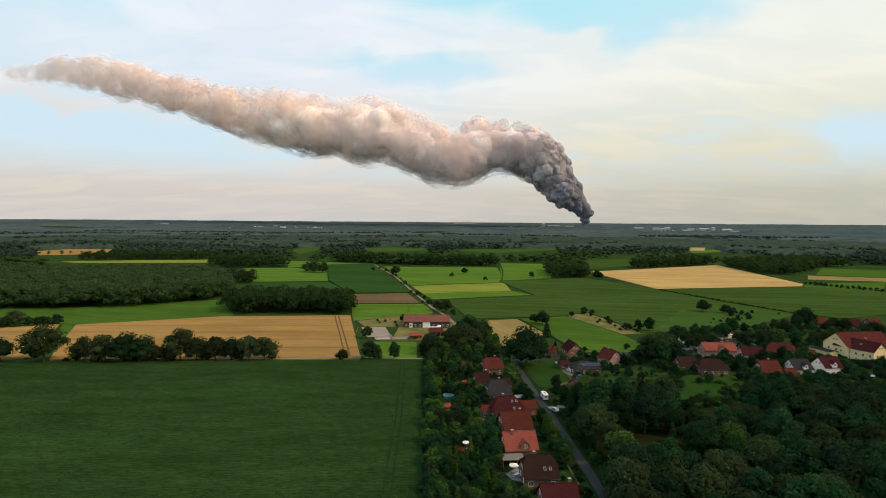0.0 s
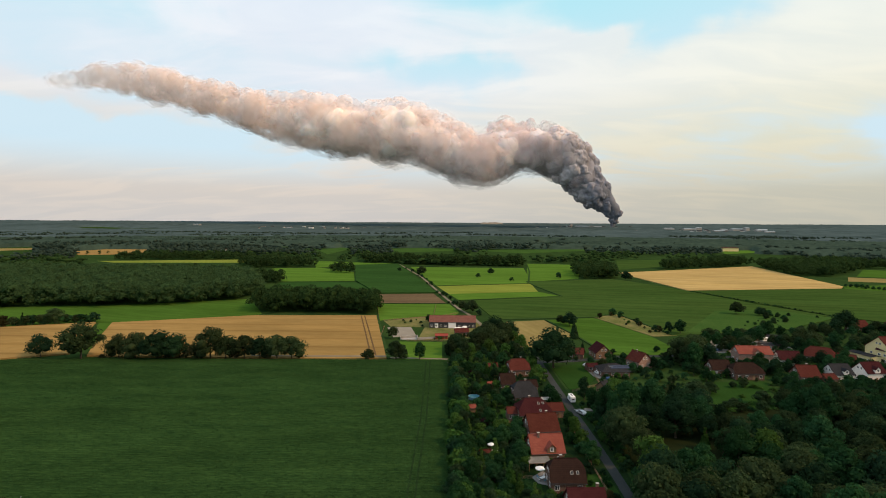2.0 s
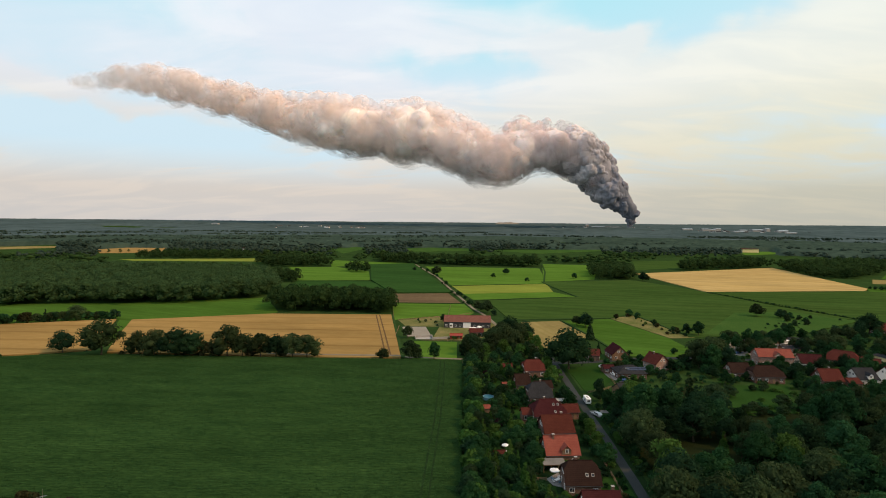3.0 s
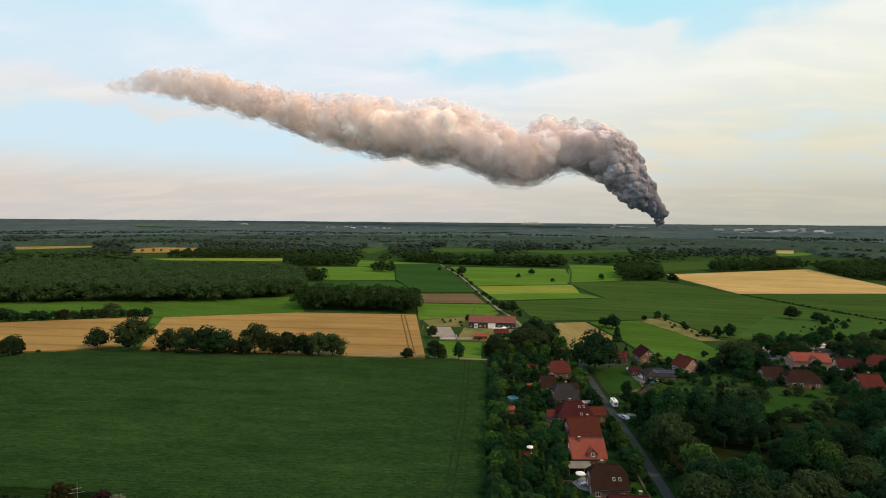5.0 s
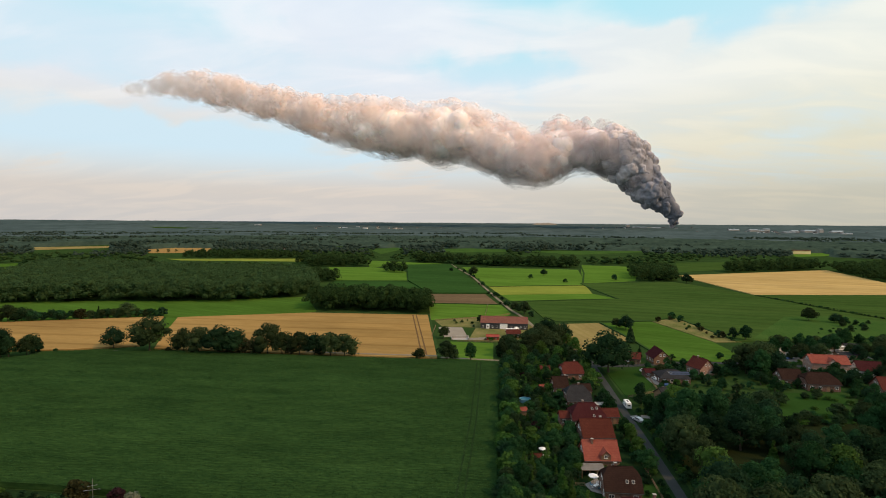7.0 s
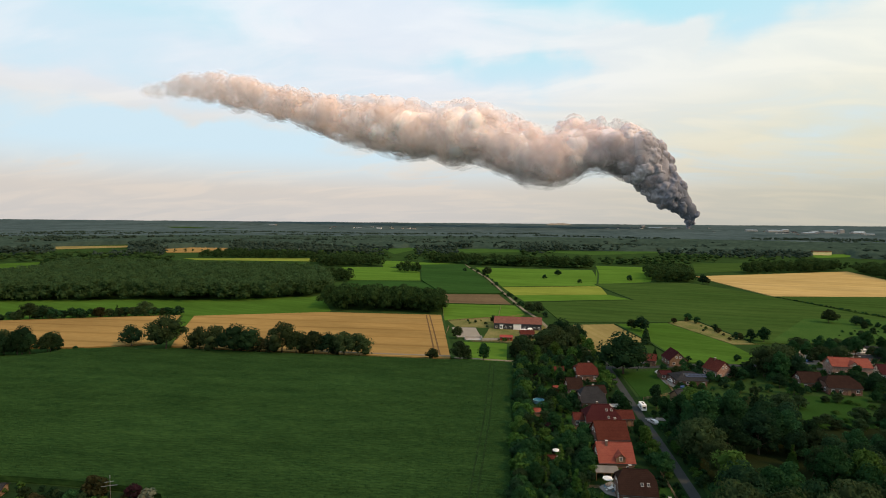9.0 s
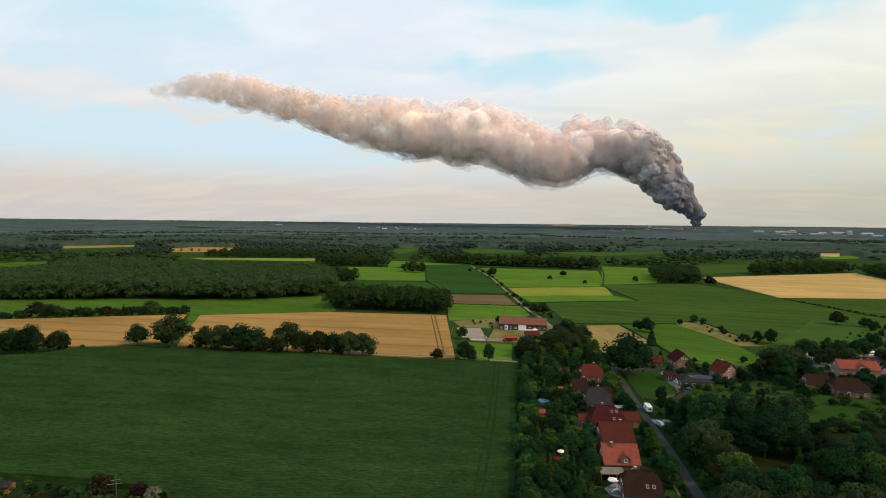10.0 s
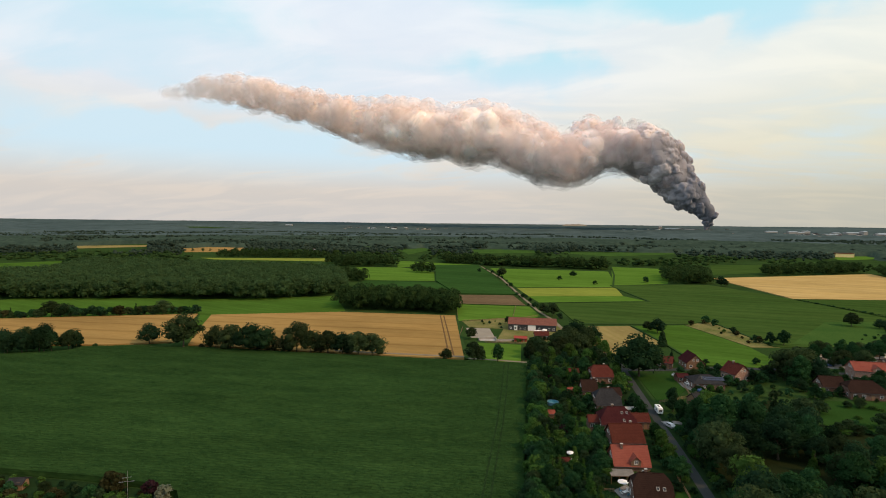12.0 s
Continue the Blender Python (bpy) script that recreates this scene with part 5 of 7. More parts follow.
for x, y in scatter(rng, GARDENS, 190, 1.9, keep_open):
    k = str(rng.choice(["bush", "bush", "tree", "limebush", "thuja", "olive", "copper", "bush", "tree"], p=[0.2, 0.17, 0.16, 0.1, 0.1, 0.1, 0.03, 0.1, 0.04]))
    s = {"bush": 0.9, "limebush": 0.85, "tree": 0.46, "thuja": 0.9, "olive": 0.5, "copper": 0.85}[k] * rng.uniform(0.7, 1.2)
    plant(k, x, y, s, "garden shrubs and small trees")
for x, y, s in ((8.2, 152, 1.25), (11.5, 138, 1.25), (13.5, 133, 1.0), (4, 146, 1.1)):
    plant("thuja", x, y, s, "pointed garden conifers")
# between the houses and the street
for x, y, k, s in ((36.5, 156, "tree", 0.55), (35, 162, "bush", 1.0), (36, 168, "lime", 0.48), (35.5, 176, "lime", 0.52), (34.6, 181, "tree", 0.48), (36, 186, "bush", 0.9), (33.5, 205, "tree", 0.5), (32.5, 212, "bush", 1.3), (33.6, 219, "bush", 1.0), (31, 232, "limebush", 1.2), (29.5, 238, "lime", 0.5), (33.5, 240, "limebush", 1.2), (32.5, 248, "limebush", 1.1), (34.4, 150, "bush", 0.8),
                   (37.5, 143, "bush", 0.6), (38, 135, "bush", 0.6), (15.5, 168, "tree", 0.5), (17, 182, "bush", 1.0), (33, 170, "bush", 0.9), (12.5, 205, "bush", 1.0), (12, 243, "tree", 0.5), (29, 228, "bush", 1.2), (17.5, 236, "bush", 1.0), (34, 128, "bush", 0.8), (40.5, 128, "bush", 0.7), (16, 214, "limebush", 1.0), (18, 202, "bush", 0.7)):
    plant(k, x, y, s, "garden shrubs and small trees")
# the park wood beside the street
PARK_WOOD = [(50, 84), (230, 84), (270, 150), (262, 205), (214, 204), (176, 199), (140, 198), (118, 196), (104, 198), (92, 203), (72, 204), (50, 204), (48.5, 160), (51, 120)]
LOW_WOOD = [(72, 164), (106, 164), (116, 190), (84, 190)]
OPEN = [[(82, 187), (112, 185), (118, 208), (90, 208)], [(50, 148), (72, 150), (78, 170), (70, 174), (52, 170)], [(66, 136), (76, 136), (76, 150), (66, 150)]]
# a dark sheet that holds the park trees' shade as colour
field("woodland_floor", [(47, 80), (260, 80), (290, 150), (270, 232), (205, 240), (135, 236), (116, 206), (92, 205), (90, 236), (56, 226), (46, 205), (47.5, 150)], 0.05, "soil", "leafy earth under the park trees, tree shade in its colour", "ground")
for x, y in scatter(rng, PARK_WOOD, 360, 6.1, OPEN):
    k = str(rng.choice(["tree", "oak", "tree", "lime", "olive", "fir"], p=[0.42, 0.22, 0.2, 0.05, 0.07, 0.04]))
    s = {"tree": 1.0, "oak": 0.9, "lime": 0.95, "olive": 1.0, "fir": 1.0}[k] * rng.uniform(0.78, 1.18) * (0.62 if inside([x], [y], LOW_WOOD)[0] else 1.0)
    plant(k, x, y, s, "trees of the park wood")
for poly, count in (([(47.5, 205), (92, 205), (94, 236), (58, 232), (47, 216)], 52), ([(118, 204), (212, 206), (208, 238), (174, 234), (140, 236), (132, 226)], 90), ([(212, 206), (270, 206), (280, 250), (240, 258), (208, 240)], 50)):
    for x, y in scatter(rng, poly, count, 4.2):
        k = str(rng.choice(["tree", "bush", "oak", "limebush"], p=[0.45, 0.3, 0.15, 0.1]))
        u = (238 - y) / 34
        s = {"tree": 0.40 + 0.25 * u, "bush": 1.2, "oak": 0.36 + 0.25 * u, "limebush": 1.0}[k] * rng.uniform(0.75, 1.1)
        if x < 96:                                   # low growth before the bungalows
            k, s = ("bush", rng.uniform(0.3, 0.6)) if y > 212 else (k, s * 0.75)
        if not near_house(x, y, 2.0):
            plant(k, x, y, s, "young trees at the wood's edge")
for x, y, k, s in ((46.0, 126, "oak", 1.0), (50.0, 137, "oak", 0.9), (45.0, 115, "oak", 1.02), (55, 126, "oak", 0.95), (44.6, 134, "tree", 0.62), (56, 131, "tree", 0.9), (57.5, 141, "tree", 0.8), (62, 124, "oak", 0.95), (47.5, 205, "tree", 0.5), (46.5, 213, "tree", 0.5), (48, 222, "tree", 0.55), (50.5, 196, "tree", 0.75), (47, 188, "tree", 0.55), (48.5, 180, "tree", 0.7)):
    plant(k, x, y, s, "trees of the park wood")
for i in range(16):
    plant("bush", 45.8 + rng.uniform(-0.3, 1.6), 150 + 3.6 * i, rng.uniform(0.35, 0.8), "low shrubs along the street")
for i in range(26):
    yy = 122 + 3.3 * i
    xx = float(np.interp(yy, [p[1] for p in ROAD], [p[0] for p in ROAD]))
    plant(str(rng.choice(["bush", "limebush", "bush"])), xx + rng.uniform(3.0, 5.0), yy, rng.uniform(0.3, 0.75), "low shrubs along the street")
    if i % 2 == 0 and yy < 185:
        plant(str(rng.choice(["bush", "limebush"])), xx - rng.uniform(2.6, 3.8), yy, rng.uniform(0.3, 0.6), "low shrubs along the street")
for x, y in scatter(rng, [(-4, 262), (20, 258), (28, 262), (26, 294), (2, 296), (-12, 284)], 30, 4.2):
    if not near_house(x, y, 2.0):
        k = str(rng.choice(["olive", "tree", "lime", "bush"], p=[0.4, 0.3, 0.15, 0.15]))
        plant(k, x, y, {"olive": 0.7, "tree": 0.6, "lime": 0.6, "bush": 1.2}[k] * rng.uniform(0.75, 1.15), "trees behind the houses")
for hx, hy, t, L, hw in FOOT:
    if L < 8 or hw > 6.3:
        continue
    a = radians(t)
    for k in range(int(L / 1.7)):
        u = -L / 2 + 1.7 * k + rng.uniform(-0.4, 1.2)
        if rng.uniform() < 0.16:
            continue
        v = -hw - rng.uniform(0.9, 2.4)
        px, py = hx + u * math.cos(a) - v * math.sin(a), hy + u * math.sin(a) + v * math.cos(a)
        if near_house(px, py, 0.4) or (17 < px < 24.5 and 141 < py < 151) or abs(px - 40) < 3.5:
            continue
        kind = str(rng.choice(["bush", "bush", "limebush", "olive"]))
        plant(kind, px, py, rng.uniform(0.38, 0.66) * (0.7 if k % 5 == 4 else 1.0) * (0.42 if kind == "olive" else 1.0), "shrubs against house walls")
# taller shrubs by the garden gables of the row
for gx, gy, gs in ((20.3, 124.6, 1.1), (19.9, 129.4, 1.2), (18.6, 157.2, 0.9), (16.6, 161.2, 1.1), (17.6, 172.2, 1.0), (17.0, 177.0, 1.15), (16.4, 206.8, 1.0), (15.6, 212.4, 1.1), (12.0, 223.0, 1.0), (17.0, 246.4, 1.0)):
    plant(str(rng.choice(["bush", "limebush", "bush"])), gx, gy, gs, "shrubs against house walls")
for x, y in scatter(rng, [(88, 200), (119, 203), (134, 243), (107, 241)], 46, 2.4):
    if rng.uniform() < (0.95 if y < 214 or x < 100 else 0.4):
        plant(str(rng.choice(["bush", "limebush", "olive"])), x, y, rng.uniform(0.18, 0.55), "low scrub on the clearing", wide=1.5)
plant("lime", 84, 152, 1.05, label="bright yellow-green tree in the dark wood")
# trees among the hamlet's houses
HAMLET = [(100, 262), (112, 272), (190, 262), (204, 244), (250, 262), (300, 330), (300, 372), (250, 368), (205, 352), (150, 330), (112, 300)]
HAM_KEEP = [[(130, 266), (202, 266), (202, 292), (130, 292)], [(196, 250), (246, 262), (248, 300), (200, 300)], [(112, 290), (128, 284), (170, 286), (170, 300), (112, 300)]]
for x, y in scatter(rng, HAMLET, 120, 6.0, HAM_KEEP):
    if near_house(x, y, 3.0):
        continue
    k = str(rng.choice(["tree", "oak", "bush"], p=[0.4, 0.3, 0.3]))
    plant(k, x, y, {"tree": 0.7, "oak": 0.62, "bush": 1.2}[k] * rng.uniform(0.75, 1.15), "trees between the hamlet's houses")
YARDS = [(100, 240), (135, 236), (205, 238), (206, 296), (135, 296), (100, 290)]
CLEARING = [(92, 205), (117, 207), (133, 242.5), (108, 240)]
for x, y in scatter(rng, YARDS, 130, 3.2, [CLEARING, [(104, 283), (140, 281), (140, 291), (104, 293)]]):
    if near_house(x, y, 1.6):
        continue
    k = str(rng.choice(["tree", "bush", "oak", "limebush"], p=[0.25, 0.45, 0.15, 0.15]))
    plant(k, x, y, {"tree": 0.48, "bush": 0.95, "oak": 0.42, "limebush": 0.8}[k] * rng.uniform(0.65, 1.1), "trees between the hamlet's houses")
STREET_GARDENS = [(46, 238), (95, 238), (96, 280), (84, 279), (62, 268), (46, 262)]
for x, y in scatter(rng, STREET_GARDENS, 44, 3.0, [[(40, 222), (58, 222), (60, 269), (40, 266)]]):
    if near_house(x, y, 1.4):
        continue
    k = str(rng.choice(["bush", "limebush", "tree"], p=[0.6, 0.2, 0.2]))
    plant(k, x, y, {"tree": 0.4, "bush": 0.7, "limebush": 0.65}[k] * rng.uniform(0.6, 1.1), "garden shrubs and small trees")
for x, y, k, s in ((112, 270, "oak", 1.15), (106, 268, "oak", 1.0), (117, 264, "tree", 1.0), (109, 262, "tree", 0.9), (140, 262, "tree", 0.7), (137, 256, "tree", 0.65), (143, 254, "tree", 0.7), (147, 262, "bush", 1.3), (172, 262, "tree", 0.6), (192, 262, "tree", 0.55), (196, 256, "bush", 1.4), (174, 243, "bush", 1.0), (160, 254, "bush", 1.2), (131, 262, "bush", 1.3), (91, 274, "bush", 1.0), (93, 260, "bush", 1.3), (78, 255, "bush", 1.1), (76, 272, "bush", 0.8), (62, 270, "bush", 0.7), (48, 285, "bush", 0.9), (62, 291, "fir", 0.55), (78, 290, "bush", 0.8)):
    plant(k, x, y, s, "trees between the hamlet's houses")
# hedge before the left meadow
for i in range(72):
    u = (i + rng.uniform(-0.3, 0.3)) / 71
    x, y = -258 - 190 * u, 356.5 - 86 * u + rng.uniform(-1.5, 1.5)
    k = str(rng.choice(["bush", "russet", "olive", "oak", "fir"], p=[0.46, 0.10, 0.20, 0.19, 0.05]))
    sz = {"bush": 1.6, "russet": 1.15, "olive": 0.72, "oak": 0.46, "fir": 0.62}[k] * rng.uniform(0.75, 1.2)
    if i in (8, 30, 31, 33, 46):
        k, sz = "oak", rng.uniform(0.7, 0.85)
    plant(k, x, y, sz, "hedge between meadow and wheat", wide=1.1)
# flat strips between fields: rank grass, with ditch shade painted into the dark colour
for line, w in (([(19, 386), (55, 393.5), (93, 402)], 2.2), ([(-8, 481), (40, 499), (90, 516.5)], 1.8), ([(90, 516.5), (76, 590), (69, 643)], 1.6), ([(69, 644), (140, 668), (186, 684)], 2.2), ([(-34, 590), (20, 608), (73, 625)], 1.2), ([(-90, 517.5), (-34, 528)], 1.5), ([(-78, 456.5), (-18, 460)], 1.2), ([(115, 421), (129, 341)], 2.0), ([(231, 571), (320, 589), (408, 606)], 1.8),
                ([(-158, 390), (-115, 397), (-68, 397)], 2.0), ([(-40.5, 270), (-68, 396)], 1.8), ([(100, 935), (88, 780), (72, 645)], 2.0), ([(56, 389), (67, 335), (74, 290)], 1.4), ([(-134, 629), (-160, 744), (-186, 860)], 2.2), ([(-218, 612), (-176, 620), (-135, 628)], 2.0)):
    ribbon("ditch", line, w, 0.62, "ditch_shade", "narrow strip of ditch with rank grass, its shade painted dark", "ditch")
for x, y in scatter(rng, [(95, 400), (114, 418), (130, 342), (116, 338)], 12, 5.0):
    plant(str(rng.choice(["bush", "russet", "limebush"])), x, y, rng.uniform(0.25, 0.7), "bushes on the scrub strip")
for x, y in scatter(rng, [(-52, 377), (-40, 388), (-14, 390), (6, 376), (10, 350), (-30, 358), (-34, 330), (-30, 326), (-48, 356)], 16, 4.0):
    if not near_house(x, y, 2.0) and not (-54 < x < -31 and 322 < y < 356):
        plant(str(rng.choice(["bush", "olive", "limebush"])), x, y, rng.uniform(0.25, 0.6), "shrubs round the farmyard")
for x, y in scatter(rng, [(180, 372), (212, 432), (246, 442), (266, 414), (205, 366)], 16, 4.0):
    plant(str(rng.choice(["bush", "bush", "olive"])), x, y, rng.uniform(0.25, 0.6), "bushes on the meadow")
for i in range(22):
    u = rng.uniform()
    line = ((-110, 868), (-61, 689), (-27, 524), (-8.5, 437))
    k = min(2, int(u * 3))
    f = u * 3 - k
    plant("bush", line[k][0] + (line[k + 1][0] - line[k][0]) * f + rng.choice([-3.0, 3.2]), line[k][1] + (line[k + 1][1] - line[k][1]) * f, rng.uniform(0.3, 0.9), "bushes along the farm track")
# hedge line in the crop fields
for i in range(64):
    u = (i + rng.uniform(-0.5, 0.5)) / 63
    plant("bush", 229 + 48 * u + rng.uniform(-0.6, 0.6), 566 - 143 * u, rng.uniform(0.28, 0.5), "low dark hedge between crops")
for i in range(16):
    u = i / 15
    plant("bush", 428 + 40 * u, 628 - 70 * u, rng.uniform(0.8, 1.2), "hedge beyond the barley field")
# gardens at the near end of the maize
NEAR = [(-152, 104), (-104, 100), (-90, 104), (-90.5, 112), (-95, 117), (-112, 118.5), (-136, 116.5), (-150, 115)]
field("garden_ground", [(-156, 100), (-104, 96), (-84, 100), (-85, 111), (-91, 118), (-100, 120), (-120, 120), (-150, 118.5)], 0.04, "verge", "rank grass of gardens at the field's end, shade in its colour", "ground")
for x, y in scatter(rng, NEAR, 84, 2.2):
    k = str(rng.choice(["bush", "limebush", "olive", "russet"], p=[0.45, 0.25, 0.2, 0.1]))
    plant(k, x, y, {"bush": 1.15, "limebush": 1.15, "olive": 0.5, "russet": 0.75}[k] * rng.uniform(0.45, 0.9) * (0.6 if y > 113 else 1.0), "garden shrubs at the field's end")

# ---------------------------------------------------------------- maize plants
def maize_leaves():
    n = 210000
    r = np.random.default_rng(5)
    x, y = -3 - 327 * r.uniform(0, 1, n) ** 1.35, 88 + 178 * r.uniform(0, 1, n) ** 1.25
    turn = radians(-4)
    v = -x * math.sin(turn) + y * math.cos(turn)
    v = np.round(v / 0.75) * 0.75 + r.normal(scale=0.16, size=n)
    u = x * math.cos(turn) + y * math.sin(turn)
    x, y = u * math.cos(turn) - v * math.sin(turn), u * math.sin(turn) + v * math.cos(turn)
    k = inside(x, y, CORN)
    x, y = x[k], y[k]
    m = len(x)
    z = r.uniform(1.45, 2.15, m)
    a = r.uniform(0, 6.283, m)
    l, w = r.uniform(0.35, 0.65, m), r.uniform(0.06, 0.11, m)
    d, s = np.stack([np.cos(a), np.sin(a)], 1), np.stack([-np.sin(a), np.cos(a)], 1)
    p0 = np.stack([x, y, z], 1)
    tip = np.concatenate([p0[:, :2] + d * l[:, None], (z + r.uniform(-0.25, 0.3, m))[:, None]], 1)
    mid = (p0 + tip) / 2
    mid[:, 2] += 0.15
    side = np.concatenate([s * w[:, None], np.zeros((m, 1))], 1)
    verts = np.stack([p0, mid - side, tip, mid + side], 1).reshape(-1, 3)
    faces = np.arange(m)[:, None] * 4 + np.array([0, 1, 2, 3])
    ob = new("maize_plants", raw_mesh("maize_plants", verts, faces, "corn_blade"))
    return tagged(ob, "arching leaves of standing maize in rows", "maize", kind="stuff")


maize_leaves()
# dark strips on the maize top paint the shade in the wheel gaps
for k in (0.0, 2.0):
    ribbon("wheel_track", [(-20.5 + k, 262), (-18 + k, 220), (-16.2 + k, 185), (-15 + k, 140), (-14 + k, 110)], 0.55, 1.72, "rut_shade", "dark strip painted as shade in a maize wheel track", "wheel track")
for k in (0.0, 2.6):
    ribbon("wheel_track", [(-79.4 + k, 392), (-64 + k, 330), (-49.8 + k, 272)], 0.9, 0.83, "rut", "dark tractor wheel track through the wheat", "wheel track")

# ---------------------------------------------------------------- smoke
def smoke_surface(name, veil, torn=0.45):
    """Smoke: soot-dark by the fire, paler where it has drifted; the outer layers let the sky through."""
    mat = bpy.data.materials.new(name)
    tree, n, l = nodes_of(mat)
    out = n.new("ShaderNodeOutputMaterial")
    coord, sep = n.new("ShaderNodeTexCoord"), n.new("ShaderNodeSeparateXYZ")
    l.new(coord.outputs["Object"], sep.inputs[0])
    age = n.new("ShaderNodeMapRange")
    age.inputs["From Min"].default_value, age.inputs["From Max"].default_value = 1060, -900
    l.new(sep.outputs[0], age.inputs[0])
    tex = n.new("ShaderNodeTexNoise")
    tex.inputs["Scale"].default_value, tex.inputs["Detail"].default_value = 0.004, 5
    l.new(coord.outputs["Object"], tex.inputs["Vector"])
    drift = n.new("ShaderNodeMath")                   # uneven soot
    drift.operation = "MULTIPLY_ADD"
    drift.inputs[1].default_value = 0.16
    l.new(tex.outputs[0], drift.inputs[0])
    back = n.new("ShaderNodeMath")
    back.operation = "SUBTRACT"
    back.inputs[1].default_value = 0.08
    l.new(age.outputs[0], back.inputs[0])
    l.new(back.outputs[0], drift.inputs[2])
    ramp = n.new("ShaderNodeValToRGB")
    e = ramp.color_ramp.elements
    e[0].position, e[0].color = 0.0, (0.13, 0.145, 0.18, 1)
    e[1].position, e[1].color = 1.0, (0.95, 0.855, 0.81, 1)
    for p, c in ((0.06, (0.19, 0.205, 0.25, 1)), (0.12, (0.32, 0.32, 0.36, 1)), (0.20, (0.58, 0.54, 0.56, 1)), (0.32, (0.80, 0.72, 0.72, 1)), (0.46, (0.885, 0.79, 0.765, 1)), (0.62, (0.90, 0.83, 0.82, 1))):
        e.new(p).color = c
    l.new(drift.outputs[0], ramp.inputs[0])
    d, tr, mix = n.new("ShaderNodeBsdfDiffuse"), n.new("ShaderNodeBsdfTranslucent"), n.new("ShaderNodeMixShader")
    mix.inputs[0].default_value = 0.34
    l.new(ramp.outputs[0], d.inputs[0])
    l.new(ramp.outputs[0], tr.inputs[0])
    l.new(d.outputs[0], mix.inputs[1])
    l.new(tr.outputs[0], mix.inputs[2])
    if not veil:
        # dense smoke scatters light inside
        deep = n.new("ShaderNodeBsdfPrincipled")
        l.new(ramp.outputs[0], deep.inputs["Base Color"])
        deep.inputs["Roughness"].default_value, deep.inputs["Specular IOR Level"].default_value = 1.0, 0.0
        deep.inputs["Subsurface Weight"].default_value = 0.6
        deep.inputs["Subsurface Radius"].default_value = (1.0, 0.86, 0.76)
        deep.inputs["Subsurface Scale"].default_value = 60.0
        l.new(deep.outputs[0], out.inputs[0])
        return mat
    tail = n.new("ShaderNodeMapRange")                # thins out along the drift
    tail.interpolation_type = "SMOOTHSTEP"
    tail.inputs["From Min"].default_value, tail.inputs["From Max"].default_value = -3400, -2100
    tail.inputs["To Min"].default_value, tail.inputs["To Max"].default_value = 0.14 * veil, veil
    l.new(sep.outputs[0], tail.inputs[0])
    clear, show = n.new("ShaderNodeBsdfTransparent"), n.new("ShaderNodeMixShader")
    wisp = n.new("ShaderNodeTexNoise")                # torn into shreds
    wisp.inputs["Scale"].default_value, wisp.inputs["Detail"].default_value = 0.006, 6
    wisp.inputs["Roughness"].default_value, wisp.inputs["Distortion"].default_value = 0.55, 0.6
    l.new(coord.outputs["Object"], wisp.inputs["Vector"])
    shred = n.new("ShaderNodeMapRange")
    shred.interpolation_type = "SMOOTHSTEP"
    shred.inputs["From Min"].default_value, shred.inputs["From Max"].default_value = torn - 0.08, torn + 0.10
    l.new(wisp.outputs[0], shred.inputs[0])
    amount = n.new("ShaderNodeMath")
    amount.operation = "MULTIPLY"
    l.new(tail.outputs[0], amount.inputs[0])
    l.new(shred.outputs[0], amount.inputs[1])
    l.new(amount.outputs[0], show.inputs[0])
    l.new(clear.outputs[0], show.inputs[1])
    l.new(mix.outputs[0], show.inputs[2])
    l.new(show.outputs[0], out.inputs[0])
    return mat


# the plume's course: east, height, half-thickness
SPINE = ((1056, 50, 26), (1064, 96, 38), (1076, 150, 54), (1034, 186, 74), (955, 250, 106), (868, 359, 155), (768, 484, 198), (649, 588, 213), (481, 620, 205), (305, 610, 205), (167, 555, 238), (21, 520, 218), (-106, 592, 228), (-274, 652, 245), (-441, 725, 258), (-609, 729, 254), (-776, 748, 213), (-986, 755, 246), (-1194, 808, 230), (-1403, 839, 197), (-1612, 879, 176), (-1819, 960, 156), (-2027, 1000, 148), (-2234, 1073, 156), (-2442, 1117, 156), (-2649, 1160, 139), (-2857, 1171, 115), (-3066, 1149, 85), (-3200, 1142, 70))
SMOKE_Y = 4000.0


def along_plume(r, t0, t1):
    """A random place on the plume's course between two shares of its length: east, height, half-thickness."""
    t = COURSE[-1] * r.uniform(t0, t1)
    return [float(np.interp(t, COURSE, SP[:, k])) for k in range(3)]


SP = np.array(SPINE)
COURSE = np.concatenate([[0], np.cumsum(np.linalg.norm(np.diff(SP[:, :2], axis=0), axis=1))])


def drift_puffs(seed, count, heads=True):
    """Puffs of the whole plume: centre, radius, and how far along it they lie (0 to 1)."""
    r = np.random.default_rng(seed)
    out = []
    for i in range(count):
        u = ((i + r.uniform()) / count) ** 1.2
        t = COURSE[-1] * u
        cx, cz, w = (float(np.interp(t, COURSE, SP[:, k])) for k in range(3))
        q = r.normal(size=3)
        q /= np.linalg.norm(q)
        rad = w * r.uniform(0.42, 0.72)
        off = q * max(0.0, w * 0.94 - rad) * r.uniform(0.4, 1.0) ** 0.5
        if heads and q[2] > 0.2 and u < 0.86 and r.uniform() < 0.45:         # heads swelling out of the upper side
            rad *= r.uniform(0.5, 0.75)
            off = q * (w * 0.98 - rad)
        out.append((cx + off[0] * 1.1, off[1] * 1.25, cz + off[2], rad, w))
    for hx, hz, hr in ((150, 800, 42), (168, 770, 60), (205, 745, 80), (128, 822, 26), (250, 760, 85)):     # a hooked head above the bend
        if heads or hr > 50:
            out.append((hx, 0.0, hz, hr, 120.0))
    return out


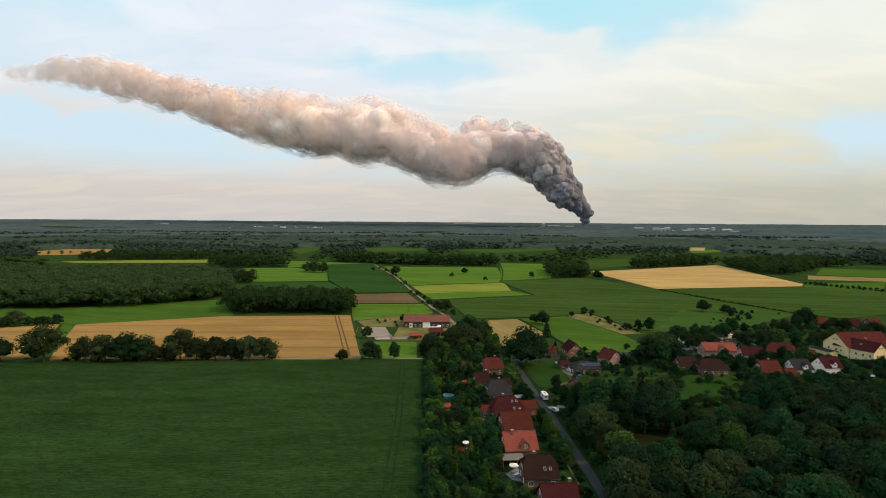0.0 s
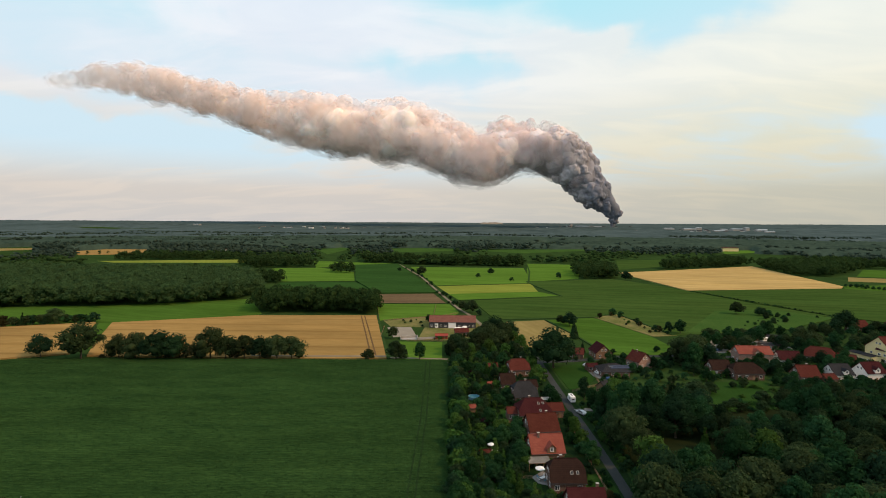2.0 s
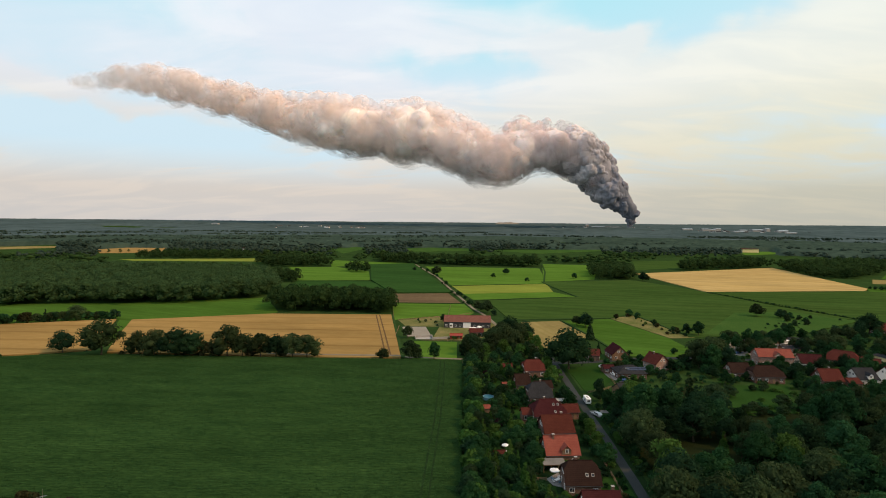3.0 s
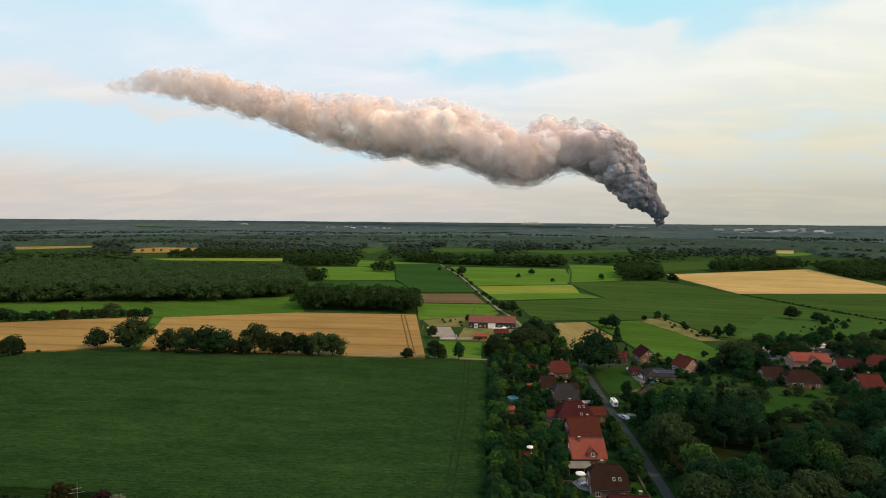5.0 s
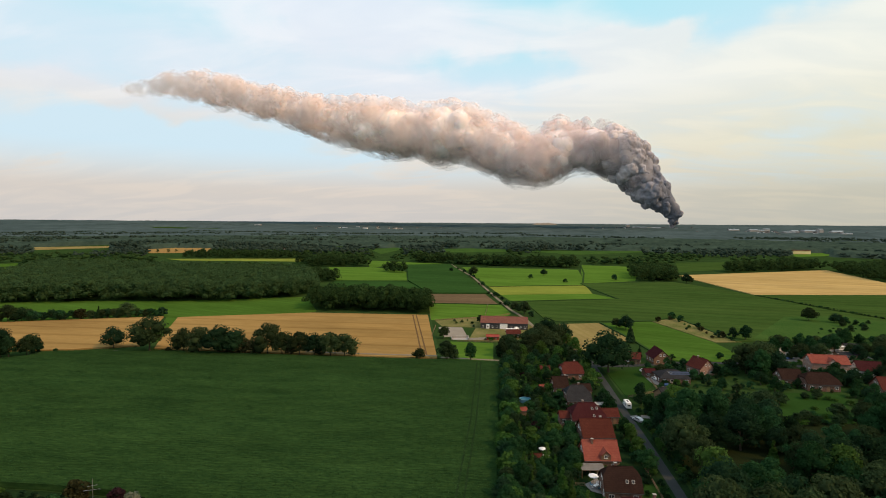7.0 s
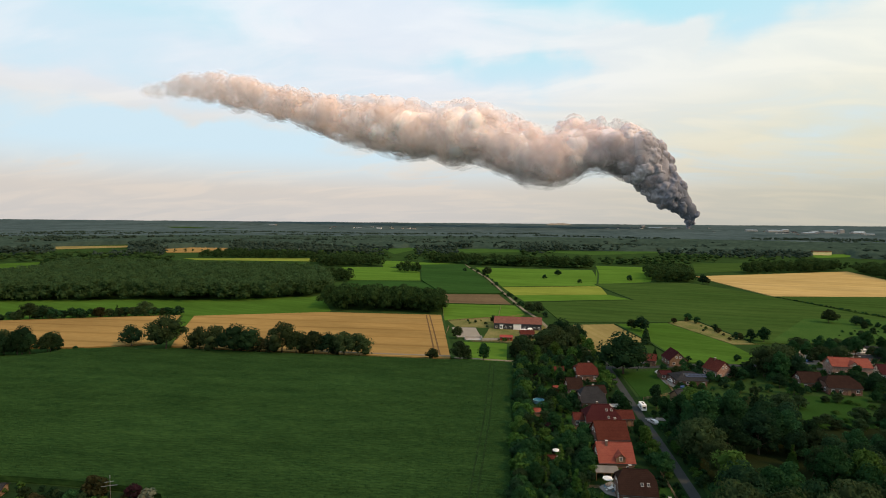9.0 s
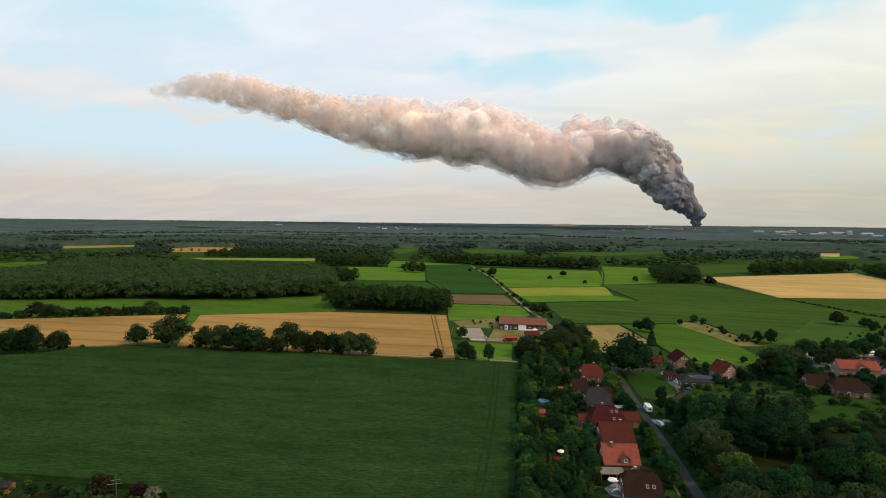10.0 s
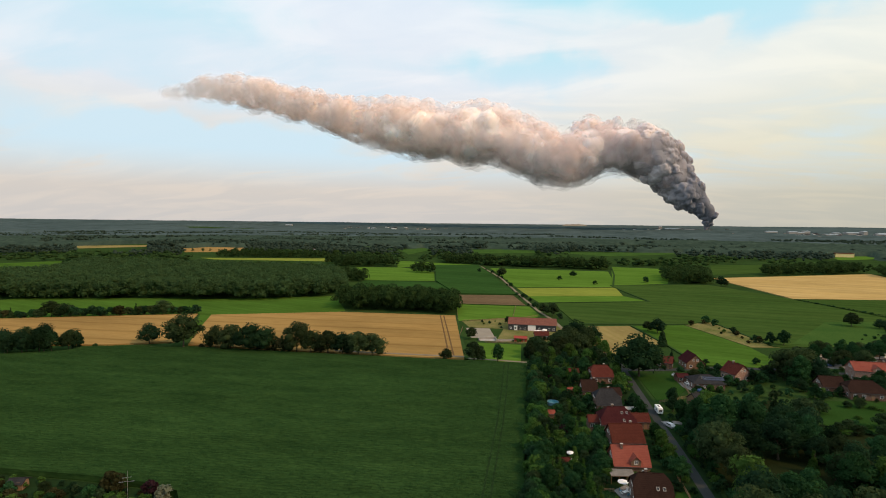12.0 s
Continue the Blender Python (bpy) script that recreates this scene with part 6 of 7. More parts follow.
def plume_layer(name, puffs, swell, voxel, strengths, material, label, soft, after, last=-9e9):
    """One merged skin of the plume, its puffs swollen or shrunk by a share of the plume's half-thickness."""
    sv, sf = ICO2
    vs, fs, n0 = [], [], 0
    for x, y, z, rad, w in puffs:
        rr = rad + swell * w * (1.0 if x > -900 else 1.25)
        if x < last:
            rr -= w * 0.30 * min(1.0, (last - x) / 1200)
        if rr < voxel * 0.9:
            continue
        vs.append(sv * rr + np.array([x, y, z]))
        fs.append(sf + n0)
        n0 += len(sv)
    ob = new(name, raw_mesh(name, np.concatenate(vs), np.concatenate(fs), material))
    ob.parent = plume
    mod = ob.modifiers.new("merge", "REMESH")
    mod.mode, mod.voxel_size, mod.use_smooth_shade = "VOXEL", voxel, True
    sm = ob.modifiers.new("soften", "SMOOTH")
    sm.factor, sm.iterations = 0.5, soft
    for size, strength in strengths:
        tex = bpy.data.textures.new(f"{name}_billow", "CLOUDS")
        tex.noise_scale, tex.noise_depth = size, 3
        mod = ob.modifiers.new("billow", "DISPLACE")
        mod.texture, mod.strength, mod.mid_level, mod.texture_coords = tex, strength, 0.45, "LOCAL"
    sm = ob.modifiers.new("smooth", "SMOOTH")
    sm.factor, sm.iterations = 0.5, after
    ob["label"] = label
    return ob


plume = base("smoke_plume", 0, SMOKE_Y, 0, 0, "huge grey-brown smoke plume drifting from a distant fire", "smoke")
DENSE = smoke_surface("dense_smoke", 0)
plume_layer("plume_core", [p for p in drift_puffs(3, 620, False) if p[0] > -1900], -0.15, 11.0, ((300, 70), (130, 20)), DENSE, "dense billowing grey-brown smoke", 12, 5, -900)
for i, (swell, share, torn) in enumerate(((-0.14, 0.40, 0.38), (-0.10, 0.36, 0.41), (-0.06, 0.32, 0.44), (-0.03, 0.28, 0.46), (0.0, 0.24, 0.48), (0.03, 0.20, 0.50), (0.06, 0.16, 0.51), (0.10, 0.13, 0.52))):
    layer = [p for p in drift_puffs(40 + i, 480) if p[0] < 930 - 45 * i]
    plume_layer("plume_veil", layer, swell, 12.0, ((260 - 14 * i, 66), (110 + 5 * i, 26)), smoke_surface("thin_smoke", share, torn), "thin drifting smoke", 10, 4, -2700)


def crest_puffs(seed, count):
    """Small heads that swell out of the plume's upper side into the sun."""
    r = np.random.default_rng(seed)
    out = []
    for i in range(count):
        cx, cz, w = along_plume(r, 0.11, 0.74)
        a = r.uniform(-0.55, 0.35)
        rad = w * r.uniform(0.13, 0.27)
        reach = w * r.uniform(0.80, 1.0) - 0.6 * rad
        out.append((cx, reach * math.sin(a), cz + reach * math.cos(a), rad, w))
    return out


plume_layer("plume_crest", crest_puffs(23, 270), 0.0, 9.0, ((110, 50), (44, 26)), smoke_surface("crest_smoke", 0.40, 0.43), "pale sunlit heads of smoke", 9, 3)


def stem_puffs(seed, count):
    r = np.random.default_rng(seed)
    out = []
    for i in range(count):
        cx, cz, w = along_plume(r, 0.0, 0.16)
        q = r.normal(size=3)
        q /= np.linalg.norm(q)
        rad = w * r.uniform(0.18, 0.46)
        off = q * max(0.0, w - rad) * r.uniform(0.5, 1.0) ** 0.5
        out.append((cx + off[0] * 1.05, off[1], cz + off[2], rad, w))
    return out


plume_layer("plume_stem", stem_puffs(8, 420), -0.04, 6.0, ((70, 46), (28, 30), (13, 12)), DENSE, "dark knobbly smoke rising from the fire", 8, 4)
scene.cycles.transparent_max_bounces = 64

# ---------------------------------------------------------------- distant works and town
rt = np.random.default_rng(21)
for x, y, w, d, h, m in ((-1934, 3721, 90, 30, 9, "concrete"), (-1164, 3422, 60, 30, 8, "concrete"), (791, 4219, 40, 40, 22, "concrete"), (850, 4100, 190, 40, 9, "concrete"), (940, 3990, 120, 40, 9, "concrete"), (1298, 3557, 120, 40, 12, "concrete"), (1350, 3400, 90, 40, 16, "concrete"), (1395, 3420, 80, 40, 12, "concrete"),
                         (1442, 3451, 60, 40, 18, "concrete"), (1443, 3173, 120, 40, 10, "concrete"), (1583, 3253, 130, 50, 16, "concrete"), (1620, 3220, 40, 40, 24, "concrete"), (1669, 3156, 110, 40, 12, "concrete"), (1629, 2991, 90, 30, 10, "concrete"), (683, 1440, 40, 16, 9, "render_cream"), (900, 1297, 26, 12, 9, "brick_orange"), (-237, 1675, 24, 12, 10, "render_cream"), (-633, 1160, 18, 10, 8, "brick_orange"),
                         (234, 1620, 80, 12, 7, "concrete"), (-560, 1190, 26, 10, 8, "render_white"), (1750, 3300, 100, 40, 11, "concrete"), (1540, 3330, 70, 40, 12, "concrete")):
    z0 = float(land(math.hypot(x, y))) + (4 if y > 2500 else 0)
    w = w * 0.5 if y > 2500 else w
    ob = base("works_hall", x, y, z0, 0, "distant pale industrial hall" if y > 2500 else "distant pale house among trees", "building", "distant buildings")
    part("wall", box_bm(-w / 2, w / 2, -d / 2, d / 2, -10, h), m, ob)
    bm = bmesh.new()
    vv = [bm.verts.new(c) for c in ((-w / 2 - 1, -d / 2 - 1, h), (w / 2 + 1, -d / 2 - 1, h), (w / 2 + 1, d / 2 + 1, h), (-w / 2 - 1, d / 2 + 1, h), (-w / 2 - 1, 0, h + d * 0.08), (w / 2 + 1, 0, h + d * 0.08))]
    for f in ((0, 1, 5, 4), (2, 3, 4, 5), (0, 4, 3), (1, 2, 5), (0, 3, 2, 1)):
        bm.faces.new([vv[i] for i in f])
    bmesh.ops.recalc_face_normals(bm, faces=bm.faces)
    part("roof", bm, "metal" if y > 2500 else "tile_red", ob)

for i in range(70):
    cx, cy, sx, sy = ((1500, 3250, 330, 150), (-1050, 3560, 420, 120), (850, 4050, 260, 90))[i % 3]
    x, y = cx + sx * rt.normal() * 0.6, cy + sy * rt.normal() * 0.7
    w, d, h = rt.uniform(9, 26), rt.uniform(9, 14), rt.uniform(8.5, 12)
    ob = base("town_house", x, y, float(land(math.hypot(x, y))) + 1.5, rt.uniform(-20, 20), "distant pale town house among trees", "building", "distant buildings")
    part("wall", box_bm(-w / 2, w / 2, -d / 2, d / 2, -4, h), str(rt.choice(["render_white", "concrete", "concrete"])), ob)
    bm = bmesh.new()
    vv = [bm.verts.new(c) for c in ((-w / 2, -d / 2, h), (w / 2, -d / 2, h), (w / 2, d / 2, h), (-w / 2, d / 2, h), (-w / 2, 0, h + 3), (w / 2, 0, h + 3))]
    for f in ((0, 1, 5, 4), (2, 3, 4, 5), (0, 4, 3), (1, 2, 5), (0, 3, 2, 1)):
        bm.faces.new([vv[i] for i in f])
    bmesh.ops.recalc_face_normals(bm, faces=bm.faces)
    part("roof", bm, "tile_grey", ob)

# ---------------------------------------------------------------- vehicles


def wheel(parent, x, y, r, w=0.2):
    bm = bmesh.new()
    rod(bm, (x, y - w / 2, r), (x, y + w / 2, r), r, r, 14)
    t = part("wheel", bm, "rubber", parent)
    bm = bmesh.new()
    rod(bm, (x, y - w / 2 - 0.01, r), (x, y + w / 2 + 0.01, r), r * 0.62, r * 0.62, 10)
    part("rim", bm, "metal", t)


def loft(profile, half):
    """A body with the side profile given (x, z), narrowed towards the top."""
    bm = bmesh.new()
    top = max(z for _, z in profile)
    sides = []
    for sy in (-1, 1):
        sides.append([bm.verts.new((x, sy * half * (1.0 if z < top * 0.62 else 0.84), z)) for x, z in profile])
    bm.faces.new(sides[0])
    bm.faces.new(sides[1])
    n = len(profile)
    for i in range(n):
        bm.faces.new((sides[0][i], sides[0][(i + 1) % n], sides[1][(i + 1) % n], sides[1][i]))
    bmesh.ops.recalc_face_normals(bm, faces=bm.faces)
    bmesh.ops.bevel(bm, geom=bm.edges[:], offset=0.05, segments=1, affect="EDGES")
    return bm


def car(x, y, turn, paint, label, z=0.08):
    ob = base("car", x, y, z, turn, label, "car", "parked vehicles")
    part("body", loft([(-2.1, 0.3), (2.1, 0.3), (2.15, 0.72), (1.2, 0.92), (0.55, 1.44), (-1.25, 1.46), (-1.95, 0.98), (-2.15, 0.9)], 0.87), paint, ob)
    part("windscreen", loft([(1.14, 0.95), (0.60, 1.38), (0.50, 1.38), (1.02, 0.95)], 0.80), "glass", ob)
    part("rear_window", loft([(-1.86, 1.02), (-1.28, 1.40), (-1.2, 1.40), (-1.75, 1.02)], 0.78), "glass", ob)
    for sy in (-1, 1):
        part("side_window", box_bm(-1.3, 0.75, sy * 0.80 - 0.03, sy * 0.80 + 0.03, 0.98, 1.32, bevel=0.02), "glass", ob)
        part("headlight", box_bm(2.02, 2.14, sy * 0.62 - 0.16, sy * 0.62 + 0.16, 0.6, 0.74, bevel=0.02), "paint_white", ob)
        for wx in (-1.32, 1.32):
            wheel(ob, wx, sy * 0.78, 0.31)
    return ob


def motorhome(x, y, turn, label):
    ob = base("motorhome", x, y, 0.08, turn, label, "motorhome", "parked vehicles")
    ob.scale = (0.86, 0.86, 0.86)
    part("cabin", box_bm(-3.2, 1.7, -1.1, 1.1, 0.5, 2.95, bevel=0.12), "paint_white", ob)
    part("alcove", loft([(1.6, 1.95), (2.7, 2.05), (2.6, 2.75), (1.6, 2.92)], 1.05), "paint_white", ob)
    part("cab", loft([(1.65, 0.45), (3.4, 0.45), (3.45, 1.0), (2.75, 1.2), (2.35, 1.98), (1.65, 2.0)], 0.98), "paint_white", ob)
    part("windscreen", loft([(2.80, 1.22), (2.44, 1.92), (2.36, 1.92), (2.70, 1.22)], 0.88), "glass", ob)
    for sy in (-1, 1):
        part("side_window", box_bm(-1.6, -0.4, sy * 1.1 - 0.02, sy * 1.1 + 0.02, 1.5, 2.1), "glass", ob)
        part("stripe", box_bm(-3.1, 1.6, sy * 1.1 - 0.012, sy * 1.1 + 0.012, 1.05, 1.18), "car_blue", ob)
        for wx in (-1.9, 2.5):
            wheel(ob, wx, sy * 0.95, 0.34, 0.22)
    part("roof_hatch", box_bm(-1.6, -0.9, -0.35, 0.35, 2.95, 3.08, bevel=0.03), "paint_dark", ob)
    part("roof_hatch", box_bm(-0.2, 0.5, -0.35, 0.35, 2.95, 3.08, bevel=0.03), "glass", ob)
    part("rear_window", box_bm(-3.23, -3.18, -0.6, 0.6, 1.5, 2.2), "glass", ob)
    return ob


def caravan(x, y, turn, label):
    ob = base("caravan", x, y, 0.05, turn, label, "caravan", "parked vehicles")
    part("body", loft([(-2.4, 0.5), (2.2, 0.5), (2.5, 1.2), (2.1, 2.45), (-2.2, 2.55), (-2.5, 1.3)], 1.1), "paint_white", ob)
    for sy in (-1, 1):
        part("window", box_bm(-0.7, 0.9, sy * 1.09 - 0.03, sy * 1.09 + 0.03, 1.4, 1.95), "glass", ob)
        wheel(ob, -0.1, sy * 0.95, 0.32)
    bm = bmesh.new()
    rod(bm, (2.2, 0, 0.45), (3.5, 0, 0.45), 0.05, 0.05, 6)
    part("drawbar", bm, "metal", ob)
    return ob


motorhome(40.9, 210.6, 95, "white motorhome parked beside the street")
car(42.0, 196.4, 118, "car_silver", "silver car parked across a driveway")
ribbon("driveway", [(40.5, 200.0), (44.5, 201.5), (48, 201.0)], 2.8, 0.075, "paving", "short grey driveway off the street", "driveway")
field("driveway", [(56.5, 258.5), (63.5, 259.5), (66, 243), (61.5, 239.5), (57.5, 246)], 0.10, "paving", "paved yard before a bungalow", "driveway")
car(58.6, 263.0, 10, "car_silver", "silver car parked by the side street")
car(60.6, 250.6, 100, "paint_white", "white car parked on a paved yard")
car(63.2, 242.0, 70, "car_blue", "dark blue car parked beside a bungalow")
for i, (cx, cy, tn) in enumerate(((143.0, 309.5, 40), (148.8, 312.0, 15), (144.0, 320.0, 10), (159.5, 319.5, 170), (177.5, 327.5, 20), (152.0, 305.0, 80))):
    caravan(cx, cy, tn, "white caravan parked on a grassy yard")
for cx, cy, tn, pt, lb in ((138.5, 300.5, 20, "car_blue", "blue car parked by the caravans"), (166.5, 318.0, 60, "car_silver", "silver car parked by the caravans"), (199.0, 243.0, 30, "paint_white", "white car parked by the cream building"), (204.0, 246.0, 30, "car_silver", "silver car parked by the cream building"), (209.0, 243.0, 120, "car_red", "red car parked by the cream building")):
    car(cx, cy, tn, pt, lb)
field("yard", [(132, 296), (182, 300), (186, 330), (138, 326)], 0.06, "paving", "grey yard with parked caravans", "yard")
for hx, hy, tn, L in ((156.0, 330.0, 4, 12.0), (170.0, 332.0, 0, 14.0), (186.0, 330.0, -8, 12.0), (170.0, 308.0, 4, 12.0)):
    house(hx, hy, tn, L, 3.0, 2.6, 3.6, "tile_grey", "wood", "low dark-roofed shed on a yard", ends=0, name="shed", category="shed")

# ---------------------------------------------------------------- solar panels
for i in range(5):
    for j in range(2):
        p = part("solar_panel", box_bm(-0.82, 0.82, -0.5, 0.5, 0.05, 0.10), "solar", KSOLAR)
        yy = -1.5 - 1.1 * j
        p.matrix_basis = Matrix.Translation((1.0 + 1.75 * i - 2.0, yy - 0.4, 5.4 - (2.5 / 5.4) * abs(yy - 0.4) + 0.02)) @ Matrix.Rotation(math.atan(2.5 / 5.4), 4, "X")

# ---------------------------------------------------------------- garden things


def parasol(x, y, label, r=1.6):
    ob = base("parasol", x, y, 0.08, 0, label, "parasol")
    bm = bmesh.new()
    rod(bm, (0, 0, 0), (0, 0, 2.55), 0.03, 0.025, 8)
    part("pole", bm, "wood", ob)
    bm = bmesh.new()
    rod(bm, (0, 0, 0), (0, 0, 0.12), 0.28, 0.26, 12)
    part("base_plate", bm, "concrete", ob)
    bm = bmesh.new()
    tip = bm.verts.new((0, 0, 2.62))
    ring = [bm.verts.new((r * math.cos(2 * math.pi * i / 8), r * math.sin(2 * math.pi * i / 8), 2.15)) for i in range(8)]
    hem = [bm.verts.new((v.co.x * 1.01, v.co.y * 1.01, 1.98)) for v in ring]
    for i in range(8):
        bm.faces.new((tip, ring[i], ring[(i + 1) % 8]))
        bm.faces.new((ring[i], hem[i], hem[(i + 1) % 8], ring[(i + 1) % 8]))
    part("canopy", bm, "paint_white", ob, "pale cream cloth canopy")
    for i in range(8):
        bm = bmesh.new()
        a = 2 * math.pi * i / 8
        rod(bm, (0, 0, 2.55), (r * math.cos(a), r * math.sin(a), 2.12), 0.012, 0.01, 5)
        part("rib", bm, "metal", ob)


def garden_table(x, y, turn, label):
    ob = base("garden_table", x, y, 0.1, turn, label, "table")
    part("tabletop", box_bm(-0.9, 0.9, -0.45, 0.45, 0.70, 0.75, bevel=0.02), "paint_white", ob)
    for sx in (-0.8, 0.8):
        for sy in (-0.36, 0.36):
            bm = bmesh.new()
            rod(bm, (sx, sy, 0), (sx, sy, 0.7), 0.025, 0.025, 6)
            part("leg", bm, "metal", ob)


def garden_chair(x, y, turn, mat, label):
    ob = base("garden_chair", x, y, 0.1, turn, label, "chair", "chairs on a terrace")
    part("seat", box_bm(-0.27, 0.27, -0.27, 0.27, 0.40, 0.46, bevel=0.02), mat, ob)
    b = part("backrest", box_bm(-0.27, 0.27, -0.03, 0.03, 0.0, 0.62, bevel=0.02), mat, ob)
    b.matrix_basis = pose(0, 0.27, 0.44, -14)
    for sx in (-0.23, 0.23):
        for sy in (-0.23, 0.23):
            bm = bmesh.new()
            rod(bm, (sx, sy, 0), (sx, sy, 0.4), 0.02, 0.02, 6)
            part("leg", bm, "metal", ob)


field("terrace", [(18.0, 146.0), (21.6, 150.0), (23.6, 146.4), (21.8, 141.6), (19.4, 142.6)], 0.11, "paving", "pale paved garden terrace", "terrace")
parasol(20.4, 147.0, "round cream parasol over a terrace", 1.4)
garden_table(20.8, 144.6, 40, "white garden table on a terrace")
for i in range(5):
    a = i * 1.257
    garden_chair(20.8 + 1.35 * math.cos(a), 144.6 + 1.25 * math.sin(a), math.degrees(a) - 90, "paint_white" if i % 2 else "paint_blue", "pale garden chair on a terrace")


def veranda(x, y, turn, label):
    """A pale sloping garden roof on posts, set against a house."""
    ob = base("veranda", x, y, 0.0, turn, label, "veranda")
    bm = bmesh.new()
    vv = [bm.verts.new(c) for c in ((-3.2, -1.7, 2.35), (3.2, -1.7, 2.35), (3.2, 1.5, 2.85), (-3.2, 1.5, 2.85))]
    bm.faces.new(vv)
    bmesh.ops.solidify(bm, geom=bm.faces[:], thickness=0.1)
    part("roof", bm, "concrete", ob, "pale sheet roof")
    part("beam", box_bm(-3.2, 3.2, -1.62, -1.5, 2.12, 2.26), "wood", ob)
    for px in (-3.1, -1.0, 1.0, 3.1):
        part("post", box_bm(px - 0.06, px + 0.06, -1.62, -1.5, 0, 2.14), "wood", ob)
    for px in (-2.8, -1.2, 0.4, 2.0):
        part("rafter", box_bm(px - 0.04, px + 0.04, -1.6, 1.4, 2.18, 2.26), "wood", ob)


veranda(20.6, 151.6, 8, "pale veranda roof against the orange-roofed house")
field("terrace", [(5.6, 160.6), (9.6, 160.6), (9.6, 164.4), (5.6, 164.4)], 0.11, "soil", "small dark garden terrace", "terrace")
parasol(7.6, 162.4, "round cream parasol over a garden seat", 1.2)
garden_table(8.6, 161.2, 0, "white garden table on a terrace")


def round_pool(x, y, r, label):
    ob = base("garden_pool", x, y, 0.02, 0, label, "pool")
    bm = bmesh.new()
    n = 28
    rings = [[bm.verts.new((q * math.cos(2 * math.pi * i / n), q * math.sin(2 * math.pi * i / n), z)) for i in range(n)] for q, z in ((r, 0), (r, 1.2), (r - 0.14, 1.2), (r - 0.14, 0.2))]
    for a, b in zip(rings, rings[1:]):
        for i in range(n):
            bm.faces.new((a[i], a[(i + 1) % n], b[(i + 1) % n], b[i]))
    part("pool_wall", bm, "paint_blue", ob, "blue pool wall")
    bm = bmesh.new()
    bmesh.ops.create_circle(bm, cap_ends=True, segments=n, radius=r - 0.15, matrix=Matrix.Translation((0, 0, 1.02)))
    part("water", bm, "water", ob)
    bm = bmesh.new()
    for sx in (-0.22, 0.22):
        rod(bm, (r + 0.05, sx, 0), (r + 0.05, sx, 1.7), 0.025, 0.025, 6)
    for z in (0.35, 0.7, 1.05):
        rod(bm, (r + 0.05, -0.22, z), (r + 0.05, 0.22, z), 0.02, 0.02, 6)
    part("ladder", bm, "metal", ob)


round_pool(2.6, 211.0, 2.2, "round blue above-ground garden pool")
house(1.4, 196.0, 10, 3.8, 1.8, 2.0, 2.9, "tile_orange", "wood", "small garden shed with an orange-red roof", ends=0, name="shed", category="shed")
house(29.6, 206.5, 10, 6.0, 1.7, 2.3, 2.7, "concrete", "wood", "flat pale-roofed carport between houses", ends=0, door=False, name="carport", category="carport")
house(69.0, 143.5, 20, 7.0, 2.6, 2.3, 3.6, "tile_grey", "wood", "dark-roofed hut under park trees", ends=0, name="hut", category="shed")
house(5.5, 157.0, 10, 3.4, 1.6, 2.0, 2.8, "tile_rust", "wood", "small brown garden shed among shrubs", ends=0, name="shed", category="shed")
house(-132.5, 113.6, 20, 4.2, 1.9, 1.9, 2.7, "tile_grey", "wood", "small grey-roofed shed at the field's end", ends=0, name="shed", category="shed")
house(9.6, 228.4, 20, 2.6, 1.2, 1.2, 1.9, "tile_orange", "paint_red", "small orange-red play hut on a lawn", ends=0, door=False, name="play_hut", category="play hut")


def fence(x0, y0, x1, y1, label, height=1.1, mat="wood"):
    L = math.hypot(x1 - x0, y1 - y0)
    ob = base("fence", x0, y0, 0, math.degrees(math.atan2(y1 - y0, x1 - x0)), label, "fence", "garden fences")
    n = max(2, int(L / 2.4))
    for i in range(n + 1):
        part("post", box_bm(L * i / n - 0.05, L * i / n + 0.05, -0.05, 0.05, -0.2, height), mat, ob)
    for z in (0.35, 0.7, 1.0):
        part("rail", box_bm(0, L, -0.03, 0.03, z * height - 0.05, z * height + 0.05), mat, ob)


for q in ((-60, 376, -20, 397), (-20, 397, -8, 412), (-78, 455, -64, 380), (-53, 321, -56, 354), (-36, 312, -13, 313), (43.5, 222, 57.5, 232), (57.5, 232, 58.5, 266), (-26, 399, -27.5, 455)):
    fence(*q, "weathered wooden paddock fence")
for q in ((3, 183, 16, 186), (3, 205, 14, 208), (4, 169, 16, 170), (4, 240, 14, 241), (6, 143, 18, 145), (36.8, 134, 36.2, 152), (36.0, 154, 35.6, 180)):
    fence(*q, "low wooden garden fence", 1.0)

# farm: yard wall, gates, trailer
def yard_wall(x0, y0, x1, y1, h, label):
    L = math.hypot(x1 - x0, y1 - y0)
    ob = base("yard_wall", x0, y0, 0, math.degrees(math.atan2(y1 - y0, x1 - x0)), label, "wall", "farm walls")
    part("wall_panel", box_bm(0, L, -0.15, 0.15, -0.2, h, bevel=0.02), "concrete", ob)
    part("coping", box_bm(-0.05, L + 0.05, -0.2, 0.2, h, h + 0.08), "concrete", ob)


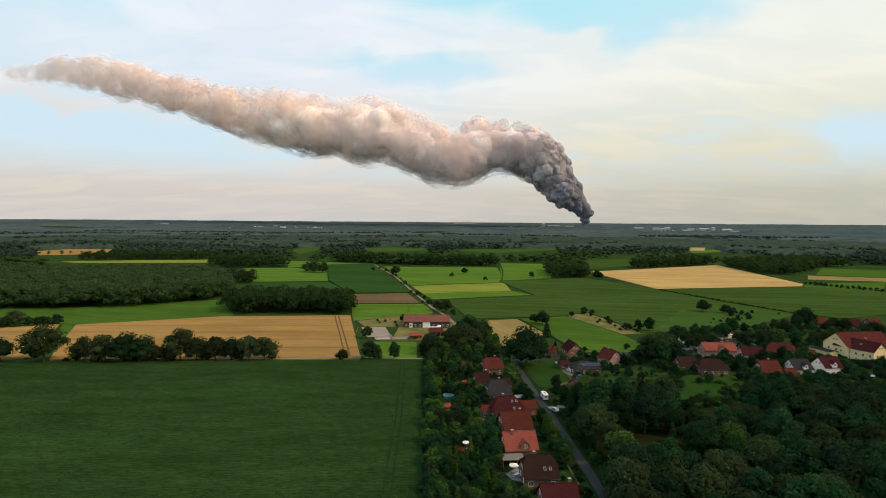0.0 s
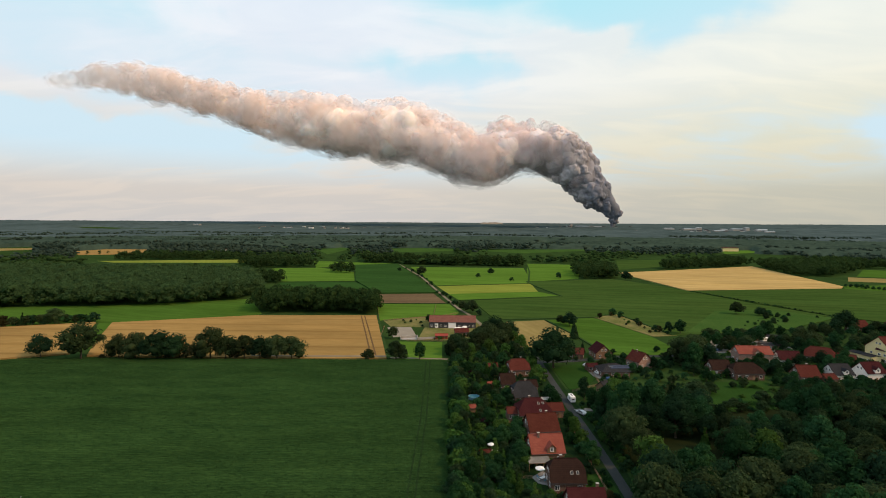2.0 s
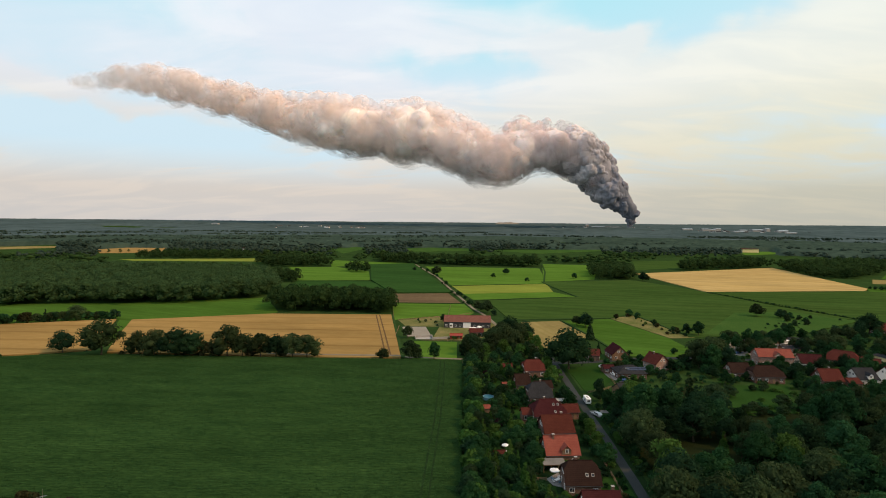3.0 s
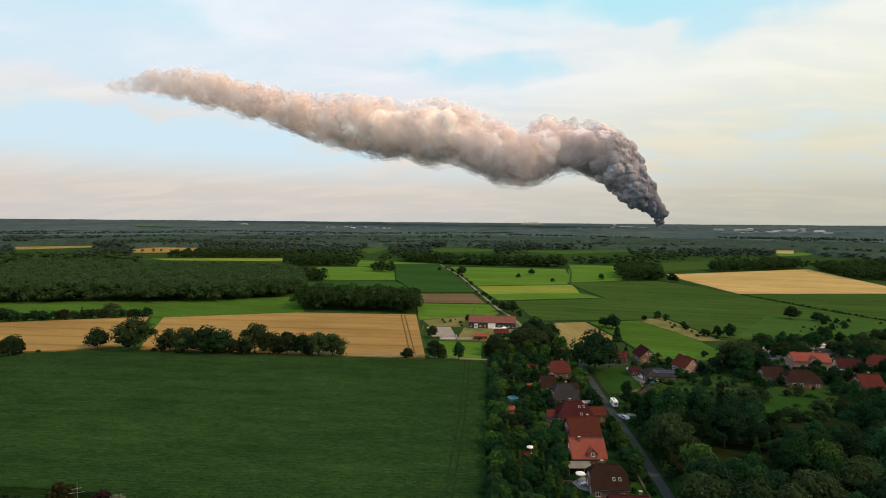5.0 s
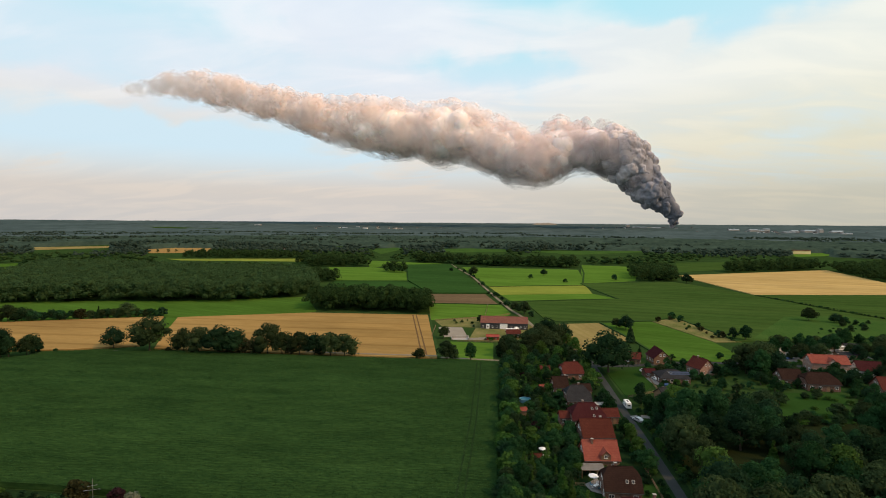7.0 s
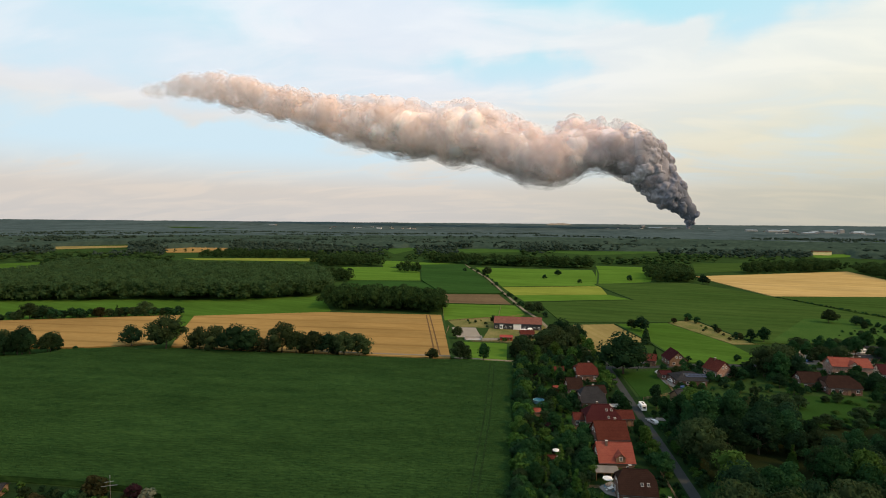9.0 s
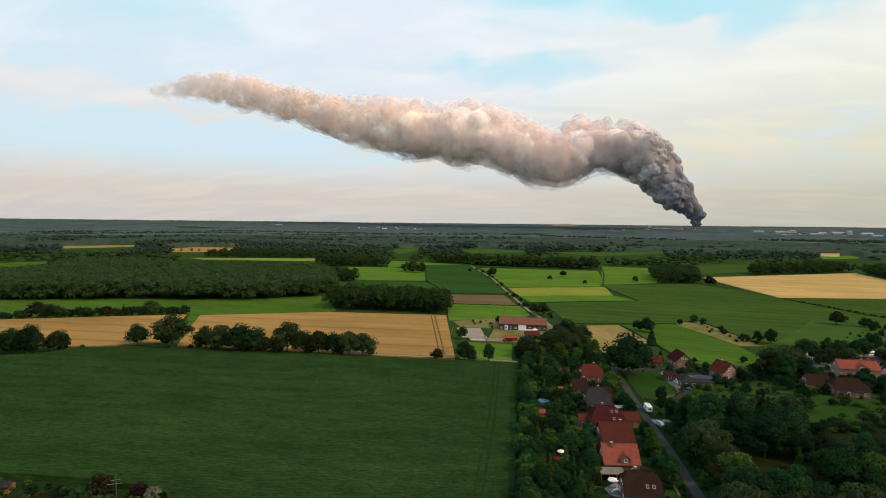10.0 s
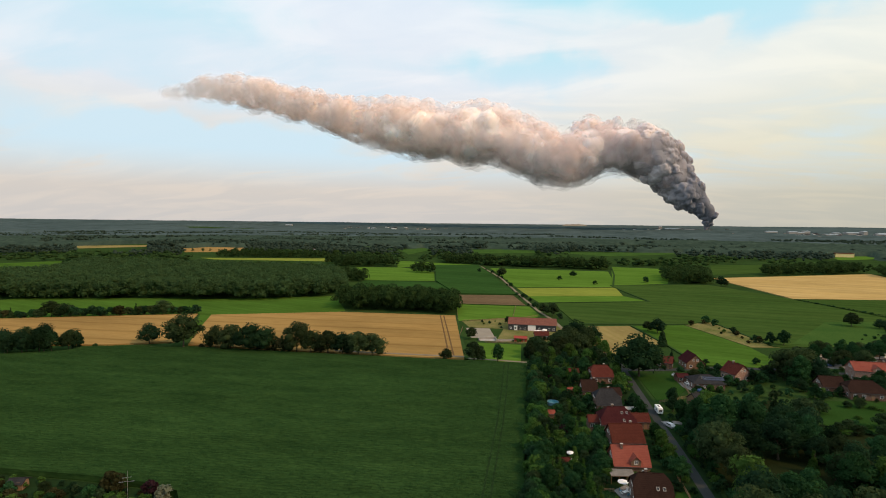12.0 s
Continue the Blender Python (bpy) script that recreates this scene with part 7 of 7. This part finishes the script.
for q in ((-41.0, 320.5, -31.0, 324.0), (-31.0, 324.0, -30.0, 316.5), (-30, 316.5, -19, 320.0), (-41, 320.5, -40, 316)):
    yard_wall(*q, 1.3, "pale concrete silage wall in the farmyard")
field("silage_slab", [(-40.5, 320.2), (-31.3, 323.4), (-30.4, 317.0), (-39.6, 316.2)], 0.14, "concrete", "pale concrete slab in the farmyard", "slab")
for gx, w, h in ((-21.0, 2.2, 3.0), (-10.6, 5.0, 3.6)):
    ob = base("barn_gate", gx, 353.75, 0.1, 1, "white sliding gate on the farm barn", "gate")
    part("gate_panel", box_bm(-w / 2, w / 2, -0.06, 0.06, 0.0, h, bevel=0.02), "paint_white", ob)
    part("gate_rail", box_bm(-w / 2 - 0.6, w / 2 + 0.6, -0.10, 0.02, h, h + 0.14), "metal", ob)
caravan(-6.5, 344.0, 10, "white trailer parked in the farmyard")
caravan(-2.5, 347.5, 70, "white trailer parked in the farmyard")


def mast(x, y, label):
    ob = base("antenna_mast", x, y, 0, 18, label, "mast")
    bm = bmesh.new()
    rod(bm, (0, 0, -0.2), (0, 0, 7.0), 0.06, 0.05, 8)
    part("pole", bm, "metal", ob)
    for z, r in ((4.2, 2.1), (5.2, 1.2)):
        bm = bmesh.new()
        rod(bm, (-r, 0, z), (r * 0.8, 0, z + 0.25), 0.05, 0.05, 6)
        part("cross_arm", bm, "metal", ob)


mast(-101.3, 115.2, "grey metal mast with cross arms in a garden")


def spoil_heap(x, y, half, height, label):
    """A long pale heap with a level top and uneven flanks."""
    bm = bmesh.new()
    n, m = 40, 8
    z0 = float(land(math.hypot(x, y)))
    grid = []
    for i in range(n + 1):
        u = -1 + 2 * i / n
        row = []
        for j in range(m + 1):
            v = -1 + 2 * j / m
            h = max(0.0, min(1.0, (1 - abs(u)) * 2.6)) * max(0.0, 1 - v * v)
            h *= 0.86 + 0.25 * noise.noise((u * 4, v * 2, 1.7))
            row.append(bm.verts.new((u * half, v * half * 0.35, h * height)))
        grid.append(row)
    for i in range(n):
        for j in range(m):
            bm.faces.new((grid[i][j], grid[i + 1][j], grid[i + 1][j + 1], grid[i][j + 1]))
    ob = mesh_object("spoil_heap", bm, "sand")
    ob.location = (x, y, z0 + 2)
    return tagged(ob, label, "hill")


spoil_heap(192, 4700, 125, 26, "long pale spoil heap on the horizon")

# shrubs and small trees that hide the lower walls of the village


def near_way(x, y, margin):
    """Whether a place is within margin of a street's middle line."""
    side = [(36.5, 270), (51.5, 273), (83.9, 284), (107.7, 288), (140, 287), (175, 268), (200, 252), (214, 236)]
    for line in (ROAD, side):
        for (x0, y0), (x1, y1) in zip(line, line[1:]):
            f = ((x - x0) * (x1 - x0) + (y - y0) * (y1 - y0)) / ((x1 - x0) ** 2 + (y1 - y0) ** 2)
            f = min(1.0, max(0.0, f))
            if math.hypot(x - x0 - f * (x1 - x0), y - y0 - f * (y1 - y0)) < margin:
                return True
    return False


for x, y in scatter(rng, [(6, 118), (37, 118), (35, 200), (33, 262), (4, 258), (6, 190)], 210, 2.1):
    if near_house(x, y, 0.9) or near_way(x, y, 3.6) or (15 < x < 25 and 139 < y < 152):
        continue
    k = str(rng.choice(["bush", "limebush", "olive", "russet"], p=[0.55, 0.2, 0.15, 0.1]))
    plant(k, x, y, {"bush": 0.62, "limebush": 0.55, "olive": 0.34, "russet": 0.5}[k] * rng.uniform(0.6, 1.2) * (0.62 if 16 < x < 34 else 1.0), "garden shrubs and small trees")
for x, y in scatter(rng, [(44, 226), (100, 240), (135, 238), (205, 240), (230, 262), (300, 335), (250, 330), (205, 300), (110, 300), (46, 262)], 150, 3.6, [CLEARING]):
    if near_house(x, y, 1.2) or near_way(x, y, 4.0) or (40 < x < 60 and y < 269):
        continue
    k = str(rng.choice(["bush", "tree", "olive", "oak"], p=[0.6, 0.2, 0.1, 0.1]))
    plant(k, x, y, {"bush": 0.95, "tree": 0.45, "olive": 0.5, "oak": 0.4}[k] * rng.uniform(0.65, 1.2), "trees between the hamlet's houses")
